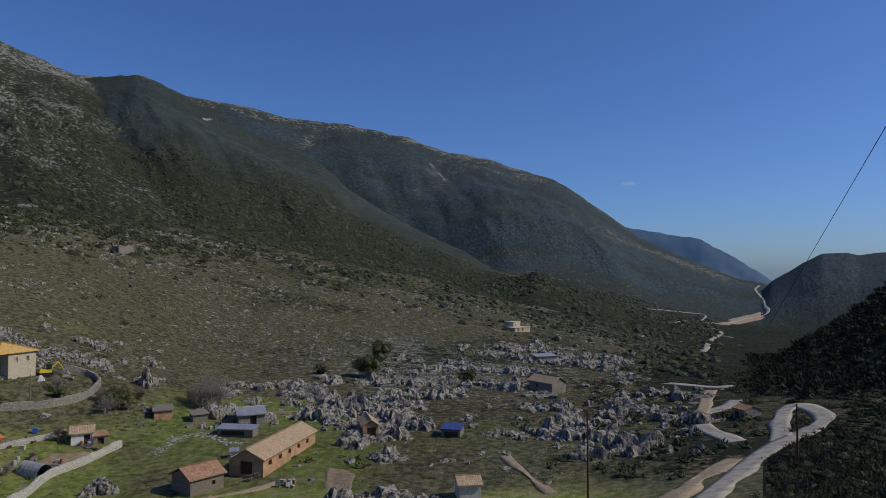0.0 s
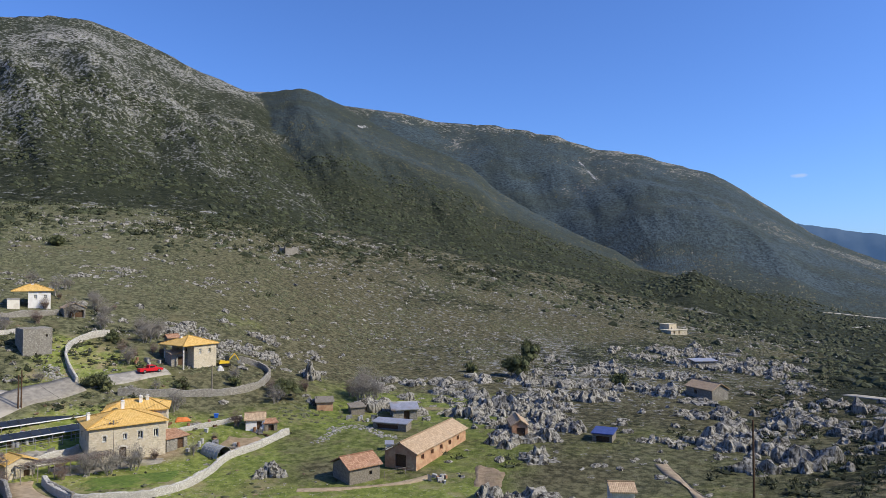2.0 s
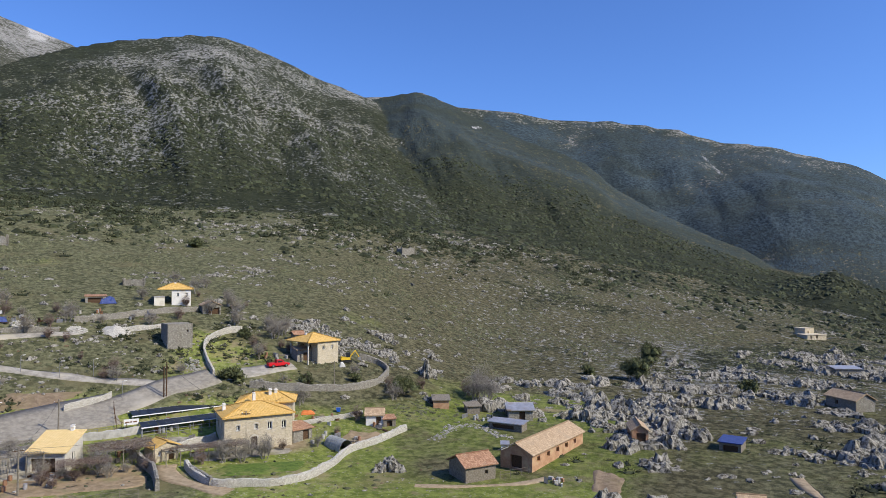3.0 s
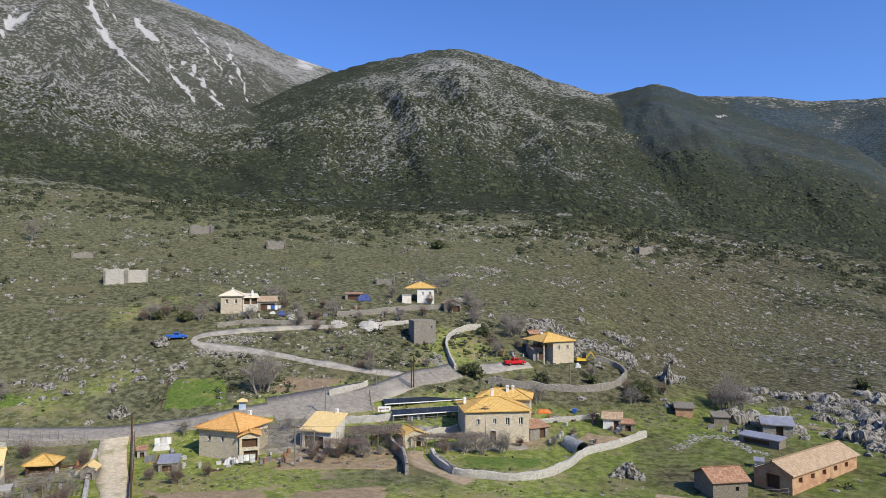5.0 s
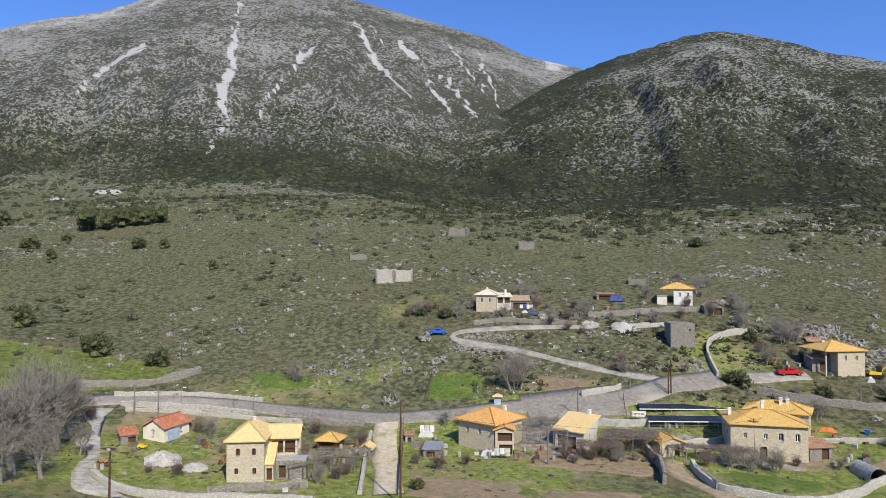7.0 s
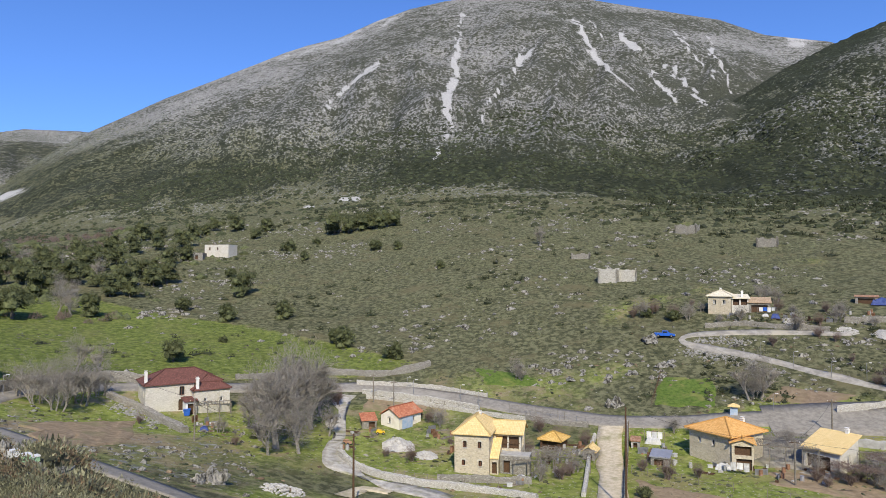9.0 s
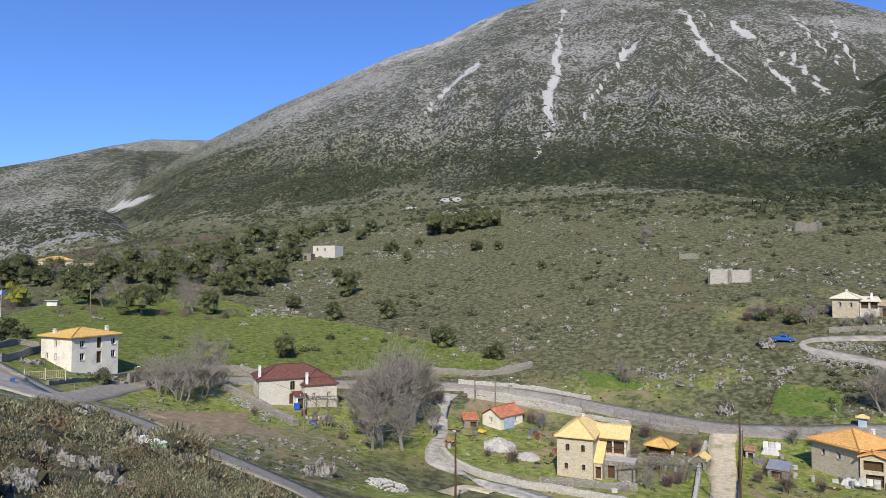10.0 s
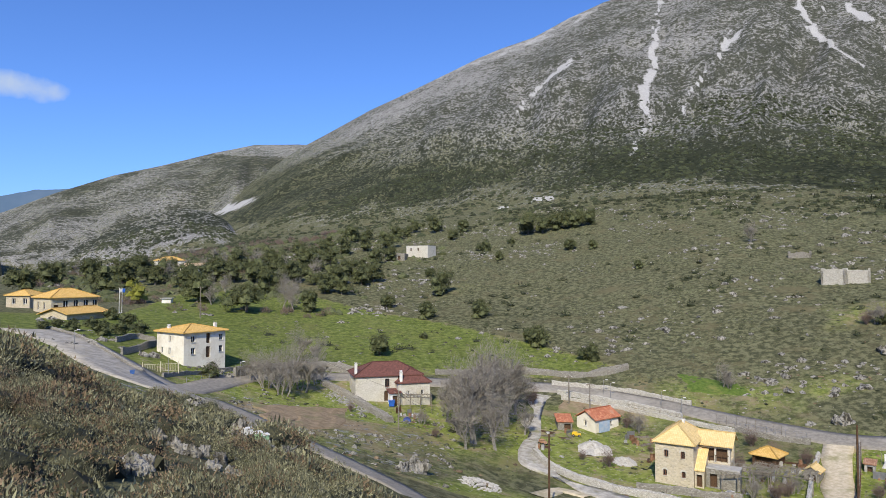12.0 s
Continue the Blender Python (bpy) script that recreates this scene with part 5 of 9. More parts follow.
stone_wall("yard wall below the square", [(50.91, 128.6), (47.68, 128.4), (45.64, 129.4)], 1.2, 0.4, CONCRETE, 25, 0.05)
stone_wall("wall of the stone house's yard", [(43.21, 120.8), (41.02, 123.8), (40.37, 125.0)], 1.5, 0.5, PALE_DRY_STONE, 26)
stone_wall("foot wall of the stony garden", [(81.29, 100.9), (77.12, 100.9), (73.48, 101.0)], 0.9, 0.5, GREY_STONE, 27)


# ---- the village's buildings ----
def beside(thing, x, y):
    """A spot, as bearing and distance, given in a building's own axes."""
    p = thing.matrix_world @ Vector((x, y, 0))
    return math.degrees(math.atan2(-p.x, p.y)), math.hypot(p.x, p.y)


def row(side, z, w, h, kind, *xs):
    return tuple((side, x, z, w, h, kind) for x in xs)


BROWN = surface("brown_window_paint", (0.13, 0.06, 0.035), (0.2, 0.1, 0.06), 4.0, 0.6, 0.1)
DULL_BLUE = surface("faded_blue_sheet", (0.03, 0.05, 0.17), (0.06, 0.09, 0.26), 2.0, 0.6, 0.2)
BLUE_PAINT = surface("blue_paint", (0.02, 0.09, 0.4), (0.04, 0.14, 0.5), 3.0, 0.5, 0.05)
DARK_NET = surface("dark_shade_panel", (0.012, 0.016, 0.022), (0.03, 0.036, 0.045), 0.8, 0.35, 0.05)
CANVAS = surface("pale_canvas", (0.42, 0.42, 0.41), (0.62, 0.62, 0.61), 2.0, 0.7, 0.2, (0.5, 0.48, 0.44), 0.8)
ORANGE_CLOTH = surface("orange_cloth", (0.5, 0.14, 0.04), (0.65, 0.22, 0.07), 2.0, 0.8, 0.2)
FILM = surface("milky_film", (0.26, 0.27, 0.25), (0.4, 0.41, 0.39), 1.5, 0.35, 0.2, (0.35, 0.34, 0.3), 0.6)

# the big stone house and its back wing
house("house", "two-storey cream stone house with an ochre hipped tile roof", (39.69, 120.1), (34.41, 122.4), 9, 5.5, "hip", 1.6, STONE_WALL, TILE_YELLOW, chimneys=((-5.0, 0.8, 1.6), (0.6, 3.2, 2.6)),
      openings=row("front", 3.3, 0.6, 0.9, "arch", 2.2, 5.2) + row("front", 3.1, 0.75, 1.25, "arch", 7.5, 9.9) + row("front", 0.0, 1.1, 2.1, "arch_door", 4.9) + row("left", 3.2, 0.7, 1.1, "window", 2.5, 6.0) + row("left", 0.4, 0.7, 1.1, "window", 4.5))
house("house", "lower back wing with an ochre tile roof", (38.7, 129.8), (34.35, 128.9), 6, 5.3, "hip", 1.4, STONE_WALL, TILE_YELLOW, lift=-0.6, chimneys=((0.6, -1.0, 2.2), (1.6, -0.4, 2.1)))
house("hut", "tiny stone hut with an ochre gable roof", (44.86, 116.9), (43.08, 118.6), 3.4, 2.1, "gable_y", 0.9, STONE_WALL, TILE_YELLOW, row("front", 0, 0.9, 1.8, "door", 2.9) + row("front", 0.9, 0.5, 0.6, "window", 1.0), 0.3, category="hut")
house("hut", "low lean-to with sandy tiles beside the stone house", (34.32, 123.0), (32.83, 125.2), 3.6, 2.0, "shed", 0.6, GREY_STONE, TILE_OLD, row("front", 0.0, 1.2, 1.8, "door", 2.6), 0.3, category="hut")
# terrace house with the deep porch
house("house", "stone house on a walled terrace with a broad ochre roof", (32.42, 157.4), (30.75, 160.8), 8, 5.0, "hip", 1.7, STONE_WALL, TILE_YELLOW, row("front", 3.2, 0.6, 0.9, "window", 1.6, 4.0) + row("left", 2.9, 1.0, 1.3, "hole", 2.0, 5.0) + row("left", 0, 1.2, 2.0, "door", 3.5), plan=(-5.4, 2.9, -4, 4),
      posts=((-5.0, -3.4, -2, 5), (-5.0, 3.4, -2, 5)), chimneys=((-2.6, 1.0, 1.7),))
house("hut", "low stone back wall of the terrace porch", (34.06, 157.6), (32.73, 159.4), 3, 2.6, "shed", 0.6, GREY_STONE, TILE_SAND, row("front", 0, 1.4, 2.0, "hole", 2.2), 0.2, category="hut")
house("hut", "small tiled shelter behind the terrace house", (34.27, 169.1), (33.56, 170.0), 2.4, 2.0, "gable_x", 0.7, GREY_STONE, TILE_OLD, category="hut")
# upper houses
house("house", "white-walled upper house with an ochre hipped roof", (43.71, 191.6), (42.30, 191.6), 6.5, 4.2, "hip", 1.5, WHITE_PLASTER, TILE_YELLOW, row("front", 2.4, 0.6, 0.9, "window", 1.5, 3.6), plan=(-5.4, 2.6, -3.2, 3.2), chimneys=((-1.5, 0, 1.8),))
house("hut", "pale plastered annexe of the upper house", (44.97, 190.6), (44.21, 190.6), 3, 2.2, "flat", 0, PLASTER, CONCRETE, over=0.1, category="hut")
house("hut", "open-fronted stone byre with weathered tiles", (41.43, 184.7), (40.04, 185.5), 5, 2.2, "gable_y", 1.2, GREY_STONE, TILE_SAND, row("front", 0, 3.2, 1.7, "hole", 2.6), 0.3, category="hut")
house("tower", "roofless square grey stone tower house", (43.97, 161.2), (42.15, 162.6), 5.5, 5.2, "flat", 0, GREY_STONE, GREY_STONE, row("front", 3.6, 0.4, 0.5, "hole", 4.3), over=0.0, category="tower")
house("house", "cream-roofed two-storey house on the upper terrace", (59.59, 182.2), (57.94, 181.4), 6, 4.4, "hip", 1.5, STONE_WALL, TILE_CREAM, row("front", 2.5, 0.7, 1.1, "window", 1.5, 3.7) + row("left", 2.5, 0.6, 0.9, "window", 3.0), plan=(-2.7, 2.7, -3, 3), chimneys=((-0.3, 1.0, 2.0),))
house("hut", "open porch of the upper house under a cream roof", (57.89, 181.8), (56.70, 182.2), 4.5, 3.6, "shed", 0.9, PALE_STONE, TILE_CREAM, row("front", 2.0, 1.4, 1.5, "hole", 1.0, 2.8), 0.4, category="porch", chimneys=((0.6, -1.0, 1.9),))
house("hut", "brown-tiled shelter with dark open front", (56.70, 182.2), (55.19, 182.4), 4.5, 2.4, "shed", 1.2, GREY_STONE, TILE_SAND, row("front", 0.0, 3.6, 1.9, "hole", 2.4), 0.3, category="shelter")
house("shelter", "low dark field shelter with a tin roof", (49.69, 191.8), (48.30, 191.8), 3.0, 1.7, "shed", 0.3, GREY_STONE, TILE_OLD, row("front", 0.0, 3.4, 1.4, "hole", 2.3), 0.2, category="shelter")
# houses along the road
house("porch", "gabled porch bay with a dark open balcony", (58.05, 114.2), (56.5, 114.4), 4.0, 4.0, "gable_y", 0.7, STONE_WALL, TILE_ORANGE, row("front", 2.2, 2.4, 1.4, "hole", 1.6) + row("front", 0, 2.2, 1.7, "hole", 1.75), 0.4, category="porch")
house("house", "pale stone house with an orange hipped roof", (61.09, 119.4), (58.13, 114.6), 8.0, 4.6, "hip", 1.9, STONE_WALL, TILE_ORANGE, row("front", 2.7, 0.6, 0.9, "window", 2.0, 4.6) + row("right", 2.3, 2.8, 1.5, "hole", 3.2) + row("right", 0, 1.0, 2.0, "door", 3.0), 0.6, ((1.2, 2.6, 1.9),))
house("house", "straw-roofed house with an open timber veranda", (53.16, 119.0), (50.83, 116.5), 5.5, 3.0, "shed", 2.0, PALE_STONE, TILE_STRAW, row("front", 0.0, 3.6, 2.2, "hole", 2.2) + row("right", 1.2, 0.9, 1.3, "window", 2.6), 0.4, ((1.0, 3.0, 2.8),))
straw = house("house", "tall cream stone house with a straw yellow roof", (79.85, 105.5), (76.98, 104.4), 8.5, 5.9, "hip", 2.2, STONE_WALL, TILE_STRAW, row("front", 3.9, 0.6, 1.0, "arch", 1.6, 3.9) + row("front", 1.2, 0.55, 0.85, "arch", 1.4, 4.0) + row("right", 3.2, 1.0, 1.9, "hole", 6.5),
              0.4, ((0.2, 1.2, 2.5),), frame=BROWN)
loggia = house("loggia", "open loggia under a straw-tiled roof behind the stair", beside(straw, 2.75, -0.2), beside(straw, 7.0, -0.2), 4.6, 5.4, "gable_x", 1.5, STONE_WALL, TILE_STRAW, row("front", 3.1, 3.6, 1.9, "hole", 2.1) + row("right", 3.1, 2.8, 1.7, "hole", 2.3), 0.5, category="loggia", floor=straw.location.z,
               posts=((0.1, -2.2, 3.0, 5.4), (2.0, -2.2, 3.0, 5.4)))
for k in range(5):
    part("baluster", boxed((-1.5 + k * 0.8, -1.44 + k * 0.8, -2.34, -2.28, 3.1, 4.0)), WOOD_DARK, loggia)
part("hand_rail", boxed((-1.7, 2.0, -2.36, -2.28, 4.0, 4.08)), WOOD_DARK, loggia)
house("lean_to", "steep straw-tiled roof over the outside stair", beside(straw, 2.75, -3.6), beside(straw, 3.95, -3.6), 4.6, 2.3, "shed", 3.0, STONE_WALL, TILE_STRAW, row("front", 0, 0.8, 1.8, "hole", 0.6), 0.12, category="lean-to", floor=straw.location.z)
house("terrace", "raised rubble-stone terrace below the straw roof", beside(straw, 4.1, -2.6), beside(straw, 8.6, -2.6), 2.3, 2.6, "flat", 0, GREY_STONE, CONCRETE, row("front", 0.0, 1.0, 1.9, "hole", 1.0), 0.0, category="terrace", floor=straw.location.z)
blue_hut = house("hut", "small tan plaster hut with rust-red tiles and a blue side wall", (85.96, 131.9), (84.47, 128.9), 6.5, 2.1, "gable_y", 1.5, PLASTER, TILE_BRIGHT, row("front", 0.7, 0.7, 1.1, "arch", 2.1) + row("right", 0, 0.9, 1.7, "door", 1.6) + row("right", 0.8, 0.8, 0.8, "window", 4.4), 0.35, category="hut")
part("lime_coat", boxed((3.02, 3.06, -3.2, -0.2, 0.0, 2.0)), BLUE_PLASTER, blue_hut, "faded blue limewash")
house("shed", "sagging stone lean-to with part red tiles", (87.50, 129.2), (86.32, 129.6), 3.5, 1.5, "shed", 0.7, GREY_STONE, TILE_BRIGHT, row("front", 0, 1.2, 1.2, "hole", 1.8), 0.2, category="shed")
house("pavilion", "low garden pavilion with an ochre roof", (72.78, 119.4), (71.14, 118.1), 3.6, 1.7, "hip", 1.1, WOOD_DARK, TILE_YELLOW, row("front", 0, 2.6, 1.4, "hole", 1.7), 0.4, category="pavilion")
house("hut", "little hen house with a straw-coloured roof", (69.35, 114.3), (68.36, 113.8), 2.6, 1.3, "gable_y", 0.9, GREY_STONE, TILE_STRAW, row("front", 0, 1.0, 1.0, "hole", 1.1), 0.25, category="hut")
house("shed", "old tin-roofed animal shed by the lane", (64.03, 113.2), (62.64, 112.8), 3.0, 1.3, "shed", 0.5, GREY_STONE, TIN, row("front", 0, 1.4, 1.0, "hole", 1.2), 0.2, category="shed")
house("shed", "old tin-roofed animal shed by the lane", (65.52, 120.9), (64.87, 120.8), 2.0, 1.2, "shed", 0.3, CONCRETE, TILE_OLD, row("front", 0, 0.7, 0.9, "hole", 0.7), 0.2, category="shed")
house("house", "grey stone house with a dark red hipped roof", (104.26, 132.8), (100.75, 134.3), 8, 4.8, "hip", 2.2, PALE_STONE, TILE_RED, row("front", 2.7, 0.9, 1.6, "arch", 6.2) + row("front", 0, 1.0, 2.0, "arch_door", 6.1) + row("left", 2.6, 0.8, 1.2, "window", 3, 6), 0.35, ((-3.9, -2.5, 2.5),), plan=(-4.2, 9.0, -4, 4), frame=BROWN)
house("house", "projecting wing of the red-roofed house with two arched windows", (100.75, 132.5), (98.07, 134.2), 7.0, 4.2, "hip", 2.4, PALE_STONE, TILE_RED, row("front", 1.9, 0.6, 0.9, "arch", 2.0, 4.9), 0.3, ((-2.6, -3.3, 2.4),))
house("porch", "small tiled porch with white trim", (101.36, 131.3), (100.56, 131.8), 2.0, 2.4, "shed", 0.5, WHITE_PLASTER, TILE_RED, row("front", 0, 1.1, 2.0, "hole", 0.95), 0.3, category="porch")
house("house", "cream stone two-storey cube house with an ochre roof", (119.7, 143.5), (117.75, 136.2), 9.2, 4.9, "hip", 1.25, PLASTER, TILE_YELLOW, row("front", 3.2, 0.7, 1.1, "window", 4.2) + row("front", 0.9, 0.7, 1.1, "window", 1.7, 4.2) + row("right", 3.1, 0.9, 1.2, "window", 2.0, 8.2) + row("right", 0.8, 0.9, 1.3, "window", 2.0, 8.2) + row("right", 0, 1.0, 2.1, "door", 5.3) + row("right", 2.7, 0.9, 1.9, "door", 5.3),
      0.5, ((-2.6, -3.2, 1.2), (2.4, 3.6, 1.5)))
house("school", "low cream building with tall windows and an ochre roof", (126.86, 197.1), (123.86, 202.6), 9, 3.9, "hip", 2.2, STONE_WALL, TILE_YELLOW, row("front", 1.4, 1.3, 1.9, "window", 3.6, 6.2, 8.8, 11.2) + row("front", 0, 1.2, 2.2, "door", 1.2) + row("left", 1.0, 1.0, 1.8, "window", 2.5, 5.5), 0.5)
house("hut", "long low wing with an ochre gable roof", (125.85, 178.4), (123.17, 189.3), 7, 1.3, "gable_x", 1.4, STONE_WALL, TILE_YELLOW, (), 0.6, category="annexe")
house("house", "small cream building with an ochre hipped roof", (129.64, 216.7), (128.21, 213.6), 8, 3.2, "hip", 1.5, STONE_WALL, TILE_YELLOW, row("front", 1.0, 1.0, 1.5, "window", 2.0, 5.0))
house("ruin", "roofless pale stone house on the slope", (100.10, 320.8), (98.30, 314.1), 7, 5.4, "flat", 0, PALE_STONE, GREY_STONE, row("front", 3.0, 0.9, 1.3, "hole", 2.5, 6.5), 0.0, category="ruin")
house("ruin", "crumbling pale stone walls on the slope", (101.95, 314.1), (100.25, 312.0), 9, 3.2, "flat", 0, GREY_STONE, GREY_STONE, row("front", 0.5, 1.2, 1.8, "hole", 7.0), 0.0, category="ruin")
house("house", "distant house with an ochre roof among trees", (120.02, 381.5), (118.96, 362.4), 8, 3.5, "hip", 2.0, PLASTER, TILE_YELLOW, row("front", 1.2, 1.2, 1.2, "window", 2.5, 6))
house("house", "distant pinkish house among trees", (118.13, 303.0), (116.80, 297.3), 8, 3.5, "gable_x", 1.8, PLASTER, TILE_SAND, row("front", 1.2, 1.0, 1.2, "window", 2.0, 5))
house("hut", "low white distant hut in the meadow", (119.41, 225.6), (118.75, 224.6), 2, 1.4, "flat", 0, WHITE_PLASTER, CONCRETE, category="hut")
# ruins on the open slope
def ruin(left, right, deep, high, seed, pale=False, label="roofless pale grey drystone ruin on the open slope"):
    """Four crumbling walls with ragged tops."""
    middle, w, turn = corners(left, right)
    rnd = np.random.default_rng(seed)
    thing = tagged(new("ruin"), label, "ruin", "ruins on the slope")
    back = pose(0, 0, 0, 0, 0, turn) @ Vector((0, deep / 2, 0))
    thing.matrix_world = pose(middle.x + back.x, middle.y + back.y, middle.z, 0, 0, turn)
    for m, length in ((pose(-w / 2, -deep / 2, 0), w), (pose(w / 2, -deep / 2, 0, 0, 0, 90), deep), (pose(w / 2, deep / 2, 0, 0, 0, 180), w), (pose(-w / 2, deep / 2, 0, 0, 0, -90), deep)):
        n = max(4, int(length / 0.4))
        top = high * ((0.8 if pale else 0.5) + (0.25 if pale else 0.55) * fractal(np.arange(n + 1) / 4.0 + seed * 9, np.zeros(n + 1), 3, seed)) + rnd.uniform(-0.12, 0.12, n + 1)
        top[0], top[-1] = high, high * rnd.uniform(0.8, 1.0)
        bm = bmesh.new()
        rows = [[bm.verts.new(m @ Vector((length * k / n, y, z if z < 0 else top[k]))) for k in range(n + 1)] for y, z in ((0, -1.5), (0, 1), (0.55, 1), (0.55, -1.5))]
        for a, b in zip(rows, rows[1:]):
            for k in range(n):
                bm.faces.new([a[k], a[k + 1], b[k + 1], b[k]])
        for k in (0, n):
            bm.faces.new([r[k] for r in rows])
        part("wall", bm, PALE_DRY_STONE if pale else GREY_STONE, thing)


for k, (left, right, deep, high) in enumerate((((68.03, 217.2), (66.50, 216.5), 5, 4.6), ((66.46, 217.9), (64.92, 217.9), 5, 4.2), ((70.18, 253.7), (68.63, 253.4), 5, 2.4), ((62.01, 293.7), (60.40, 292.1), 8, 4.0), ((56.12, 269.5), (54.60, 269.2), 6, 3.8), ((47.23, 213.6), (45.68, 213.1), 4, 2.2), ((25.49, 321.9), (24.37, 327.0), 4, 4.4))):
    ruin(left, right, deep, high, k + 2, k < 2)
# farm buildings at the valley's edge
house("barn", "long low orange brick barn with a sandy tile roof", (14.68, 106.6), (10.56, 123.9), 5.6, 2.3, "gable_x", 1.5, BRICK, TILE_SAND, row("front", 1.0, 1.1, 0.8, "hole", 2.2, 5.6, 9.0, 12.4, 15.8) + row("left", 0, 2.0, 2.0, "hole", 2.8), 0.35, category="barn")
house("shed", "small grey plank shed with weathered red tiles", (20.17, 101.0), (17.69, 103.7), 5, 2.2, "gable_x", 1.3, WOOD_GREY, TILE_OLD, row("front", 0.9, 0.5, 0.6, "hole", 3.6), 0.35, category="shed")
house("hut", "small stone hut with sandy tiles and a tin door", (6.69, 125.9), (5.42, 126.3), 6, 2.0, "gable_y", 1.1, BRICK, TILE_SAND, row("front", 0, 1.6, 1.7, "door", 1.6), 0.3, category="hut")
house("shed", "tin-roofed stone shed among the rocks", (16.60, 138.7), (14.57, 139.4), 6, 2.0, "gable_x", 0.9, GREY_STONE, TIN, row("front", 0, 1.2, 1.7, "hole", 2.8) + row("left", 0, 2.4, 1.8, "hole", 3.0), 0.4, category="shed")
house("shed", "long low tin-roofed pigsty", (18.25, 132.5), (15.52, 129.6), 2.6, 1.3, "shed", 0.3, WOOD_GREY, TIN, row("front", 0.2, 4.5, 0.8, "hole", 3.0), 0.25, category="shed")
house("shed", "little weathered shack with a mossy roof", (22.85, 142.5), (21.54, 142.7), 3.4, 1.7, "shed", 0.5, BRICK, WOOD_GREY, (), 0.3, category="shed")
house("shed", "little weathered shack with a mossy roof", (20.03, 141.2), (18.95, 141.9), 2.6, 1.5, "shed", 0.4, WOOD_GREY, WOOD_GREY, (), 0.3, category="shed")
house("hutch", "small white animal hutch", (17.21, 118.1), (16.60, 118.1), 1.2, 1.0, "shed", 0.3, WHITE_PLASTER, TIN, (), 0.15, category="hutch")
house("house", "small white-fronted hut with sandy tiles", (28.46, 131.0), (27.00, 130.9), 3.8, 1.9, "gable_x", 1.0, WHITE_PLASTER, TILE_SAND, row("front", 0, 0.9, 1.7, "door", 2.4), 0.3)
house("shed", "lean-to of boards beside the hut", (27.00, 130.6), (25.99, 131.0), 2.6, 1.4, "shed", 0.3, WOOD_GREY, TILE_OLD, row("front", 0, 1.0, 1.1, "hole", 1.2), 0.2, category="shed")
house("barn", "old stone barn with patchy sandy tiles", (-7.1, 175.8), (-9.0, 170.0), 5.0, 2.2, "gable_x", 1.5, GREY_STONE, TILE_SAND, row("front", 0.8, 0.8, 0.9, "hole", 3.0), 0.35, category="barn")
house("shed", "long grey tin-roofed shed on the karst", (-7.78, 225.9), (-9.39, 229.2), 4, 2.0, "shed", 0.4, GREY_STONE, TIN, (), 0.3, category="shed")
house("house", "far ochre farmhouse at the foot of the scrub", (-6.02, 315.8), (-7.24, 323.0), 6, 2.0, "flat", 0, STONE_WALL, STONE_WALL, row("front", 0.6, 1.0, 1.6, "hole", 2.0, 5.0), 0.2)
house("house", "upper storey of the far farmhouse", (-5.88, 322.6), (-6.44, 327.0), 5, 3.4, "flat", 0, STONE_WALL, STONE_WALL, row("front", 1.4, 0.8, 1.0, "hole", 1.8), 0.1)
house("shed", "blue-tarpaulin goat shed among grey rocks", (0.18, 125.2), (-1.37, 124.5), 4, 1.4, "shed", 0.3, WOOD_GREY, DULL_BLUE, row("front", 0, 2.4, 1.0, "hole", 1.8), 0.25, category="shed")
house("shed", "small shed with a white tin door and sandy tiles", (-1.34, 91.3), (-3.12, 91.8), 4, 2.0, "gable_x", 0.7, CANVAS, TILE_SAND, (), 0.3, category="shed")
house("hut", "tiny tiled hut beside the valley road", (-22.89, 141.7), (-23.69, 139.5), 4, 1.7, "gable_x", 0.8, GREY_STONE, TILE_OLD, row("front", 0, 1.0, 1.3, "hole", 1.0), 0.2, category="hut")


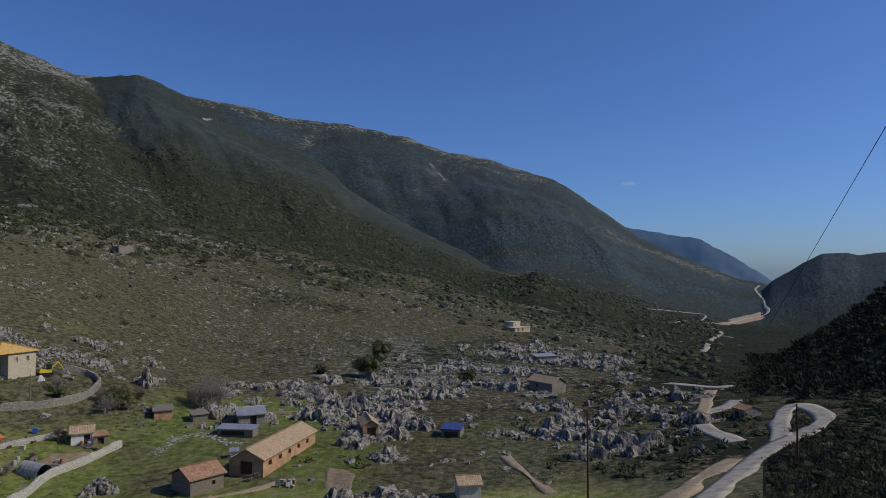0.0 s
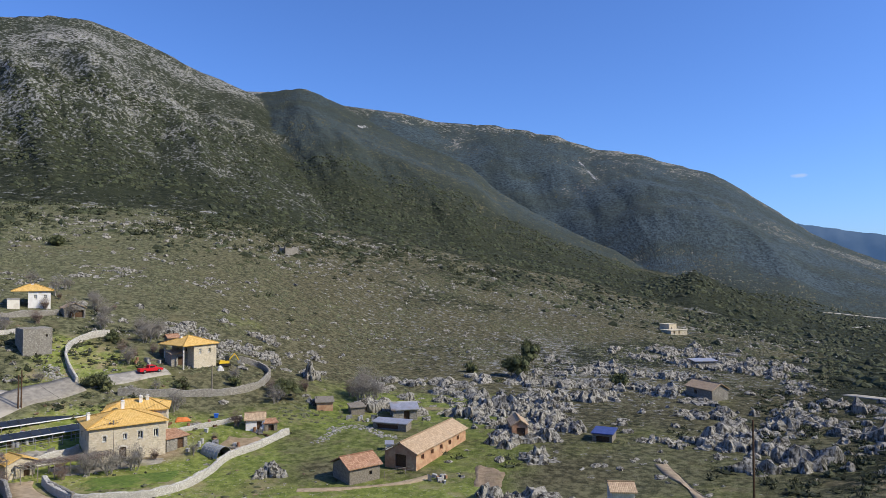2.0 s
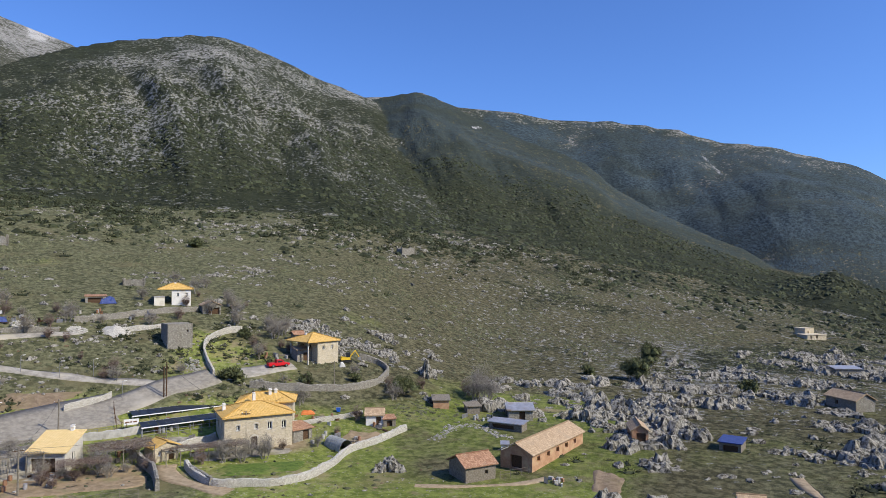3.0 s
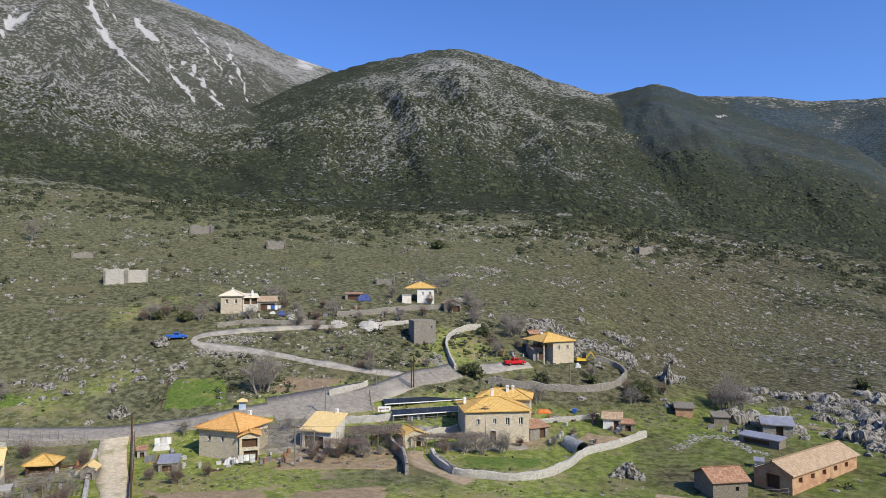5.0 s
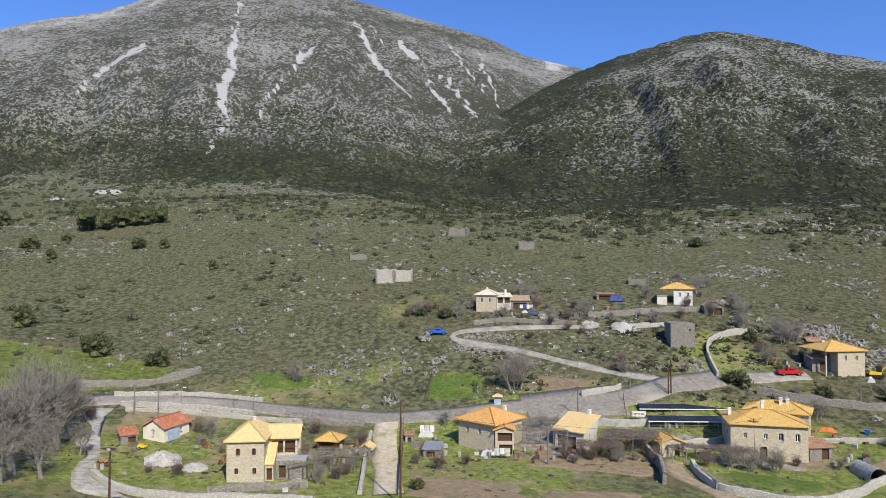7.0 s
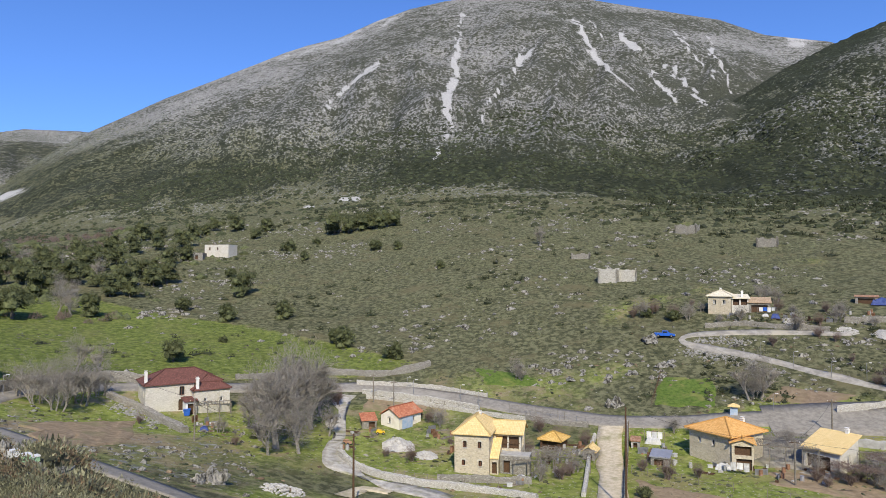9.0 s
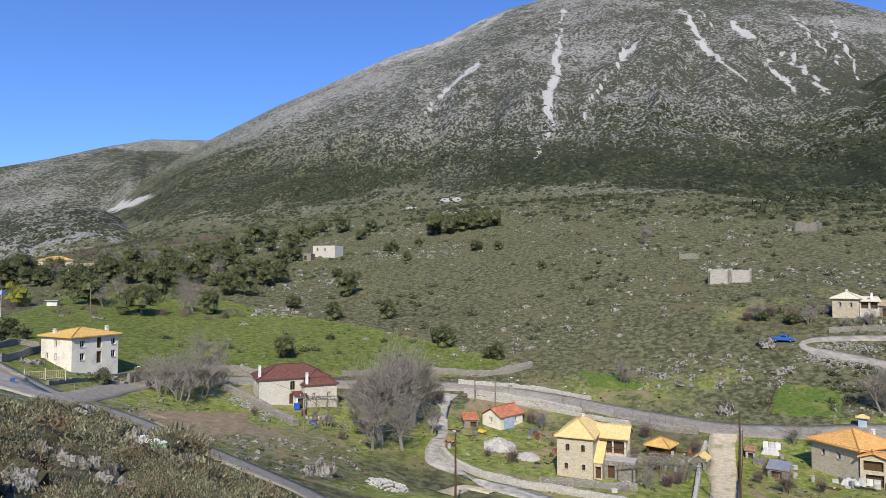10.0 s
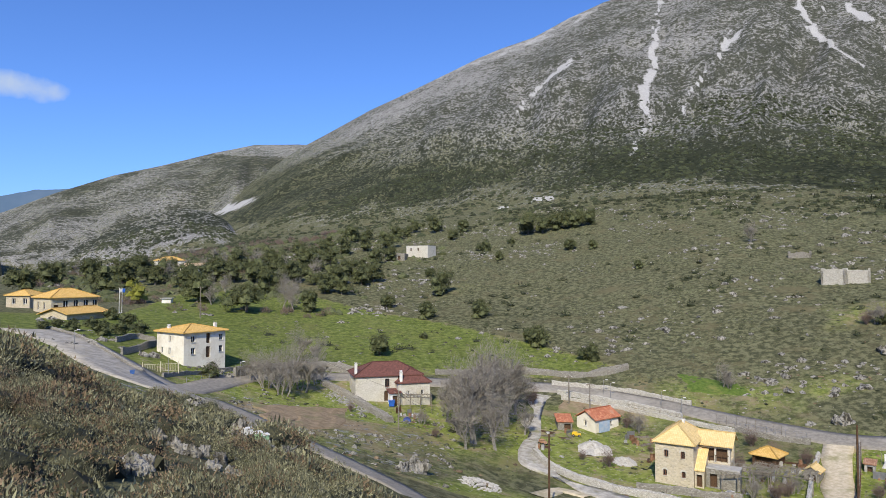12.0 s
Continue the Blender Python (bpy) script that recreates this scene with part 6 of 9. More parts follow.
def carport():
    """A steel frame with two long dark shade roofs and a signboard."""
    a, b = spot(*(45.51, 126.2)), spot(*(39.30, 130.5))
    turn = math.degrees(math.atan2(b.y - a.y, b.x - a.x))
    long = (b - a).length + 2.5
    thing = tagged(new("shade_shelter"), "long steel shelter roofed with two dark sloping panels", "shelter")
    thing.matrix_world = pose(a.x, a.y, min(a.z, b.z) - 0.7, 0, 0, turn)
    for y, z in ((1.5, 2.5), (8.0, 3.4)):
        for k in range(12):
            bm = bmesh.new()
            x0, x1 = k * long / 12 + 0.04, (k + 1) * long / 12 - 0.04
            lo = [bm.verts.new(p) for p in ((x0, y, z), (x1, y, z), (x1, y + 2.8, z + 0.45), (x0, y + 2.8, z + 0.45))]
            hi = [bm.verts.new(v.co + Vector((0, -0.02, 0.06))) for v in lo]
            bm.faces.new(hi)
            bm.faces.new(lo[::-1])
            for i in range(4):
                bm.faces.new([lo[i], lo[(i + 1) % 4], hi[(i + 1) % 4], hi[i]])
            part("shade_panel", bm, DARK_NET, thing)
        bm = boxed((-0.2, long + 0.2, y - 0.12, y, z - 0.08, z + 0.08), (-0.2, long + 0.2, y + 2.8, y + 2.9, z + 0.36, z + 0.5))
        part("beam", bm, FRAME_WHITE, thing, "pale steel beam")
        for k in range(7):
            x = k * long / 6
            part("post", boxed((x - 0.06, x + 0.06, y - 0.06, y + 0.06, -4, z)), STEEL, thing)
            part("post", boxed((x - 0.06, x + 0.06, y + 2.74, y + 2.86, -4, z + 0.45)), STEEL, thing)
    for z in (0.7, 1.5, 2.1):
        part("rail", boxed((-0.6, long + 0.6, 0.02, 0.1, z, z + 0.07)), STEEL, thing)
    for k in range(10):
        x = -0.5 + (long + 1.0) * k / 9
        part("upright", boxed((x - 0.04, x + 0.04, -0.06, 0.02, -1.5, 2.4)), STEEL, thing)
    for k in range(7):
        part("stacked_blocks", boxed((0.6 + 2.1 * k, 1.9 + 2.1 * k, 1.8, 2.9, -0.05, 0.5 + 0.35 * (k % 3))), (PALE_DRY_STONE, CONCRETE, CANVAS)[k % 3], thing)
    part("slab", boxed((-1, long + 1, -0.5, 12, -1.5, -0.05)), CONCRETE, thing)
    part("parapet", boxed((-1, long + 1, -0.6, -0.4, -1.8, 0.4)), WHITE_PLASTER, thing)
    sign = tagged(new("signboard"), "white signboard with blurred dark lettering on posts", "sign")
    p = spot(*(46.45, 130.8))
    sign.matrix_world = pose(p.x, p.y, p.z, 0, 0, 50)
    part("panel", boxed((-1.2, 1.2, -0.03, 0.03, 0.9, 1.9)), FRAME_WHITE, sign)
    for k, (x0, x1) in enumerate(((-0.95, -0.3), (-0.2, 0.1), (0.25, 0.9))):
        part("lettering", boxed((x0, x1, -0.045, -0.034, 1.3, 1.5)), BROWN, sign)
    for x in (-1.0, 1.0):
        part("post", boxed((x - 0.05, x + 0.05, 0.035, 0.12, -0.3, 1.9)), STEEL, sign)


carport()


def greenhouse(b, d, turn, w, l, h):
    """A small barrel-vaulted film greenhouse on hoops."""
    p = spot(b, d)
    thing = tagged(new("greenhouse"), "small barrel-vaulted greenhouse of cloudy film on hoops", "greenhouse")
    thing.matrix_world = pose(p.x, p.y, p.z, 0, 0, turn)
    n = 10
    arc = [(w / 2 * math.cos(math.pi * k / n), h * math.sin(math.pi * k / n)) for k in range(n + 1)]
    bm = bmesh.new()
    front, back = [[bm.verts.new((x, y, z)) for x, z in arc] for y in (-l / 2, l / 2)]
    for k in range(n):
        bm.faces.new([front[k], back[k], back[k + 1], front[k + 1]])
    bm.faces.new(back[::-1])
    part("film", bm, FILM, thing)
    for k in range(6):
        y = -l / 2 + l * k / 5
        bm = bmesh.new()
        for (x0, z0), (x1, z1) in zip(arc, arc[1:]):
            tube(bm, (x0 * 1.01, y, z0 * 1.01), (x1 * 1.01, y, z1 * 1.01), 0.04, sides=5)
        part("hoop", bm, STEEL, thing)


greenhouse(*(30.69, 120.4), 62, 2.8, 5.0, 1.8)


# ---- limestone ----
def karst_material():
    """Grey limestone with dark lichen streaks that run down the faces."""
    m, nodes, links, shader = nodes_of("grey_limestone")
    where = nodes.new("ShaderNodeNewGeometry").outputs["Position"]
    pull = nodes.new("ShaderNodeMapping")
    pull.inputs["Scale"].default_value = (1.0, 1.0, 0.28)
    links.new(where, pull.inputs["Vector"])
    streak = noise_node(nodes, links, pull.outputs["Vector"], 1.7, 6.0, 0.7)
    grain = noise_node(nodes, links, where, 3.0, 5.0, 0.7)
    patch = noise_node(nodes, links, where, 0.35, 4.0, 0.6)
    colour = mix_node(nodes, links, step_node(nodes, links, streak, 0.4, 0.58), (0.048, 0.044, 0.036), (0.375, 0.36, 0.318))
    colour = mix_node(nodes, links, math_node(nodes, links, "MULTIPLY", step_node(nodes, links, grain, 0.5, 0.7), 0.6), colour, (0.17, 0.168, 0.155))
    colour = mix_node(nodes, links, math_node(nodes, links, "MULTIPLY", step_node(nodes, links, patch, 0.5, 0.7), 0.5), colour, (0.13, 0.12, 0.09))
    links.new(colour, shader.inputs["Base Color"])
    shader.inputs["Roughness"].default_value = 0.93
    shader.inputs["Specular IOR Level"].default_value = 0.15
    bump_node(nodes, links, streak, 1.0, 0.5, shader)
    return m


LIMESTONE = karst_material()
GREY_RUBBLE = surface("grey_rubble", (0.17, 0.165, 0.15), (0.36, 0.35, 0.32), 2.0, 0.93, 0.5)
PALE_RUBBLE = surface("white_rubble", (0.34, 0.325, 0.29), (0.54, 0.52, 0.48), 3.0, 0.92, 0.5)


def rock_shape(seed, detail=2, flute=0.35):
    """A weathered karst block: lumpy, fluted down its sides, flat below. Returns vertices and triangles."""
    bm = bmesh.new()
    bmesh.ops.create_icosphere(bm, subdivisions=detail, radius=1.0)
    for v in bm.verts:
        p = v.co.copy()
        a = math.atan2(p.y, p.x)
        n = noise.fractal(p * 1.15 + Vector((seed * 7.1, 0, 0)), 1.0, 2.0, 2)
        ridge = abs(noise.noise(Vector((math.cos(a) * 2.4, math.sin(a) * 2.4, p.z * 0.5 + seed * 3.3))))
        v.co = p * (1 + 0.55 * n - flute * ridge)
        v.co.z = max(v.co.z * (1.15 + 0.35 * noise.noise(Vector((p.x * 2, p.y * 2, seed)))), -0.35)
    verts = np.array([v.co[:] for v in bm.verts])
    faces = np.array([[w.index for w in f.verts] for f in bm.faces])
    bm.free()
    return verts, faces


def merged(name, shapes, places, material, smooth=False):
    """Many small shapes as one mesh. places: rows of shape index, x, y, z, turn, three scales."""
    all_v, all_f, count = [], [], 0
    for k, (verts, faces) in enumerate(shapes):
        rows = places[places[:, 0] == k]
        if not len(rows):
            continue
        c, s = np.cos(rows[:, 4])[:, None], np.sin(rows[:, 4])[:, None]
        v = verts[None] * rows[:, None, 5:8]
        x = v[..., 0] * c - v[..., 1] * s + rows[:, 1:2]
        y = v[..., 0] * s + v[..., 1] * c + rows[:, 2:3]
        z = v[..., 2] + rows[:, 3:4]
        all_v.append(np.stack([x, y, z], -1).reshape(-1, 3))
        all_f.append((faces[None] + (np.arange(len(rows)) * len(verts))[:, None, None] + count).reshape(-1, faces.shape[1]))
        count += len(rows) * len(verts)
    return from_arrays(name, np.vstack(all_v), np.vstack(all_f), material, smooth)


def scatter(rng, count, b0, b1, d0, d1, keep, kinds, low, high, sink=0.15, flat=(0.7, 1.1), power=2.0):
    """Places spread evenly over a stretch of land, kept with the chance keep(b, d, x, y); sizes from low to high metres, small ones commoner."""
    b = rng.uniform(b0, b1, count)
    d = np.sqrt(rng.uniform(d0 ** 2, d1 ** 2, count))
    x, y = -d * np.sin(np.radians(b)), d * np.cos(np.radians(b))
    ok = rng.uniform(0, 1, count) < keep(b, d, x, y)
    b, d, x, y = b[ok], d[ok], x[ok], y[ok]
    n = len(b)
    size = low + (high - low) * rng.uniform(0, 1, n) ** power
    z = terrain(b, d)[0] - sink * size
    return np.column_stack([rng.integers(0, kinds, n), x, y, z, rng.uniform(0, 6.28, n), size * rng.uniform(0.75, 1.6, n), size * rng.uniform(0.75, 1.2, n), size * rng.uniform(*flat, n)])


BLOCKS = [rock_shape(k, 2, 0.4) for k in range(6)]
STONES = [rock_shape(k + 20, 1, 0.3) for k in range(6)]
rng = np.random.default_rng(5)


def in_village(b, d):
    """Roughly where roads, houses and gardens leave no room for wild stones."""
    return (b > 19) & (b < 97) & (d < np.interp(b, [19, 30, 36, 60, 76, 97], [112, 125, 176, 186, 152, 160]))


def on_karst(b, d, x, y):
    band = np.clip(1.3 - np.abs(b - np.interp(d, [95, 130, 180, 320], [-3, -3, 1, -6])) / np.interp(d, [95, 130, 180, 320], [16, 19, 23, 15]), 0, 1)
    clump = np.clip((fractal(x / 15, y / 7.5, 3, 44) - 0.47) * 9, 0, 1)
    free = (b > -21.5 + (d > 190) * 6) & ~((b < -14) & (d < 100)) & ~((b > 9) & (d < 132)) & ~in_village(b, d)
    free = free & ((b + 11.5) ** 2 / 9 + (d - 190) ** 2 / 1100 > 1)
    return band * clump * free * np.clip((np.interp(b, [-8, 0, 8, 18, 32], [300, 250, 195, 172, 150]) - d) / 45, 0, 1)


stones = scatter(rng, 17000, -21.5, 32, 92, 330, on_karst, 6, 0.45, 3.1, 0.28, (0.5, 1.2), 2.3)
big = stones[:, 5] > 1.5
nearest = np.argsort(np.hypot(stones[:, 1], stones[:, 2]) + np.where(big, 0, 1e4))[:170]
singles = stones[nearest]
rest = np.delete(stones, nearest, axis=0)
block_meshes = []
for verts, faces in [rock_shape(k, 3, 0.45) for k in range(6)]:
    ob = from_arrays("boulder", verts, faces, LIMESTONE, False)
    block_meshes.append(ob.data)
    bpy.data.objects.remove(ob)
BOULDER = "grey fluted limestone boulder standing in rough grass"


def boulder(kind, x, y, z, turn, sx, sy, sz, label=BOULDER, fine=False):
    ob = new("boulder", FINE_BLOCKS[int(kind) % 4] if fine else block_meshes[int(kind)])
    ob.matrix_world = Matrix.LocRotScale((x, y, z), Euler((0, 0, turn)), (sx, sy, sz))
    return tagged(ob, label, "rock", "limestone boulders")


FINE_BLOCKS = []
for k in range(4):
    verts, faces = rock_shape(k + 40, 4, 0.3)
    verts *= 1 + 0.16 * np.array([noise.fractal(Vector(v) * 4.5, 0.8, 2.0, 4) for v in verts])[:, None]
    ob = from_arrays("boulder", verts, faces, LIMESTONE, False)
    FINE_BLOCKS.append(ob.data)
    bpy.data.objects.remove(ob)
for r in singles:
    boulder(*r)
tagged(merged("limestone_outcrop", BLOCKS, rest, LIMESTONE), "field of grey fluted karst rocks", "rocks", kind="stuff")

# single rocks that stand out
STANDING = []
for (b, d), size, tall in (((26.49, 107.9), 2.1, 0.8), ((27.26, 107.3), 1.5, 0.7), ((23.32, 163.0), 2.3, 1.3), ((121.51, 17.7), 0.45, 0.85), ((120.45, 18.7), 0.36, 0.85), ((122.14, 18.8), 0.30, 0.68), ((118.47, 25.8), 0.40, 0.85), ((117.22, 24.1), 0.43, 0.68), ((116.26, 25.3), 0.36, 0.85), ((117.93, 24.5), 0.36, 0.68), ((115.11, 24.3), 0.36, 0.77), ((115.65, 21.4), 0.29, 0.59), ((114.11, 21.1), 0.29, 0.68), ((113.69, 26.0), 0.22, 0.68), ((113.39, 88.3), 0.72, 0.94), ((112.69, 87.8), 0.58, 0.77), ((114.29, 79.8), 0.50, 0.68), ((119.78, 28.4), 0.50, 0.59), ((119.30, 31.1), 0.43, 0.59), ((117.3, 72.0), 1.5, 0.9), ((116.5, 70.5), 1.1, 0.8), ((113.6, 66.0), 1.2, 1.0), ((112.6, 66.5), 0.9, 1.0), ((107.50, 26.2), 0.29, 0.77), ((107.13, 25.0), 0.29, 0.77), ((113.36, 17.6), 0.22, 0.59), ((66.83, 140.0), 1.9, 0.7), ((68.88, 138.6), 0.9, 0.6), ((99.27, 84.4), 1.6, 0.9), ((100.44, 82.6), 1.0, 0.8), ((117.27, 97.8), 0.9, 0.7), ((116.56, 101.9), 1.0, 0.7), ((63.83, 168.3), 2.0, 0.6)):
    p = spot(b, d)
    STANDING.append((b, d, size))
    boulder(int(size * 10) % 6, p.x, p.y, p.z, size * 9, size, size * 0.85, size * tall, "grey limestone rock among low shrubs", True)

# room for the beehives among the shrubs
HIVES = [(112.8, 57.5), (111.5, 57.0), (112.05, 54.5)]
STANDING += [(b, d, 2.2) for b, d in HIVES]

# loose stones over the slopes
def on_slope(b, d, x, y):
    clump = np.clip((fractal(x / 20, y / 20, 3, 46) - 0.5) * 6, 0.02, 1)
    return clump * ~in_village(b, d) * np.where((b > 92) & (d > 145) & (d < 250), 0.35, 1) * np.where(b < -17, 0.15, 1) * np.where((b < 30) & (d < 290), 0.35, 1)


tagged(merged("scattered_stones", STONES, scatter(rng, 24000, -24, 128, 135, 420, on_slope, 6, 0.25, 1.4, 0.2, (0.5, 0.9), 2.5), LIMESTONE), "loose grey stones over the grassy slope", "stones", kind="stuff")
tagged(merged("limestone_outcrop", BLOCKS, np.vstack([
    scatter(rng, 1500, -17, 20, 98, 260, lambda b, d, x, y: np.clip(0.1 + (fractal(x / 14, y / 14, 3, 48) - 0.46) * 5, 0, 0.9) * np.clip(1.2 - np.abs(b + 1) / 18, 0, 1) * ((b < 12) | (d > 125)), 6, 0.35, 1.3, 0.25, (0.5, 1.0), 1.8),
    scatter(rng, 1000, 2, 19, 136, 176, lambda b, d, x, y: np.clip((fractal(x / 8, y / 8, 3, 52) - 0.42) * 5, 0, 0.9) * np.clip(1.2 - np.abs(d - np.interp(b, [2, 10, 19], [152, 158, 160])) / 16, 0, 1), 6, 0.6, 2.3, 0.28, (0.55, 1.1), 1.8),
    scatter(rng, 420, 26, 36, 166, 190, lambda b, d, x, y: np.clip((fractal(x / 7, y / 7, 3, 53) - 0.45) * 5, 0, 0.8), 6, 0.6, 2.0, 0.28, (0.55, 1.0), 1.8),
    scatter(rng, 500, 22, 32, 165, 195, lambda b, d, x, y: 0.28 * (fractal(x / 9, y / 9, 2, 45) > 0.5), 6, 0.6, 1.7, 0.3, (0.5, 0.9)),
    scatter(rng, 130, 36, 41, 232, 252, lambda b, d, x, y: 0.5 + 0 * b, 6, 0.7, 1.6, 0.25, (0.4, 0.8)),
    scatter(rng, 130, 62, 74, 150, 166, lambda b, d, x, y: 0.6 + 0 * b, 6, 0.5, 1.5, 0.25, (0.4, 0.8)),
    scatter(rng, 160, 44, 60, 150, 168, lambda b, d, x, y: 0.3 + 0 * b, 6, 0.4, 1.2, 0.25, (0.4, 0.8)),
    scatter(rng, 220, 8, 24, 395, 440, lambda b, d, x, y: 0.6 + 0 * b, 6, 0.8, 2.4, 0.25, (0.5, 0.9)),
    scatter(rng, 420, 22, 42, 300, 350, lambda b, d, x, y: 0.5 + 0 * b, 6, 0.6, 2.0, 0.25, (0.5, 0.9)),
    scatter(rng, 50, 98, 113, 158, 235, lambda b, d, x, y: 0.35 + 0 * b, 6, 0.4, 1.1, 0.25, (0.4, 0.7)),
    scatter(rng, 60, 101, 105, 215, 232, lambda b, d, x, y: 0.6 + 0 * b, 6, 0.7, 1.6, 0.25, (0.5, 0.9)),
    scatter(rng, 120, 109, 122, 18, 62, lambda b, d, x, y: (fractal(x / 9, y / 9, 2, 48) > 0.56) * 0.8, 6, 0.35, 1.0, 0.2, (0.6, 1.0)),
]), LIMESTONE), "grey limestone outcrops on the slope", "rocks", kind="stuff")


def heap(label, b, d, w, high, material, seed, smooth=False):
    """A heap of small rubble: a low cone with stones lying on it."""
    r = np.random.default_rng(seed)
    p = spot(b, d)
    n = 60 if smooth else 900 if high >= 0.8 else 240
    a, q = r.uniform(0, 6.28, n), np.sqrt(r.uniform(0, 1, n))
    x, y = p.x + np.cos(a) * q * w / 2, p.y + np.sin(a) * q * w / 2 * 0.7
    z = heights(x, y) + high * np.clip(1 - q, 0, 1) - 0.15
    s = r.uniform(0.1, 0.3, n) * (0.62 if high >= 0.8 else 0.7)
    ob = merged("rubble_heap", STONES, np.column_stack([r.integers(0, 6, n), x, y, z, a, s * 1.6, s * 1.6, s * 1.2]), material)
    if high < 0.8:
        return tagged(ob, label, "heap", kind="stuff")
    # tipped gravel: a slumped mound under the loose stones
    m = 40
    u, v = np.meshgrid(np.linspace(-1, 1, m), np.linspace(-1, 1, m), indexing="ij")
    gx, gy = p.x + u * w * 0.55, p.y + v * w * 0.42
    fall = np.clip(1 - np.hypot(u, v) * (0.85 + 0.5 * (fractal(u * 2 + seed, v * 2, 3, seed) - 0.5)), 0, 1) ** 0.8
    gz = heights(gx, gy) + high * fall * (1.0 if smooth else 0.45 + 1.1 * fractal(u * 5, v * 5, 5, seed + 3)) - 0.14
    i, j = np.meshgrid(np.arange(m - 1), np.arange(m - 1), indexing="ij")
    faces = np.stack([i * m + j, (i + 1) * m + j, (i + 1) * m + j + 1, i * m + j + 1], -1).reshape(-1, 4)
    mound = from_arrays("mound", np.stack([gx, gy, gz], -1).reshape(-1, 3), faces, material)
    ob.name, ob.parent, ob["kind"] = "loose_rubble", mound, "stuff"
    return tagged(mound, label, "heap")


heap("heap of white building stone in the garden", *(84.58, 119.3), 6.5, 1.6, PALE_RUBBLE, 1)
heap("small heap of white stone on dark earth", *(82.23, 114.0), 4.5, 0.8, PALE_RUBBLE, 2)
heap("heap of pale rubble beside the track", *(93.90, 87.8), 8.0, 0.6, PALE_RUBBLE, 3)
heap("white dome of quarried stone", *(47.63, 170.6), 5.5, 1.7, PALE_RUBBLE, 4, True)


def rubble_line(label, knots, wide, count, seed):
    """Tumbled stones along the line of a fallen wall."""
    r = np.random.default_rng(seed)
    path = smooth_path(knots, 0.3)
    k = r.integers(0, len(path), count)
    x, y = path[k, 0] + r.normal(0, wide / 2, count), path[k, 1] + r.normal(0, wide / 2, count)
    size = 0.1 + 0.26 * r.uniform(0, 1, count) ** 2
    tagged(merged("fallen_wall", STONES, np.column_stack([r.integers(0, 6, count), x, y, heights(x, y) - 0.2 * size, r.uniform(0, 6.28, count), size * 1.3, size, size * 0.8]), GREY_RUBBLE), label, "stones", kind="stuff")


rubble_line("tumbled pale stones of a fallen pasture wall", [(22.64, 124.6), (21.97, 128.7), (21.09, 132.0), (20.14, 133.7), (19.21, 133.5), (18.42, 131.2), (17.6, 128.1), (16.54, 126.0)], 1.3, 330, 31)
rubble_line("loose pale stones below the hairpin lane", [(61.2, 163.0), (59.2, 160.6), (57.0, 158.0)], 2.6, 420, 32)
rubble_line("loose pale stones beside the upper lane", [(60.4, 167.4), (58.6, 167.0), (56.8, 166.2)], 2.0, 260, 33)
rubble_line("tumbled stones below the terrace wall", [(42.2, 156.0), (41.8, 151.5), (40.9, 148.2)], 2.0, 260, 34)
rubble_line("tumbled stones by the red-roofed house", [(106.2, 136.5), (104.9, 131.0), (103.4, 126.5)], 2.4, 300, 36)
heap("pale rubble among the upper yards", *(50.17, 172.7), 5.0, 0.3, PALE_RUBBLE, 7)
heap("pale rubble in the yard", *(53.68, 176.8), 6.0, 0.3, PALE_RUBBLE, 8)


# ---- plants ----
def foliage(name, dark, light, island=0.5, rough=0.75):
    m = surface(name, dark, light, 1.2, rough, 0.0, None, 0.3, 0.0, island)
    return m


OAK_LEAF = foliage("evergreen_oak_leaf", (0.045, 0.056, 0.024), (0.12, 0.132, 0.056), 0.5)
SCRUB_LEAF = foliage("scrub_leaf", (0.022, 0.029, 0.013), (0.06, 0.068, 0.031), 0.8)
TUSSOCK = foliage("grey_green_tussock", (0.058, 0.064, 0.034), (0.128, 0.132, 0.068), 0.8)
SAGE_LEAF = foliage("grey_sage_leaf", (0.085, 0.088, 0.05), (0.245, 0.24, 0.15), 1.1)
BROWN_LEAF = foliage("dry_brown_stalk", (0.1, 0.07, 0.045), (0.22, 0.165, 0.1), 0.8)
BARK = surface("grey_bark", (0.09, 0.078, 0.065), (0.2, 0.18, 0.155), 5.0, 0.9, 0.3)
TWIG = surface("pale_grey_twig", (0.17, 0.155, 0.135), (0.33, 0.305, 0.265), 4.0, 0.9, 0.1)
RED_TWIG = surface("reddish_twig", (0.14, 0.1, 0.085), (0.22, 0.17, 0.145), 4.0, 0.9, 0.1)
WILLOW_LEAF = foliage("yellow_green_leaf", (0.12, 0.13, 0.02), (0.24, 0.24, 0.04), 0.5)


def clump_shape(seed, detail=1, rough=0.45):
    """A small lumpy bush."""
    bm = bmesh.new()
    bmesh.ops.create_icosphere(bm, subdivisions=detail, radius=1.0)
    r = random.Random(seed)
    for v in bm.verts:
        n = noise.noise(v.co * 1.9 + Vector((seed * 5.7, seed, 0)))
        v.co *= 1 + rough * n + r.uniform(-0.16, 0.16)
        v.co.z = max(v.co.z, -0.3)
    verts = np.array([v.co[:] for v in bm.verts])
    faces = np.array([[w.index for w in f.verts] for f in bm.faces])
    bm.free()
    return verts, faces


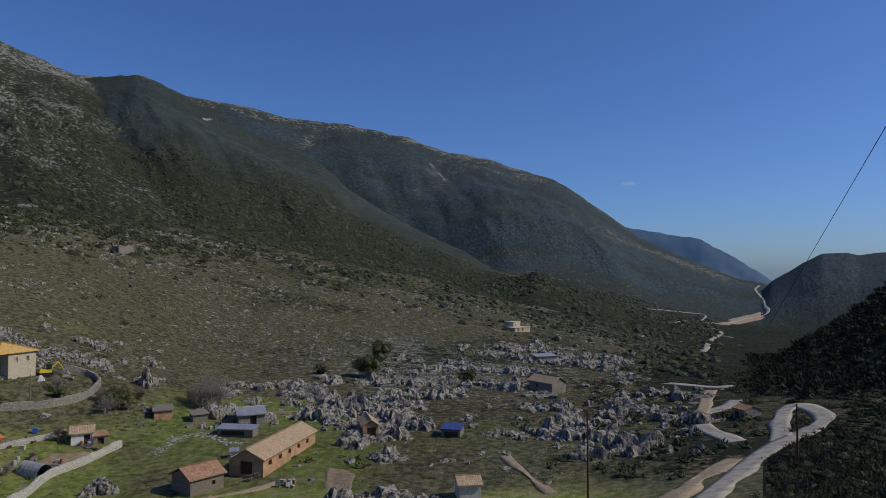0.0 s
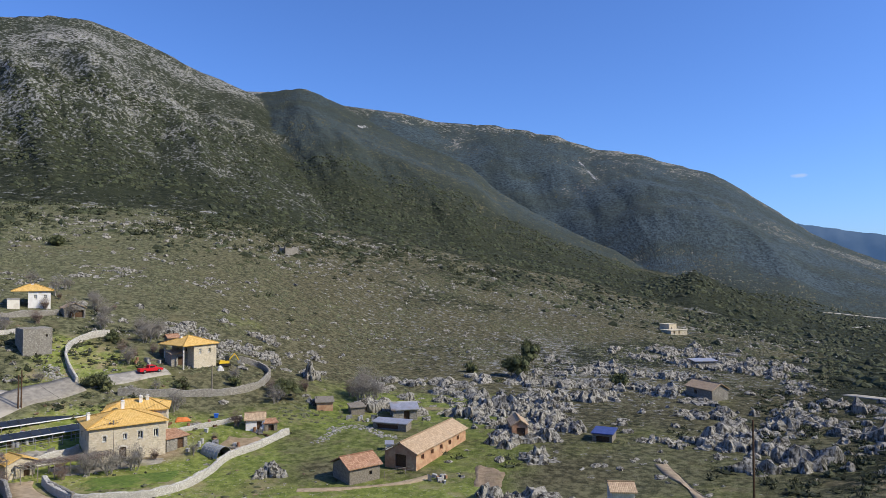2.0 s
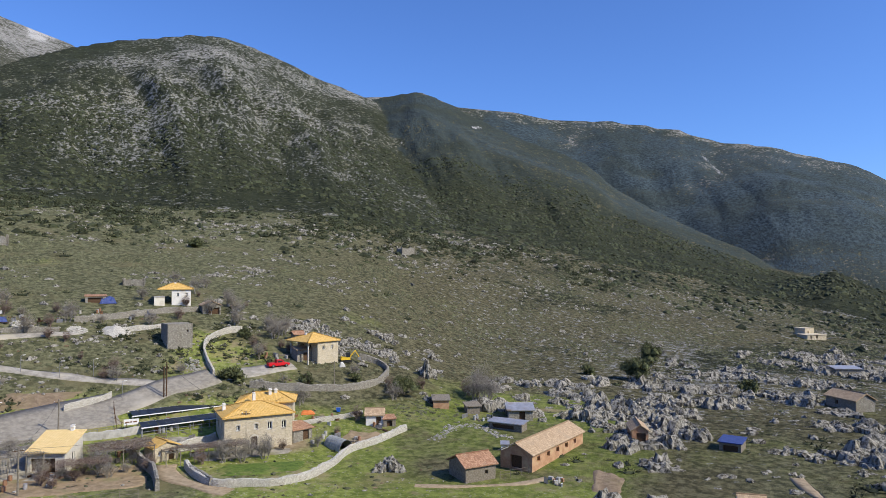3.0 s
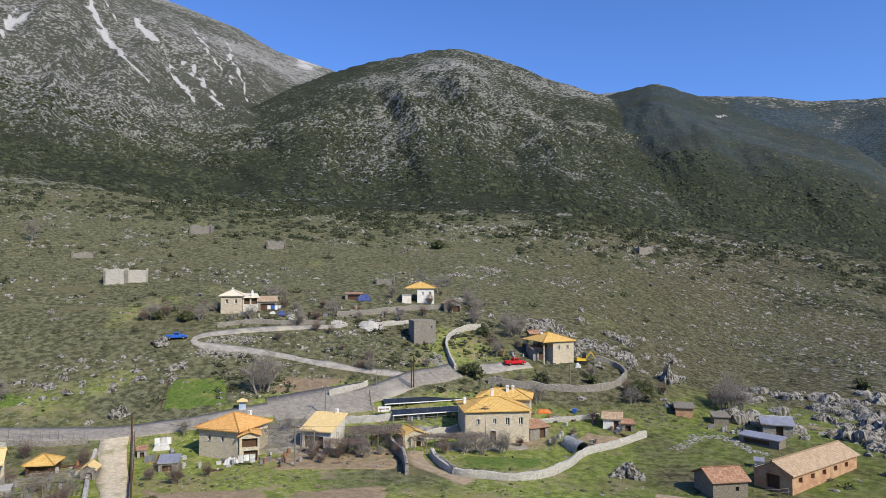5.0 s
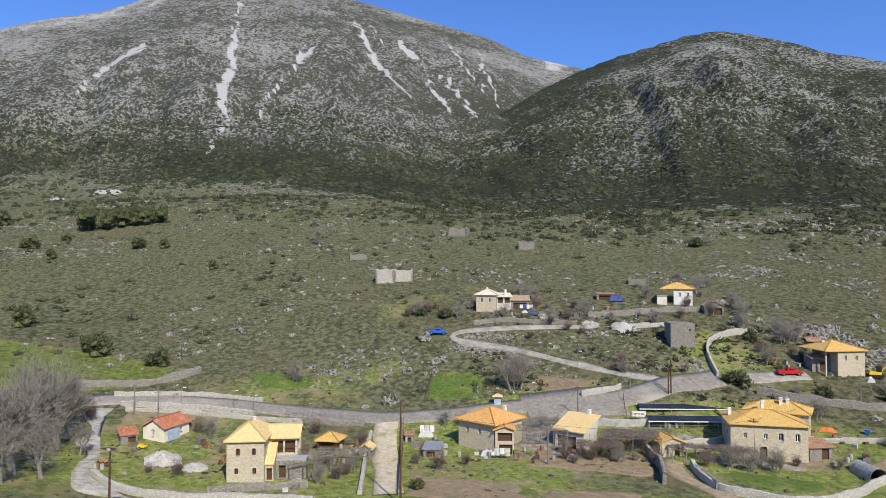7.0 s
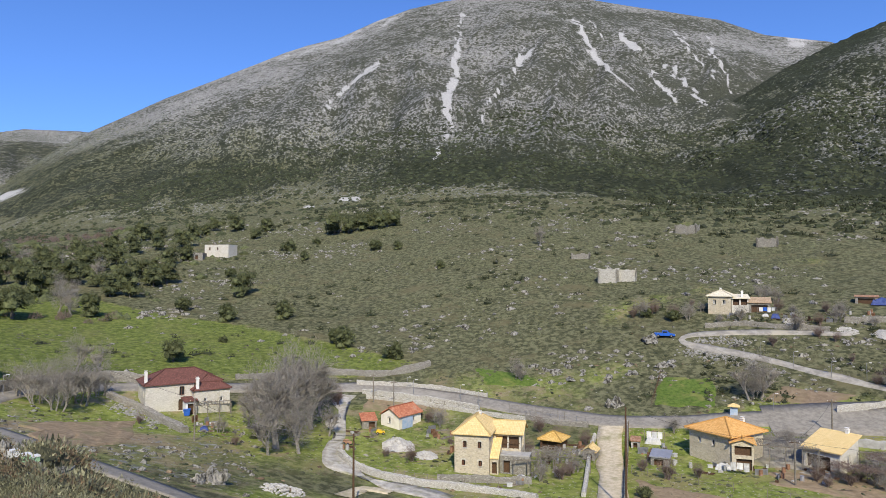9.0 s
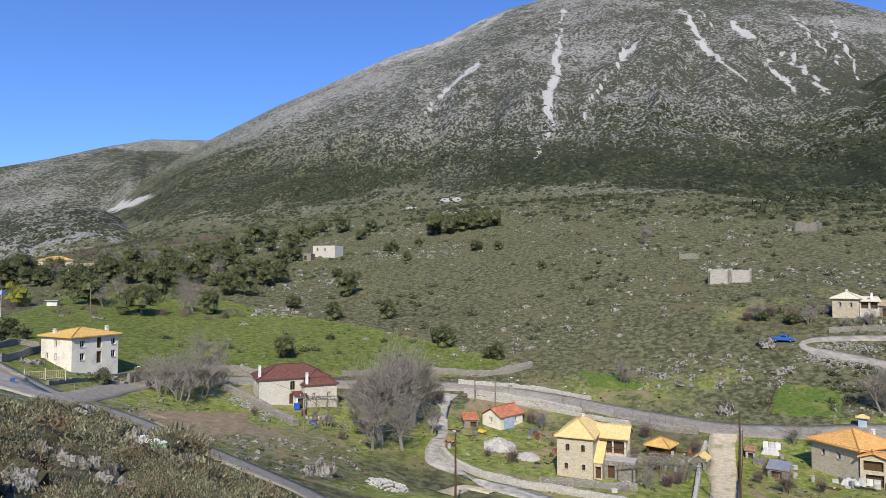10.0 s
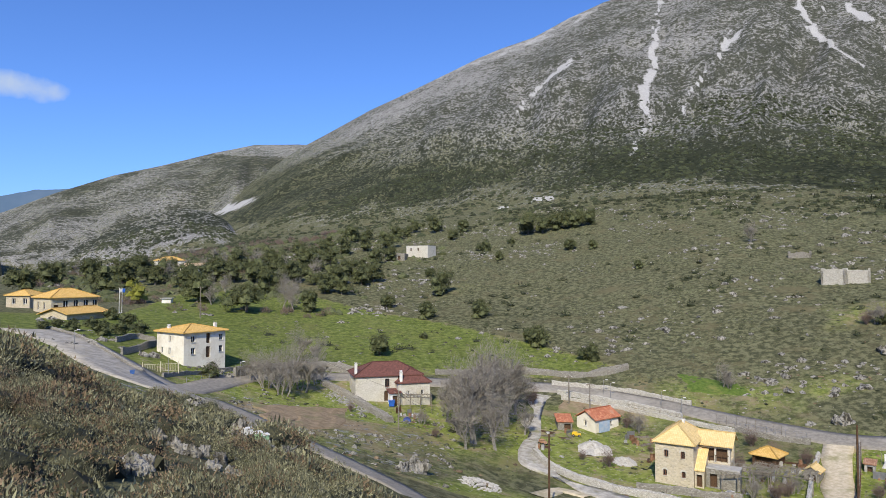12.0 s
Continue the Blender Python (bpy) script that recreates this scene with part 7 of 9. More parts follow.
def spray_shape(seed, blades, spread=0.9, size=0.16, upright=0.5, wide=0.3):
    """A bush of loose leaf blades on a dome, every blade a bent pair of triangles."""
    r = np.random.default_rng(seed)
    verts, faces = [], []
    for k in range(blades):
        a, u = r.uniform(0, 6.283), r.uniform(0, 1)
        rad = spread * (0.35 + 0.65 * r.uniform(0, 1) ** 0.5)
        el = math.asin(u)
        c = np.array([rad * math.cos(el) * math.cos(a), rad * math.cos(el) * math.sin(a), 0.08 + rad * math.sin(el) * 0.95])
        c += 0.22 * (value_noise(c[0] * 2.2 + seed * 3, c[1] * 2.2 + c[2], seed) - 0.5) * c / (np.linalg.norm(c) + 1e-6) * 2
        out = c / (np.linalg.norm(c) + 1e-6) * (1 - upright) + np.array([0, 0, upright]) + r.uniform(-0.55, 0.55, 3)
        out /= np.linalg.norm(out)
        side = np.cross(out, r.uniform(-1, 1, 3))
        side /= np.linalg.norm(side) + 1e-6
        s = size * r.uniform(0.6, 1.4)
        i = len(verts)
        verts += [c - side * s * wide, c + side * s * wide, c + out * s * 1.6]
        faces.append((i, i + 1, i + 2))
    return np.array(verts), np.array(faces)


def dome_shape(seed, rings):
    """A five-sided uneven hummock of one or two rings under a tip."""
    r = np.random.default_rng(seed)
    verts, faces = [], []
    for k in range(rings):
        for a in range(5):
            t = 1.2566 * a + r.uniform(-0.35, 0.35) + 0.6 * k
            q = (1.05 if k == 0 else 0.78) * r.uniform(0.72, 1.2)
            verts.append((q * math.cos(t), q * math.sin(t), -0.25 if k == 0 else r.uniform(0.35, 0.75)))
    verts.append((r.uniform(-0.25, 0.25), r.uniform(-0.25, 0.25), r.uniform(0.85, 1.15)))
    for k in range(rings - 1):
        for a in range(5):
            n = (a + 1) % 5
            faces += [(5 * k + a, 5 * k + n, 5 * k + 5 + a), (5 * k + n, 5 * k + 5 + n, 5 * k + 5 + a)]
    top = 5 * (rings - 1)
    faces += [(top + a, top + (a + 1) % 5, len(verts) - 1) for a in range(5)]
    return np.array(verts), np.array(faces)


TUFTS = [dome_shape(k, 1) for k in range(6)]
DOMES = [dome_shape(k + 30, 2) for k in range(6)]
COARSE, BUSHY = [], []
for k in range(5):
    bm = bmesh.new()
    bmesh.ops.create_icosphere(bm, subdivisions=1, radius=1.0)
    keep = random.Random(k)
    for v in bm.verts:
        v.co *= keep.uniform(0.65, 1.2)
        v.co.z = max(v.co.z, -0.3)
    COARSE.append((np.array([v.co[:] for v in bm.verts]), np.array([[w.index for w in f.verts] for f in bm.faces])))
    sprig, leaf = spray_shape(k + 120, 28, 1.0, 0.34, 0.3)
    BUSHY.append((np.vstack([COARSE[-1][0] * 0.85, sprig]), np.vstack([COARSE[-1][1], leaf + len(COARSE[-1][0])])))
    bm.free()


def off_roads(rows, share=1.0):
    """Leaves out what would grow on a road."""
    lanes = np.vstack(ROAD_POINTS)
    keep = [np.all(np.hypot(lanes[:, 0] - r[1], lanes[:, 1] - r[2]) > share * (lanes[:, 2] + 0.4 * r[5])) for r in rows]
    return rows[np.array(keep)]


def grass_tufts(b, d, x, y):
    return np.clip(0.25 + (fractal(x / 18, y / 18, 3, 51) - 0.45) * 3, 0.05, 1) * ~in_village(b, d) * np.where((b > 90) & (d < 250), 0.12, 1) * np.where((b < 14) & (d < 200), 0.25, 1)


tussocks = scatter(rng, 185000, -18, 126, 135, 430, grass_tufts, 6, 0.3, 1.1, 0.2, (0.45, 0.8), 2.0)
close_by = np.hypot(tussocks[:, 1], tussocks[:, 2]) < 215
low_tufts = tussocks[close_by]
low_tufts[:, 5:8] *= 0.66
tagged(merged("tussocks", DOMES, low_tufts, TUSSOCK), "small grey-green tussocks in the near pasture", "tussocks", kind="stuff")
tagged(merged("tussocks", TUFTS, tussocks[~close_by], TUSSOCK), "grey-green tussocks and low sage over the slope", "tussocks", kind="stuff")


def maquis(b, d, x, y):
    rise = np.degrees(np.arctan2(terrain(b, d)[0] - EYE, d))
    line = np.interp(b, [-20, -10, 0, 9, 22, 33, 50, 60, 76, 90, 98, 111, 120, 130], [-8, -5, -1.8, 0.2, 2.4, 3.9, 4.1, 4.9, 6.3, 6.0, 5.0, 3.4, 1.0, 0])
    return np.clip((rise - line + 2.4) / 3.6, 0.0, 1) * np.clip(0.45 + (fractal(x / 30, y / 30, 3, 55) - 0.45) * 3, 0.1, 1)


tagged(merged("evergreen_scrub", DOMES, scatter(rng, 62000, -22, 128, 215, 850, maquis, 6, 0.8, 2.6, 0.2, (0.6, 0.95), 1.6), SCRUB_LEAF), "dark evergreen scrub on the lower mountain slopes", "scrub", kind="stuff")
tagged(merged("evergreen_scrub", BUSHY, off_roads(np.vstack([
    scatter(rng, 14000, 8, 116, 225, 430, lambda b, d, x, y: maquis(b, d, x, y) * 0.8, 5, 0.7, 2.5, 0.2, (0.6, 0.95), 1.7),
    scatter(rng, 1500, 20, 112, 170, 340, lambda b, d, x, y: np.clip((fractal(x / 26, y / 26, 3, 57) - 0.5) * 5, 0.03, 0.8), 5, 0.5, 1.7, 0.2, (0.6, 0.9)),
    scatter(rng, 260, 24, 98, 108, 150, lambda b, d, x, y: (fractal(x / 12, y / 12, 3, 58) > 0.62) * 0.4, 5, 0.4, 1.0, 0.2, (0.6, 0.9)),
    scatter(rng, 1500, 36, 60, 136, 178, lambda b, d, x, y: (fractal(x / 9, y / 9, 3, 59) > 0.47) * 0.55, 5, 0.4, 1.1, 0.2, (0.6, 0.9)),
    scatter(rng, 1500, -25, -12, 95, 240, lambda b, d, x, y: (fractal(x / 12, y / 12, 3, 61) > 0.44) * 0.6, 5, 0.4, 1.2, 0.1, (0.7, 1.1)),
    scatter(rng, 500, -16, 16, 100, 230, lambda b, d, x, y: (fractal(x / 12, y / 12, 3, 60) > 0.58) * 0.5, 5, 0.5, 1.3, 0.2, (0.6, 0.9)),
])), SCRUB_LEAF), "dark evergreen bushes among rocks and walls", "bushes", kind="stuff")


def leafy(parent, centre, radius, rnd, count, size, material, name="crown"):
    """A crown of leaf sprays round several centres."""
    verts, faces = [], []
    lobes = [Vector((rnd.gauss(0, 0.42), rnd.gauss(0, 0.42), rnd.gauss(0.0, 0.34))) * radius for _ in range(14)]
    for lobe in lobes:
        r = radius * rnd.uniform(0.4, 0.6)
        for _ in range(count // 14):
            p = Vector((rnd.gauss(0, 1), rnd.gauss(0, 1), rnd.gauss(0, 1))).normalized() * r * rnd.uniform(0.55, 1.08)
            c = centre + lobe + p
            out = (p.normalized() + Vector((rnd.uniform(-0.7, 0.7), rnd.uniform(-0.7, 0.7), rnd.uniform(-0.3, 0.8)))).normalized()
            side = out.orthogonal().normalized()
            side = Matrix.Rotation(rnd.uniform(0, 6.28), 3, out) @ side
            s = size * rnd.uniform(0.6, 1.4)
            i = len(verts)
            verts += [c - side * s * 0.55, c + side * s * 0.55, c + out * s * 1.2]
            faces.append((i, i + 1, i + 2))
    for lobe in lobes:
        core, skin = dome_shape(int(1000 * abs(lobe.x)) % 97, 2)
        i = len(verts)
        verts += [centre + lobe + Vector(c - np.array([0, 0, 0.35])) * radius * 0.42 for c in core]
        faces += [tuple(int(q) + i for q in f) for f in skin]
    ob = from_arrays(name, np.array([v[:] for v in verts]), np.array(faces), material, False)
    ob.parent = parent
    return ob


def leaf_tree(name, label, high, seed, material, count=4600, size=0.21):
    rnd = random.Random(seed)
    thing = tagged(new(name), label, "tree", "broadleaf trees")
    bm = bmesh.new()
    fork = Vector((rnd.uniform(-0.2, 0.2), rnd.uniform(-0.2, 0.2), high * 0.22))
    tube(bm, (0, 0, -0.4), fork, high * 0.05, high * 0.035, 8)
    for k in range(6):
        a = k * 1.05 + rnd.uniform(-0.3, 0.3)
        tube(bm, fork, fork + Vector((math.cos(a) * high * 0.26, math.sin(a) * high * 0.26, high * rnd.uniform(0.12, 0.38))), high * 0.022, high * 0.006, 6)
    part("trunk", bm, BARK, thing)
    leafy(thing, Vector((0, 0, high * 0.52)), high * 0.5, rnd, count, size, material)
    return thing


def grow(bm, a, way, length, r, depth, rnd, tips):
    b = a + way * length
    tube(bm, a, b, r, r * 0.66, 5 if depth > 2 else 3)
    if depth == 0:
        return
    for k in range(rnd.choice((3, 4, 4)) if depth > 1 else 6):
        bend = Matrix.Rotation(radians(rnd.uniform(16, 48)), 3, way.orthogonal()) @ way
        bend = Matrix.Rotation(rnd.uniform(0, 6.28), 3, way) @ bend
        bend = (bend + Vector((0, 0, 0.16))).normalized()
        grow(bm, a + way * length * rnd.uniform(0.55, 1.0), bend, length * rnd.uniform(0.6, 0.82), r * 0.62, depth - 1, rnd, tips)


def bare_tree(label, high, seed, stems=1, depth=4, material=None, category="tree"):
    rnd = random.Random(seed)
    thing = tagged(new("bare_tree"), label, category, "bare trees")
    for k in range(stems):
        bm = bmesh.new()
        lean = Vector((rnd.uniform(-1, 1), rnd.uniform(-1, 1), 3.2 if stems < 3 else 2.0)).normalized()
        grow(bm, Vector((rnd.uniform(-0.1, 0.1) * stems, rnd.uniform(-0.1, 0.1) * stems, -0.3)), lean, high * 0.33, high * (0.034 if stems < 3 else 0.02), depth, rnd, [])
        part("trunk" if stems == 1 else "stem", bm, material or TWIG, thing)
    # the finest twigs, a cloud of slivers
    r = np.random.default_rng(seed)
    n = 1700
    way = r.normal(size=(n, 3))
    way /= np.linalg.norm(way, axis=1)[:, None]
    c = way * (r.uniform(0, 1, n) ** 0.45)[:, None] * np.array([0.4, 0.4, 0.4] if high < 6 else [0.27, 0.27, 0.42]) * high + np.array([0, 0, 0.56 * high])
    c *= (1 + 0.5 * (value_noise(way[:, 0] * 2.5 + seed, way[:, 1] * 2.5 + way[:, 2] * 2, seed) - 0.5))[:, None]
    out = way * 0.6 + r.normal(size=(n, 3)) * 0.5 + np.array([0, 0, 0.5])
    out /= np.linalg.norm(out, axis=1)[:, None]
    side = np.cross(out, r.normal(size=(n, 3)))
    side /= np.linalg.norm(side, axis=1)[:, None]
    size = high * r.uniform(0.06, 0.14, n)[:, None]
    thin = 0.0032 if high < 6 else 0.0021
    verts = np.stack([c - side * high * thin, c + side * high * thin, c + out * size], 1).reshape(-1, 3)
    verts[:, 2] = np.maximum(verts[:, 2], 0.02)
    twigs = from_arrays("twig_haze", verts, np.arange(n * 3).reshape(-1, 3), material or TWIG, False)
    twigs.parent, twigs["kind"] = thing, "stuff"
    return thing


def plant(base, b, d, scale=1.0, turn=0.0, label=""):
    p = spot(b, d)
    ob = copy_thing(base, Matrix.Translation(p) @ Matrix.Rotation(turn, 4, "Z"))
    ob.scale = (scale, scale, scale)
    if label:
        ob["label"] = label
    return ob


OAKS = [leaf_tree("oak_tree", "round dark evergreen oak in short green grass", 6.0, 100 + k, OAK_LEAF) for k in range(3)]
FAR_OAKS = [leaf_tree("oak_tree", "round dark evergreen oak in the far grove", 6.0, 110 + k, OAK_LEAF, 2100, 0.25) for k in range(4)]
BUSHES = []
for k in range(3):
    rnd = random.Random(k)
    bush = tagged(new("bush"), "dense dark evergreen bush on the slope", "bush", "evergreen bushes")
    bm = bmesh.new()
    for j in range(5):
        tube(bm, (0, 0, -0.2), (rnd.uniform(-0.6, 0.6), rnd.uniform(-0.6, 0.6), 1.0), 0.05, 0.02, 5)
    part("stem", bm, BARK, bush)
    leafy(bush, Vector((0, 0, 0.95)), 1.15, rnd, 1300, 0.17, OAK_LEAF, "leaves")
    BUSHES.append(bush)
BARE = [bare_tree("tall bare tree with fine grey twigs", 9.0, 7, 2, 4), bare_tree("bare tree with fine grey twigs", 7.0, 8, 1, 4), bare_tree("spreading bare fig with grey twigs", 4.0, 9, 5, 3), bare_tree("bare reddish thicket of thin twigs", 3.0, 10, 6, 3, RED_TWIG, "shrub")]
WILLOW = leaf_tree("tree", "yellow-green tree coming into leaf", 6.0, 131, WILLOW_LEAF, 1200)

for k, (q, s) in enumerate((((113.06, 207.7), 1.5), ((97.20, 246.4), 1.1), ((102.28, 166.5), 0.85), ((103.81, 264.1), 0.9), ((105.44, 247.0), 0.9), ((102.88, 269.2), 1.0), ((108.05, 217.7), 0.9), ((106.39, 307.8), 1.0), ((107.53, 293.4), 1.0), ((109.35, 268.0), 1.1), ((111.36, 246.4), 1.2),
                             ((104.54, 392.3), 1.3), ((101.72, 350.0), 1.2), ((97.69, 392.3), 1.2), ((95.31, 381.5), 1.0), ((101.01, 380.2), 1.1), ((99.35, 402.1), 1.1), ((116.77, 226.6), 1.3), ((110.71, 283.1), 1.1), ((108.45, 311.3), 1.2), ((112.26, 271.0), 1.2), ((106.14, 270.7), 0.9),
                             ((115.52, 274.6), 1.3), ((117.62, 262.6), 1.2), ((119.87, 281.5), 1.2), ((122.25, 289.8), 1.3), ((124.35, 321.5), 1.4), ((126.91, 335.1), 1.4), ((123.58, 264.7), 1.3), ((113.81, 305.1), 1.2), ((120.88, 315.5), 1.3), ((128.64, 269.2), 1.2),
                             ((103.60, 342.3), 1.0), ((105.23, 334.7), 1.1), ((106.85, 331.4), 1.0), ((108.92, 339.3), 1.0), ((111.16, 317.2), 1.2), ((5.18, 211.0), 1.1), ((6.19, 186.1), 1.0), ((25.27, 148.2), 0.72), ((85.47, 350.8), 1.2), ((86.39, 348.5), 1.2), ((87.54, 349.6), 1.2), ((88.71, 348.9), 1.2), ((89.88, 350.0), 1.6), ((84.79, 352.0), 1.0))):
    plant(OAKS[k % 3] if q[1] < 215 else FAR_OAKS[k % 4], *q, s * (1.0 if q[1] < 215 else 1.2), k * 1.3)
for k, (q, s) in enumerate((((93.78, 213.8), 1.7), ((89.19, 182.4), 2.0), ((84.79, 169.5), 1.8), ((98.23, 211.9), 1.6), ((98.15, 274.0), 1.3), ((93.51, 320.1), 1.9), ((92.23, 298.0), 1.2), ((86.49, 302.4), 1.7), ((91.29, 331.0), 1.1), ((84.57, 297.7), 1.2), ((101.69, 227.1), 1.5), ((98.61, 186.8), 0.9), ((115.58, 131.8), 1.2),
                             ((41.94, 281.8), 1.9), ((41.89, 282.1), 1.9), ((10.15, 189.3), 1.2), ((-2.06, 182.4), 1.8), ((38.07, 170.8), 1.2), ((38.91, 147.9), 1.3), ((39.67, 148.2), 1.1), ((33.15, 147.9), 1.2), ((88.95, 182.2), 2.2), ((89.64, 183.7), 2.0), ((84.79, 169.3), 2.0), ((122.78, 184.9), 1.3), ((121.80, 172.7), 1.5), ((124.29, 164.8), 1.1), ((125.39, 155.5), 1.1),
                             ((126.49, 161.0), 0.9), ((121.01, 162.8), 1.3), ((123.33, 152.1), 1.3), ((127.37, 154.6), 0.9), ((122.38, 156.9), 1.3), ((81.01, 254.5), 1.0), ((62.19, 179.0), 1.4), ((64.07, 182.8), 1.2), ((29.37, 151.2), 0.9), ((64.49, 96.8), 0.8))):
    plant(BUSHES[k % 3], *q, s * (1.4 if q[0] > 80 and q[1] > 190 else 1.0), k * 2.1)
plant(WILLOW, *(121.25, 227.6), 1.1)
for base, q, s in ((0, (94.38, 112.9), 1.55), (0, (91.62, 127.7), 1.6), (0, (95.76, 117.8), 1.35), (0, (92.77, 122.0), 1.55), (1, (90.92, 134.8), 1.6), (0, (93.47, 129.6), 1.6), (1, (96.68, 125.9), 0.9), (1, (90.21, 123.9), 0.8), (1, (95.07, 108.1), 1.2), (1, (92.54, 110.9), 1.3),
                   (1, (109.93, 132.5), 1.25), (2, (111.27, 131.8), 1.9), (2, (108.58, 134.6), 2.1), (2, (112.47, 135.4), 1.5), (1, (107.23, 152.7), 1.0), (2, (110.15, 128.3), 1.8), (2, (107.45, 140.3), 1.5), (1, (109.06, 155.3), 1.1), (2, (115.62, 131.6), 0.8),
                   (1, (55.96, 142.5), 1.25), (1, (56.7, 142.2), 1.15), (2, (56.2, 143.2), 1.3), (1, (74.79, 154.4), 0.75), (1, (72.71, 274.6), 1.2), (2, (55.56, 192.7), 1.1), (2, (54.85, 191.4), 1.0), (2, (64.54, 183.5), 1.3), (3, (63.60, 184.7), 1.4), (3, (62.19, 181.0), 1.3), (3, (65.24, 183.3), 1.2), (2, (61.01, 179.0), 1.1),
                   (1, (41.98, 203.8), 0.8), (2, (41.32, 211.9), 1.0), (2, (38.76, 185.9), 1.2), (2, (39.39, 192.9), 1.2), (2, (35.06, 173.9), 1.4), (2, (35.88, 171.0), 1.3), (3, (37.54, 163.9), 1.0), (2, (36.28, 176.2), 1.2), (2, (29.36, 153.9), 0.8),
                   (1, (18.95, 153.4), 1.1), (2, (18.24, 149.9), 1.7), (2, (19.42, 150.7), 1.5), (3, (20.13, 154.1), 1.3), (1, (4.82, 215.7), 0.9), (2, (26.19, 144.4), 1.0), (2, (49.2, 117.5), 0.7), (3, (46.3, 119.5), 0.7), (3, (45.22, 113.1), 1.0), (3, (52.32, 112.6), 0.8),
                   (2, (37.65, 118.1), 0.8), (2, (36.42, 119.0), 0.8), (2, (39.33, 118.2), 0.8), (3, (35.21, 120.0), 0.7), (2, (60.77, 127.4), 0.8), (2, (62.17, 128.4), 0.8), (2, (54.18, 126.4), 0.8), (1, (121.68, 376.4), 1.2), (1, (118.86, 287.5), 1.2), (1, (115.93, 246.7), 1.0), (1, (110.23, 219.9), 1.1), (1, (109.33, 217.2), 1.0), (1, (125.10, 380.6), 1.2), (1, (114.65, 246.2), 1.0), (2, (72.20, 111.4), 0.7), (2, (69.97, 107.2), 0.7),
                   (3, (42.69, 191.0), 1.0), (2, (40.93, 184.5), 1.2), (2, (38.90, 177.8), 1.2), (2, (47.65, 148.4), 0.9), (3, (48.34, 149.5), 0.9), (2, (53.44, 171.9), 1.2), (2, (50.86, 177.6), 1.0), (3, (52.03, 175.6), 1.0), (2, (43.52, 218.4), 1.0), (3, (23.88, 152.9), 1.0), (3, (89.71, 141.6), 1.5), (2, (74.36, 153.4), 0.9), (3, (26.55, 150.5), 1.0)):
    plant(BARE[base], *q, s, s * 40)
grove = random.Random(77)
for k, q in enumerate([(60.78, 188.9), (60.07, 184.3), (56.04, 197.3), (54.62, 183.7), (53.68, 182.4), (51.56, 184.1), (50.63, 181.0), (45.78, 196.2), (41.76, 201.1), (39.60, 201.3), (39.18, 190.6), (38.12, 194.9), (52.04, 168.7), (50.87, 167.0), (42.92, 150.5), (37.13, 157.9), (34.68, 163.7), (55.10, 164.6), (49.95, 158.3), (47.65, 153.1), (33.15, 147.9), (35.12, 147.2), (69.09, 121.3), (81.84, 133.1), (82.81, 135.2), (72.88, 127.6), (71.33, 122.4), (81.05, 131.2), (71.2, 103.5), (70.4, 105.2), (72.6, 102.5), (73.8, 116.8), (75.2, 119.5), (77.5, 122.5), (80.2, 121.0), (83.5, 110.5), (85.5, 113.0), (62.8, 106.5), (60.5, 108.2), (64.6, 109.6), (50.2, 112.6), (48.0, 112.0), (46.8, 113.5), (44.2, 121.6), (41.5, 114.8), (39.8, 115.5), (38.2, 115.0), (36.6, 116.2), (32.4, 121.2), (30.8, 126.5), (29.2, 133.4), (33.8, 139.2), (58.8, 176.0), (57.2, 177.4), (48.6, 176.2), (46.4, 178.4), (45.1, 175.0), (43.2, 180.2), (36.8, 160.6), (35.3, 164.8), (104.6, 124.2), (98.8, 121.0), (97.6, 112.5), (51.6, 110.4), (51.0, 114.6), (49.6, 115.2), (48.4, 114.0), (46.2, 117.4), (52.4, 115.8)]):
    plant(BARE[grove.choice((2, 3, 3))], *q, grove.uniform(0.5, 1.1), k * 1.9)
for k, q in enumerate([(122.66, 667.1), (121.68, 371.0), (120.29, 358.8), (118.87, 309.9), (117.63, 292.7), (116.37, 282.7), (114.45, 292.7), (114.01, 271.0), (112.71, 289.8), (111.60, 280.5), (110.25, 269.2), (108.67, 281.8), (107.75, 262.1), (106.83, 248.1), (105.68, 262.6), (104.75, 281.5), (103.82, 294.4), (102.65, 303.0), (101.48, 312.3), (125.48, 709.4), (124.17, 384.9), (126.56, 380.2), (127.96, 340.4), (108.23, 310.6), (106.63, 367.3), (103.37, 398.1), (100.07, 386.6), (96.26, 361.2)]):
    plant(FAR_OAKS[k % 4], *q, grove.uniform(0.7, 1.25), k * 2.3)
for k, q in enumerate([(120.90, 430.0), (119.29, 362.8), (117.64, 322.6), (116.38, 309.2), (114.89, 328.8), (113.38, 346.1), (112.27, 310.2), (110.04, 304.7), (124.74, 692.2), (126.20, 493.9), (127.97, 385.8), (123.22, 313.7), (116.99, 248.1), (115.71, 220.6), (110.24, 247.0), (109.78, 231.0), (109.11, 247.8), (118.89, 559.7), (117.24, 458.2), (115.55, 397.6), (107.53, 278.7)]):
    plant(BARE[grove.choice((1, 1, 2, 3))], *q, grove.uniform(0.8, 1.5), k * 1.7)
for base in OAKS + FAR_OAKS + BUSHES + BARE + [WILLOW]:
    for o in (*base.children_recursive, base):
        bpy.data.objects.remove(o)

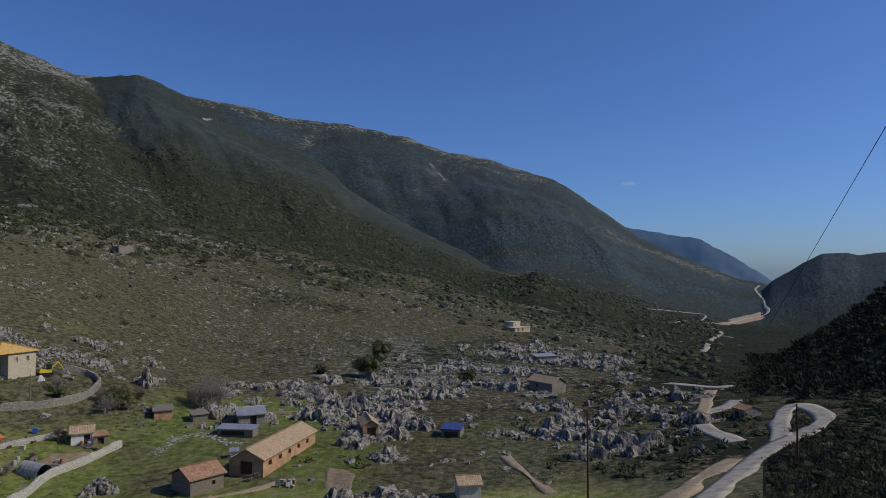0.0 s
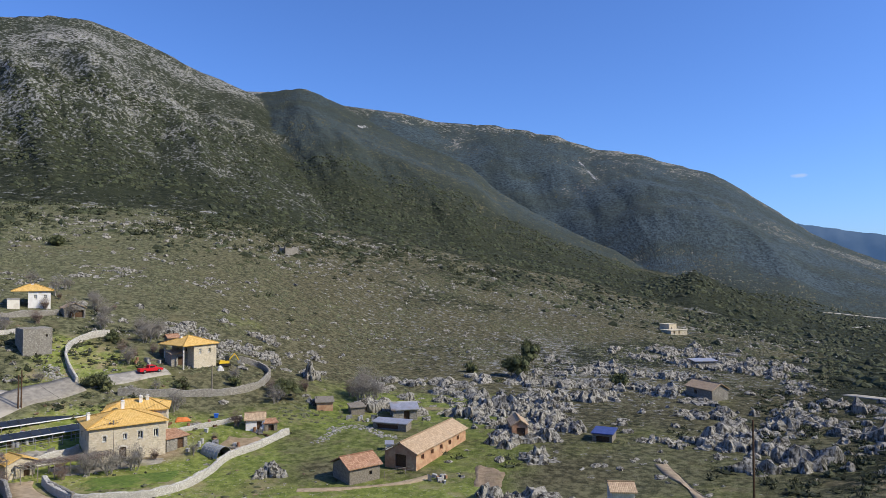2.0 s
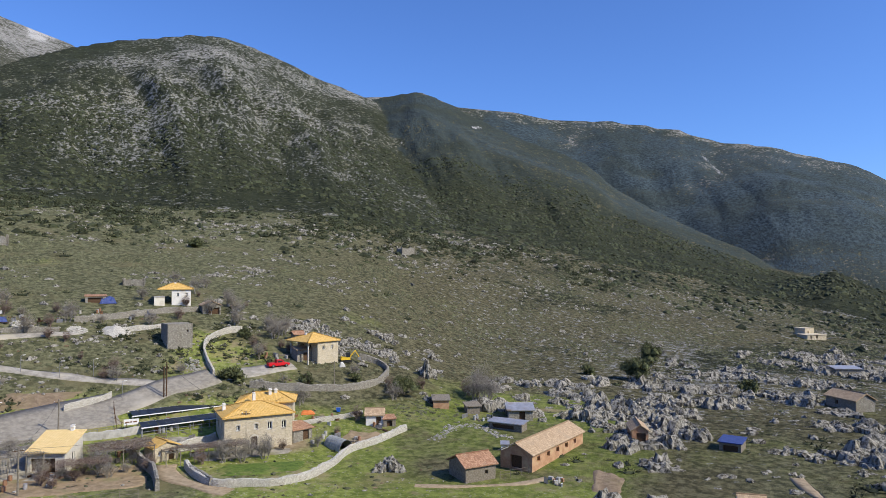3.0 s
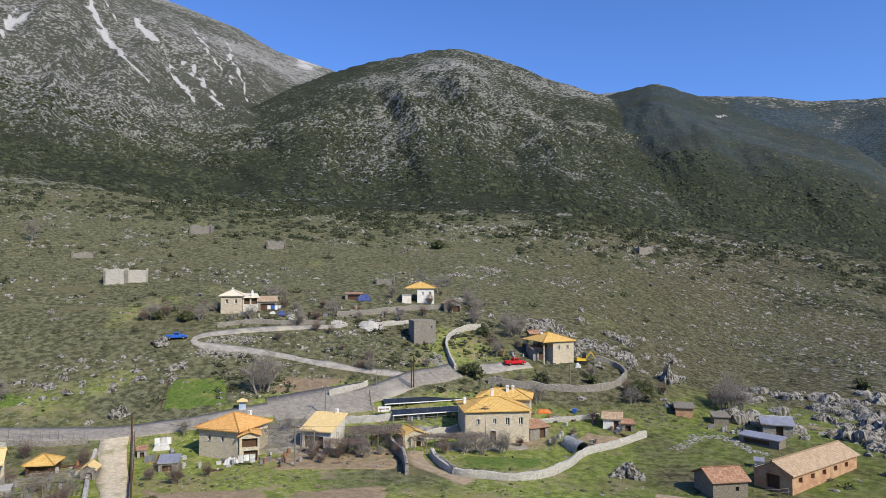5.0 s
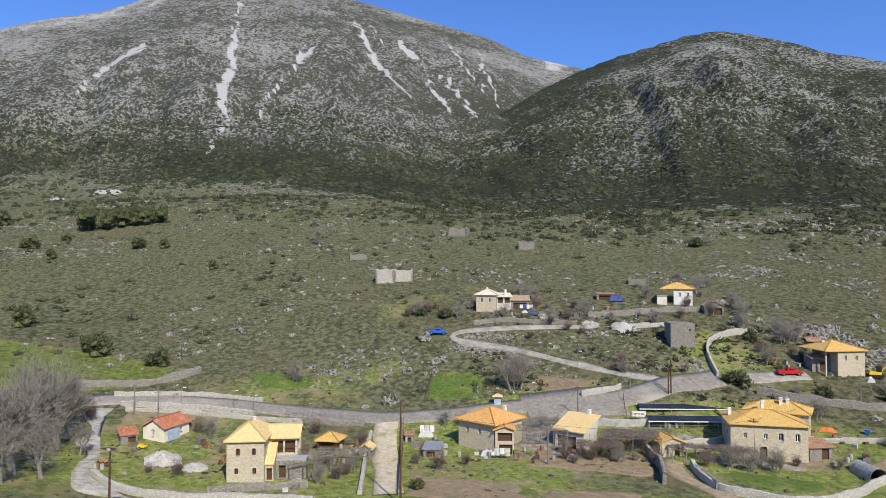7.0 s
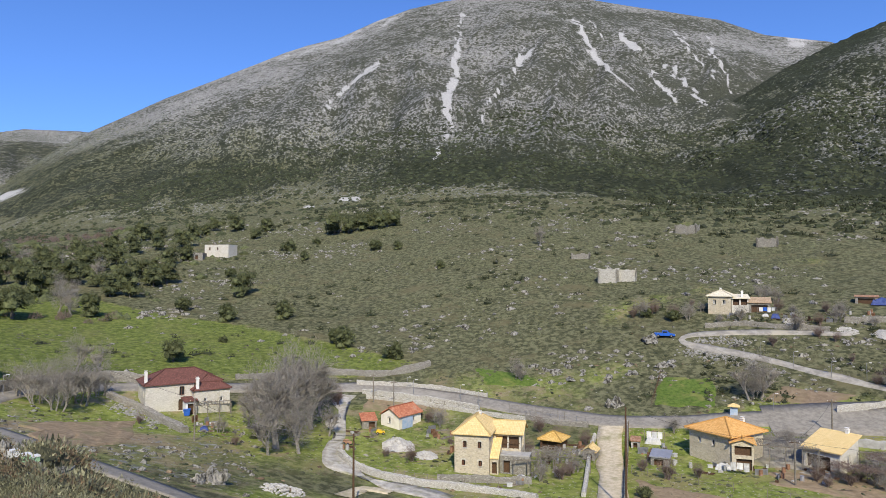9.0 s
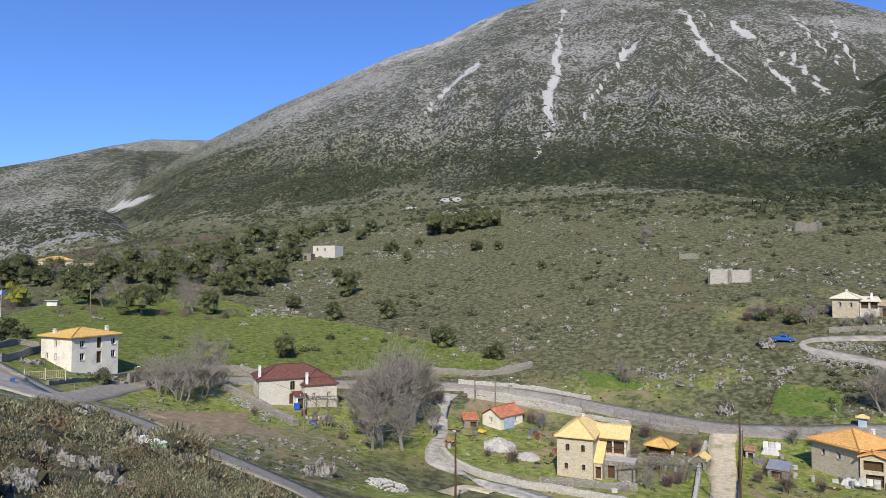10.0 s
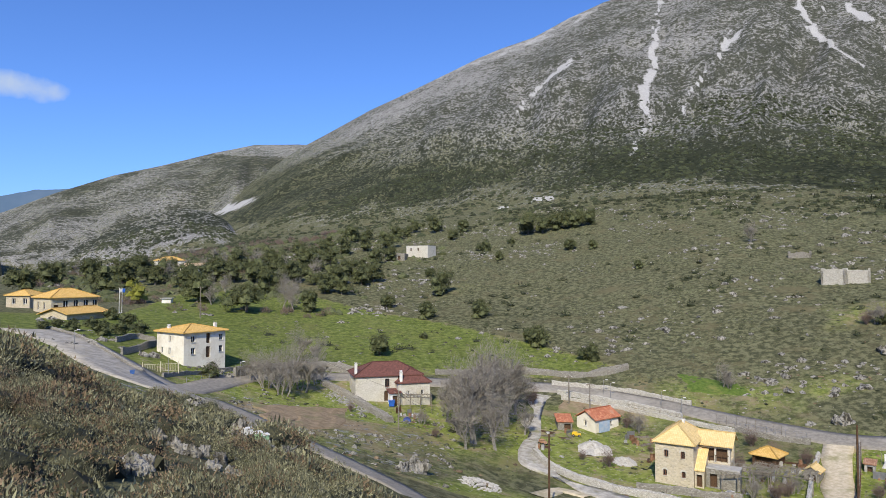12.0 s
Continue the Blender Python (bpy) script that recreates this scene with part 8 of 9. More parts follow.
# thickets round the far houses
THICKET = [clump_shape(k + 30, 1, 0.6) for k in range(5)]
tagged(merged("thicket", THICKET, np.vstack([
    scatter(rng, 1300, 105, 128, 212, 460, lambda b, d, x, y: (fractal(x / 20, y / 20, 3, 66) > 0.46) * 0.6, 5, 0.9, 2.8, 0.1, (0.8, 1.1), 1.4),
    scatter(rng, 350, 97, 108, 240, 420, lambda b, d, x, y: (fractal(x / 16, y / 16, 3, 67) > 0.56) * 0.5, 5, 0.8, 2.2, 0.1, (0.8, 1.1), 1.4),
]), OAK_LEAF), "dark evergreen thickets round the far houses", "thicket", kind="stuff")
tagged(merged("bare_thicket", [spray_shape(k + 80, 150, 1.0, 0.34, 0.6, 0.075) for k in range(5)], np.vstack([
    scatter(rng, 1100, 106, 128, 205, 520, lambda b, d, x, y: (fractal(x / 18, y / 18, 3, 68) > 0.48) * 0.6, 5, 0.8, 2.4, 0.1, (0.9, 1.3), 1.4),
]), RED_TWIG), "grey-brown leafless thickets round the far houses", "thicket", kind="stuff")

# the shrubby shoulder below the tripod
SPRAYS = [spray_shape(k, 230, 1.0, 0.09, 0.4, 0.34) for k in range(4)]
FINE = [spray_shape(k + 9, 600, 1.0, 0.052, 0.5, 0.34) for k in range(3)]


def shoulder(b, d, x, y):
    edge = np.interp(b, [98, 103, 107, 110, 116, 119, 124, 127, 130], [48, 52, 56, 65, 66, 46, 44, 58, 75])
    return (d < edge) * np.clip(0.6 + (fractal(x / 5, y / 5, 3, 63) - 0.45) * 4, 0.1, 1)


far_shrubs = np.vstack([scatter(rng, 1750, 98, 131.5, 24, 76, shoulder, 4, 0.3, 1.25, 0.05, (0.75, 1.15), 1.8), scatter(rng, 230, 109.4, 116.2, 57, 70, lambda b, d, x, y: 1 + 0 * b, 4, 1.1, 2.1, 0.05, (0.9, 1.25), 1.2)])
far_shrubs = np.vstack([far_shrubs, scatter(rng, 60, 127.3, 132, 33, 46, lambda b, d, x, y: 1 + 0 * b, 4, 0.85, 1.25, 0.05, (1.0, 1.3), 1.2)])
near_shrubs = scatter(rng, 1000, 106, 133, 7, 30, lambda b, d, x, y: np.clip(shoulder(b, d, x, y) * 1.5, 0.4, 1), 3, 0.25, 0.8, 0.05, (0.9, 1.3), 1.4)


# scrub down the back of the shoulder as far as the road, and along its rim
def hollow(b, d, x, y):
    return (d < np.interp(b, [110.5, 113.2, 116.6, 119.5], [81, 95, 105.5, 103])) * 0.95


far_shrubs = np.vstack([far_shrubs, off_roads(scatter(rng, 520, 110.7, 120, 68, 106, hollow, 4, 0.6, 1.35, 0.05, (0.9, 1.2), 1.3), 1.0),
                        scatter(rng, 150, 119.5, 128, 36, 47, lambda b, d, x, y: 1 + 0 * b, 4, 0.7, 1.2, 0.05, (0.9, 1.2), 1.3)])


def clear_of_rocks(rows):
    """Leaves out the shrubs that would hide the standing rocks."""
    b, d = np.degrees(np.arctan2(-rows[:, 1], rows[:, 2])), np.hypot(rows[:, 1], rows[:, 2])
    keep = np.ones(len(rows), bool)
    for rb, rd, size in STANDING:
        keep &= ~((np.abs(b - rb) * radians(1) * d < size * 1.3) & (d < rd + 0.5 * size) & (d > rd * 0.72))
    return rows[keep]


far_shrubs, near_shrubs = clear_of_rocks(far_shrubs), clear_of_rocks(near_shrubs)
# solid filler cores, darker than the leaves to paint the shade between them
CORE_SHADE = foliage("shaded_shrub_heart", (0.025, 0.027, 0.015), (0.07, 0.068, 0.036), 0.6)
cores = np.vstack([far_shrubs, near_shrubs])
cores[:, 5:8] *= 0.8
tagged(merged("shrub_hearts", COARSE, cores, CORE_SHADE), "solid cores of the low shrubs, coloured dark for inner shade", "scrub", kind="stuff")
third = rng.uniform(0, 1, len(far_shrubs))
tagged(merged("sage_scrub", SPRAYS, far_shrubs[third < 0.78], SAGE_LEAF), "grey-green sage and spurge on the rocky shoulder", "scrub", kind="stuff")
tagged(merged("dry_scrub", SPRAYS, far_shrubs[third >= 0.78], BROWN_LEAF), "dry brown stalks among the sage", "scrub", kind="stuff")
third = rng.uniform(0, 1, len(near_shrubs))
tagged(merged("sage_scrub", FINE, near_shrubs[third < 0.76], SAGE_LEAF), "grey-green sage bushes close below the viewpoint", "scrub", kind="stuff")
tagged(merged("dry_scrub", FINE, near_shrubs[third >= 0.76], BROWN_LEAF), "dry brown stalks among the sage", "scrub", kind="stuff")
right = scatter(rng, 300, -36, -24, 30, 82, lambda b, d, x, y: 0.8 + 0 * b, 4, 0.4, 1.1, 0.1, (0.8, 1.1), 1.3)
# dark evergreen leaf, darkened further because the bank's shade is put into it
BANK_SHADE_LEAF = foliage("shaded_bank_leaf", (0.012, 0.016, 0.008), (0.036, 0.042, 0.018), 0.7)
right[:, 5:8] *= 0.9
tagged(merged("bank_scrub", SPRAYS, right, SCRUB_LEAF), "dark scrub on the bank beside the valley road", "scrub", kind="stuff")
near_bank = scatter(rng, 800, -36, -22, 76, 165, lambda b, d, x, y: ((b < -29.6) | ((d < 104) & (b < -26.5)) | ((b > -27.8) & (b < -26.2) & (d > 128) & (d < 150))) * 0.9, 5, 0.4, 1.5, 0.15, (0.7, 1.1), 1.6)
far_bank = scatter(rng, 2300, -36, -19, 155, 300, lambda b, d, x, y: ((terrain(b, d)[1] == 4) | ((b < -24.2) & (d > 168)) | (b < -26.5)) * 0.9, 5, 0.6, 2.0, 0.15, (0.7, 1.1), 1.6)
MEDIUM = [spray_shape(k + 60, 68, 1.05, 0.3, 0.3) for k in range(5)]
near_bank = off_roads(np.vstack([near_bank, scatter(rng, 420, -36, -25.6, 58, 112, lambda b, d, x, y: 0.95 + 0 * b, 5, 0.5, 1.4, 0.1, (0.8, 1.2), 1.4), scatter(rng, 60, -30, -26.6, 112, 128, lambda b, d, x, y: 0.9 + 0 * b, 5, 0.5, 1.0, 0.1, (0.8, 1.2), 1.4)]), 0.72)
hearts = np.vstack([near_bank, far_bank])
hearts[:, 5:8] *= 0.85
tagged(merged("bank_thicket_hearts", COARSE, hearts, BANK_SHADE_LEAF), "solid cores of the bank thicket, coloured darker for shade", "scrub", kind="stuff")
tagged(merged("bank_scrub", [spray_shape(k + 50, 120, 1.05, 0.15, 0.35) for k in range(5)], near_bank, SCRUB_LEAF), "dark evergreen scrub beside the hairpin", "scrub", kind="stuff")
tagged(merged("bank_scrub", MEDIUM, far_bank, BANK_SHADE_LEAF), "dark evergreen thicket covering the bank, leaves darkened further for its shade", "scrub", kind="stuff")
weeds = scatter(rng, 10500, 19, 112, 78, 186, lambda b, d, x, y: (in_village(b, d) | ((b > 96) & (d < 128))) * np.clip((fractal(x / 7, y / 7, 3, 93) - 0.4) * 4, 0.05, 1), 5, 0.12, 0.5, 0.1, (0.5, 1.0), 2.0)


def off_field(rows):
    """Leaves the brown ploughed field bare."""
    b, d = np.degrees(np.arctan2(-rows[:, 1], rows[:, 2])), np.hypot(rows[:, 1], rows[:, 2])
    return rows[~((d > np.interp(b, [105.2, 110.8, 112.6], [104, 94, 112])) & (d < np.interp(b, [104.6, 112.6], [128, 114])) & (b > 104.7) & (b < 112.4))]


weeds = off_field(off_roads(weeds))
kind_w = rng.uniform(0, 1, len(weeds))
tagged(merged("weeds", COARSE, weeds[kind_w < 0.7], TUSSOCK), "tufts of coarse grass in the gardens", "weeds", kind="stuff")
tagged(merged("dry_weeds", COARSE, weeds[(kind_w >= 0.7) & (kind_w < 0.9)], BROWN_LEAF), "dead brown weeds in the gardens", "weeds", kind="stuff")
tagged(merged("garden_bushes", COARSE, weeds[kind_w >= 0.9], SCRUB_LEAF), "small dark bushes in the gardens", "weeds", kind="stuff")
tagged(merged("garden_stones", STONES, off_field(off_roads(np.vstack([scatter(rng, 1500, 19, 99, 96, 186, lambda b, d, x, y: in_village(b, d) * (fractal(x / 8, y / 8, 3, 94) > 0.55), 6, 0.1, 0.45, 0.15, (0.5, 0.9), 2.5), scatter(rng, 1700, 36, 60, 136, 178, lambda b, d, x, y: np.clip((fractal(x / 6, y / 6, 3, 96) - 0.47) * 6, 0.03, 1), 6, 0.15, 0.7, 0.15, (0.5, 0.9), 2.5), scatter(rng, 900, 96, 115, 78, 130, lambda b, d, x, y: np.clip((fractal(x / 7, y / 7, 3, 98) - 0.45) * 5, 0.05, 0.9), 6, 0.12, 0.6, 0.15, (0.5, 0.9), 2.2)]))), LIMESTONE), "loose pale stones in the gardens", "stones", kind="stuff")


# ---- vehicles, poles, fences and clutter ----
TYRE = surface("black_rubber", (0.02, 0.02, 0.02), (0.035, 0.035, 0.035), 4.0, 0.9, 0.1)
CAR_GLASS = surface("car_glass", (0.02, 0.025, 0.03), (0.04, 0.045, 0.05), 1.0, 0.1, 0.0)


def paint(name, rgb):
    return surface(name, tuple(0.85 * v for v in rgb), rgb, 1.0, 0.35, 0.0)


RED_PAINT, CAR_BLUE, DIGGER_YELLOW = paint("red_car_paint", (0.6, 0.02, 0.03)), paint("blue_car_paint", (0.03, 0.13, 0.55)), paint("digger_yellow", (0.75, 0.5, 0.04))
WHITE_PAINT, GREEN_PAINT, BIN_BLUE = paint("white_enamel", (0.78, 0.78, 0.76)), paint("pale_green_paint", (0.35, 0.55, 0.32)), paint("bin_blue", (0.06, 0.14, 0.36))


def extruded(outline, half):
    """A side profile (x, z) pulled out to both sides, a little narrower above."""
    bm = bmesh.new()
    top = max(z for _, z in outline)
    rows = [[bm.verts.new((x, s * half * (1 - 0.14 * max(0, z - 0.9) / max(0.01, top - 0.9 if top > 0.9 else 1)), z)) for x, z in outline] for s in (-1, 1)]
    bm.faces.new(rows[0])
    bm.faces.new(rows[1][::-1])
    n = len(outline)
    for k in range(n):
        bm.faces.new([rows[0][k], rows[1][k], rows[1][(k + 1) % n], rows[0][(k + 1) % n]])
    return bm


def wheels(thing, xs, half, r):
    for x in xs:
        for s in (-1, 1):
            bm = bmesh.new()
            tube(bm, (x, s * half - s * 0.2, r), (x, s * half, r), r, sides=14)
            tyre = part("wheel", bm, TYRE, thing)
            bm = bmesh.new()
            tube(bm, (x, s * half, r), (x, s * half + s * 0.02, r), r * 0.55, sides=10)
            part("rim", bm, STEEL, tyre)


def pickup(b, d, turn, material, label):
    p = spot(b, d)
    thing = tagged(new("pickup"), label, "car")
    thing.matrix_world = pose(p.x, p.y, p.z + 0.05, 0, 0, turn)
    part("body", extruded([(-2.4, 0.35), (2.3, 0.35), (2.35, 0.75), (1.2, 0.95), (0.65, 1.5), (-0.5, 1.52), (-0.65, 0.95), (-2.4, 0.95)], 0.82), material, thing)
    part("windscreen", boxed((0.72, 1.1, -0.62, 0.62, 1.0, 1.38)), CAR_GLASS, thing)
    part("side_window", boxed((-0.4, 0.6, -0.8, 0.8, 1.02, 1.4)), CAR_GLASS, thing)
    part("bumper", boxed((2.3, 2.45, -0.8, 0.8, 0.4, 0.6)), STEEL, thing)
    for s in (-0.6, 0.6):
        part("headlight", boxed((2.3, 2.37, s - 0.14, s + 0.14, 0.62, 0.74)), WHITE_PAINT, thing)
    wheels(thing, (-1.45, 1.5), 0.82, 0.33)
    return thing


pickup(*(35.55, 154.3), 58, RED_PAINT, "bright red pickup parked on a gravel drive")
pickup(*(62.85, 169.7), 62, CAR_BLUE, "bright blue pickup parked beside the lane")


def digger(b, d, turn):
    p = spot(b, d)
    thing = tagged(new("excavator"), "small yellow excavator parked behind a stone house", "excavator")
    thing.matrix_world = pose(p.x, p.y, p.z, 0, 0, turn)
    for s in (-0.75, 0.75):
        part("crawler_belt", boxed((-1.2, 1.2, s - 0.2, s + 0.2, 0.02, 0.55)), TYRE, thing)
    part("engine_body", extruded([(-1.3, 0.6), (0.9, 0.6), (0.9, 1.2), (-1.1, 1.35)], 0.85), DIGGER_YELLOW, thing)
    part("cab", boxed((0.0, 0.9, -0.8, 0.0, 1.2, 2.3)), CAR_GLASS, thing)
    bm = bmesh.new()
    tube(bm, (0.9, 0.3, 1.1), (2.2, 0.3, 2.6), 0.16, 0.13)
    tube(bm, (2.2, 0.3, 2.6), (3.2, 0.3, 1.0), 0.12, 0.1)
    part("boom", bm, DIGGER_YELLOW, thing)
    part("bucket", boxed((2.9, 3.5, 0.0, 0.6, 0.35, 1.0)), STEEL, thing)


digger(*(30.11, 161.3), 40)


def tractor(b, d, turn, label, material):
    p = spot(b, d)
    thing = tagged(new("trailer"), label, "farm machine")
    thing.matrix_world = pose(p.x, p.y, p.z, 0, 0, turn)
    part("body", extruded([(-1.4, 0.5), (1.4, 0.5), (1.4, 1.1), (0.3, 1.15), (0.2, 1.6), (-1.2, 1.6), (-1.4, 1.1)], 0.6), material, thing)
    wheels(thing, (-0.9, 0.95), 0.75, 0.42)
    thing.scale = (0.55, 0.55, 0.55)


tractor(*(85.99, 126.4), 80, "old yellow farm machine parked on grass", DIGGER_YELLOW)
# the machine shape here stands in for a bit of rusty debris
tractor(*(88.71, 119.6), 40, "small rusty debris beside a wall", BRICK)


def pole(q, high, label="weathered wooden utility pole", arm=True, lean=0.0):
    p = spot(*q)
    thing = tagged(new("utility_pole"), label, "pole", "utility poles")
    thing.matrix_world = pose(p.x, p.y, p.z, lean, 0, q[0])
    bm = bmesh.new()
    tube(bm, (0, 0, -1.0), (0, 0, high), 0.15, 0.1, 8)
    part("shaft", bm, WOOD_GREY if arm else WOOD_DARK, thing)
    if arm:
        part("crossarm", boxed((-0.7, 0.7, -0.05, 0.05, high - 0.5, high - 0.4)), WOOD_DARK, thing)
        for x in (-0.6, 0.0, 0.6):
            bm = bmesh.new()
            tube(bm, (x, 0, high - 0.4), (x, 0, high - 0.2), 0.04, 0.03, 6)
            part("insulator", bm, WHITE_PAINT, thing)
    return p + Vector((0, 0, high - 0.2))


WIRE = surface("black_cable", (0.015, 0.015, 0.015), (0.025, 0.025, 0.025), 2.0, 0.6, 0.0)


def cable(a, b, sag, r=0.02, label="thin black overhead cable between poles"):
    a, b = Vector(a), Vector(b)
    bm = bmesh.new()
    pts = [a.lerp(b, k / 14) - Vector((0, 0, sag * 4 * (k / 14) * (1 - k / 14))) for k in range(15)]
    for p, q in zip(pts, pts[1:]):
        tube(bm, p, q, r, sides=4)
    tagged(part("overhead_cable", bm, WIRE), label, "cable", "overhead cables")


valley_pole = pole((-11.84, 87.8), 11.5, "dark wooden utility pole in the valley", False)
bend_pole = pole((-27.24, 100.7), 7.8, "dark wooden utility pole by the hairpin", False)
FAR_END, NEAR_END = (71.6, 165.1, 6.0), (13.7, 20.9, 34.5)
cable(FAR_END, NEAR_END, 0.2, 0.013)
cable(valley_pole, bend_pole, 1.2, 0.02)
house_pole = pole((38.05, 120.8), 6.5)
square_pole = pole((44.00, 142.0), 6.6, "pair of tall poles at the square", False)
pole((44.19, 141.7), 6.0, "pair of tall poles at the square", False)
lane_pole = pole((65.92, 90.2), 13.0, "tall dark pole beside the lane", False)
road_pole = pole((51.28, 131.6), 6.0)
yard_pole = pole((53.72, 109.3), 6.5)
terrace_pole = pole((31.05, 146.4), 6.0)
red_pole = pole((100.69, 112.9), 6.5)
near_pole = pole((88.21, 82.3), 9.0, "dark pole beside the gravel track", False)
meadow_pole = pole((116.58, 194.9), 8.5)
for q in ((86.60, 144.4), (84.91, 140.1)):
    pole(q, 6.0)
cable(house_pole, square_pole, 1.0)
cable(house_pole, yard_pole, 1.2)
cable(road_pole, yard_pole, 0.8)
cable(lane_pole, yard_pole, 1.0)
cable(red_pole, near_pole, 1.5)
cable(red_pole + Vector((0, 0, -0.4)), near_pole + Vector((0, 0, -0.6)), 1.6)
cable(red_pole, meadow_pole, 2.0)
cable(terrace_pole, house_pole, 1.2)


def street_lamp(q, high=4.2):
    p = spot(*q)
    thing = tagged(new("street_lamp"), "slim grey roadside lamp post with a small head", "street lamp", "roadside lamps")
    thing.matrix_world = pose(p.x, p.y, p.z, 0, 0, q[0])
    bm = bmesh.new()
    tube(bm, (0, 0, -0.5), (0, 0, high), 0.06, 0.045, 6)
    part("post", bm, STEEL, thing)
    bm = bmesh.new()
    tube(bm, (0, 0, high), (0.45, -0.1, high + 0.12), 0.035, 0.03, 5)
    part("arm", bm, STEEL, thing)
    part("lamp_head", boxed((0.35, 0.85, -0.2, 0.02, high + 0.08, high + 0.2)), WHITE_PAINT, thing)


for q in ((55.11, 138.4), (49.07, 151.2), (55.90, 159.5), (53.69, 155.3), (51.26, 151.4), (47.11, 142.3), (83.26, 148.4), (77.83, 141.7), (125.33, 128.9), (113.48, 134.8), (118.83, 121.2), (83.80, 150.0), (79.34, 144.9)):
    street_lamp(q, 3.2)


def fence(label, knots, high, gap, material, rails=2, category="fence"):
    """Posts with rails along a line; every post and rail a part."""
    path = smooth_path(knots, gap)
    z = heights(path[:, 0], path[:, 1])
    thing = tagged(new("fence"), label, category, "fences")
    thing.location = (path[0, 0], path[0, 1], z[0])
    origin = Vector((path[0, 0], path[0, 1], z[0]))
    pts = [Vector((x, y, h)) - origin for (x, y), h in zip(path, z)]
    for p in pts:
        bm = bmesh.new()
        tube(bm, p + Vector((0, 0, -0.3)), p + Vector((0, 0, high)), 0.05, 0.04, 5)
        part("post", bm, material, thing)
    for k in range(rails):
        h = high * (0.95 - 0.45 * k)
        bm = bmesh.new()
        for p, q in zip(pts, pts[1:]):
            tube(bm, p + Vector((0, 0, h)), q + Vector((0, 0, h)), 0.025, sides=4)
        part("rail", bm, material, thing)


fence("grey wire fence on thin posts along the road", [(81.86, 142.5), (78.23, 138.9), (73.98, 135.1)], 1.3, 2.5, WOOD_GREY)
fence("grey wire fence on thin posts along the road", [(73.55, 135.2), (71.79, 133.4), (69.10, 131.5)], 1.4, 1.4, STEEL, 3)
fence("thin rusty fence on the garden wall", [(86.45, 103.6), (83.17, 100.1), (79.90, 98.3), (76.20, 96.9)], 1.4, 1.6, WOOD_GREY)
fence("thin white railing beside the road", [(113.70, 139.7), (115.83, 128.9), (117.51, 120.1)], 1.0, 2.5, STEEL)
fence("yard fence of grey stakes", [(47.67, 138.7), (47.45, 132.2), (46.77, 129.9)], 1.6, 1.6, WOOD_DARK)
fence("stake fence below the orange-roofed house", [(65.51, 108.0), (61.70, 105.5), (57.95, 103.6)], 1.2, 2.2, WOOD_GREY)
fence("stake fence below the vegetable gardens", [(55.60, 102.1), (50.93, 101.1), (45.91, 101.1)], 1.2, 2.2, WOOD_GREY)
fence("dark stake fence along the lane wall", [(65.71, 127.7), (65.75, 117.3), (65.88, 102.5), (65.96, 94.3)], 2.0, 1.8, WOOD_DARK, 3)
fence("paddock fence of weathered stakes", [(17.31, 103.7), (14.96, 106.3), (14.68, 109.1)], 1.1, 1.5, WOOD_GREY)
fence("roadside railing above the square", [(57.47, 130.0), (54.18, 129.0), (50.91, 129.2), (47.68, 130.0)], 1.2, 2.0, STEEL)
fence("grey stake fence round the crop plot", [(63.95, 138.7), (63.21, 152.6)], 1.3, 1.5, WOOD_DARK)
fence("stake fence by the roadside field", [(75.25, 138.1), (72.54, 136.0), (70.76, 133.4)], 1.8, 1.6, WOOD_GREY, 3)


CREAM_METAL = surface("cream_metal_paint", (0.5, 0.46, 0.32), (0.6, 0.56, 0.42), 3.0, 0.5, 0.05)


def gate(q, turn):
    p = spot(*q)
    thing = tagged(new("gate"), "cream metal gate of thin bars beside the road", "gate")
    thing.matrix_world = pose(p.x, p.y, p.z, 0, 0, turn)
    for x in (-2.8, 0, 2.8):
        part("post", boxed((x - 0.07, x + 0.07, -0.07, 0.07, -0.3, 1.8)), CREAM_METAL, thing)
    for x0 in (-2.65, 0.15):
        leaf = part("gate_leaf", boxed((x0, x0 + 2.5, -0.025, 0.025, 0.2, 0.25), (x0, x0 + 2.5, -0.025, 0.025, 1.35, 1.4)), CREAM_METAL, thing)
        for k in range(10):
            x = x0 + 0.08 + k * 0.26
            part("bar", boxed((x, x + 0.03, -0.015, 0.015, 0.25, 1.35)), CREAM_METAL, leaf)


gate((119.4, 124.0), 118)


def bin_(q, material, label, s=1.0):
    p = spot(*q)
    thing = tagged(new("waste_bin"), label, "bin")
    thing.matrix_world = pose(p.x, p.y, p.z, 0, 0, q[0])
    bm = bmesh.new()
    lo = [bm.verts.new((x * 0.45 * s, y * 0.4 * s, 0.1)) for x, y in ((-1, -1), (1, -1), (1, 1), (-1, 1))]
    hi = [bm.verts.new((x * 0.6 * s, y * 0.5 * s, 1.1 * s)) for x, y in ((-1, -1), (1, -1), (1, 1), (-1, 1))]
    bm.faces.new(lo[::-1])
    bm.faces.new(hi)
    for k in range(4):
        bm.faces.new([lo[k], lo[(k + 1) % 4], hi[(k + 1) % 4], hi[k]])
    part("body", bm, material, thing)
    part("lid", boxed((-0.63 * s, 0.63 * s, -0.53 * s, 0.53 * s, 1.1 * s, 1.22 * s)), material, thing)


bin_((121.39, 114.7), BIN_BLUE, "blue waste bin at the bend of the road", 0.6)
bin_((101.27, 131.0), BLUE_PAINT, "blue plastic barrel beside the porch", 1.0)
bin_((30.71, 136.7), CAR_BLUE, "small blue water tank in the yard", 0.7)


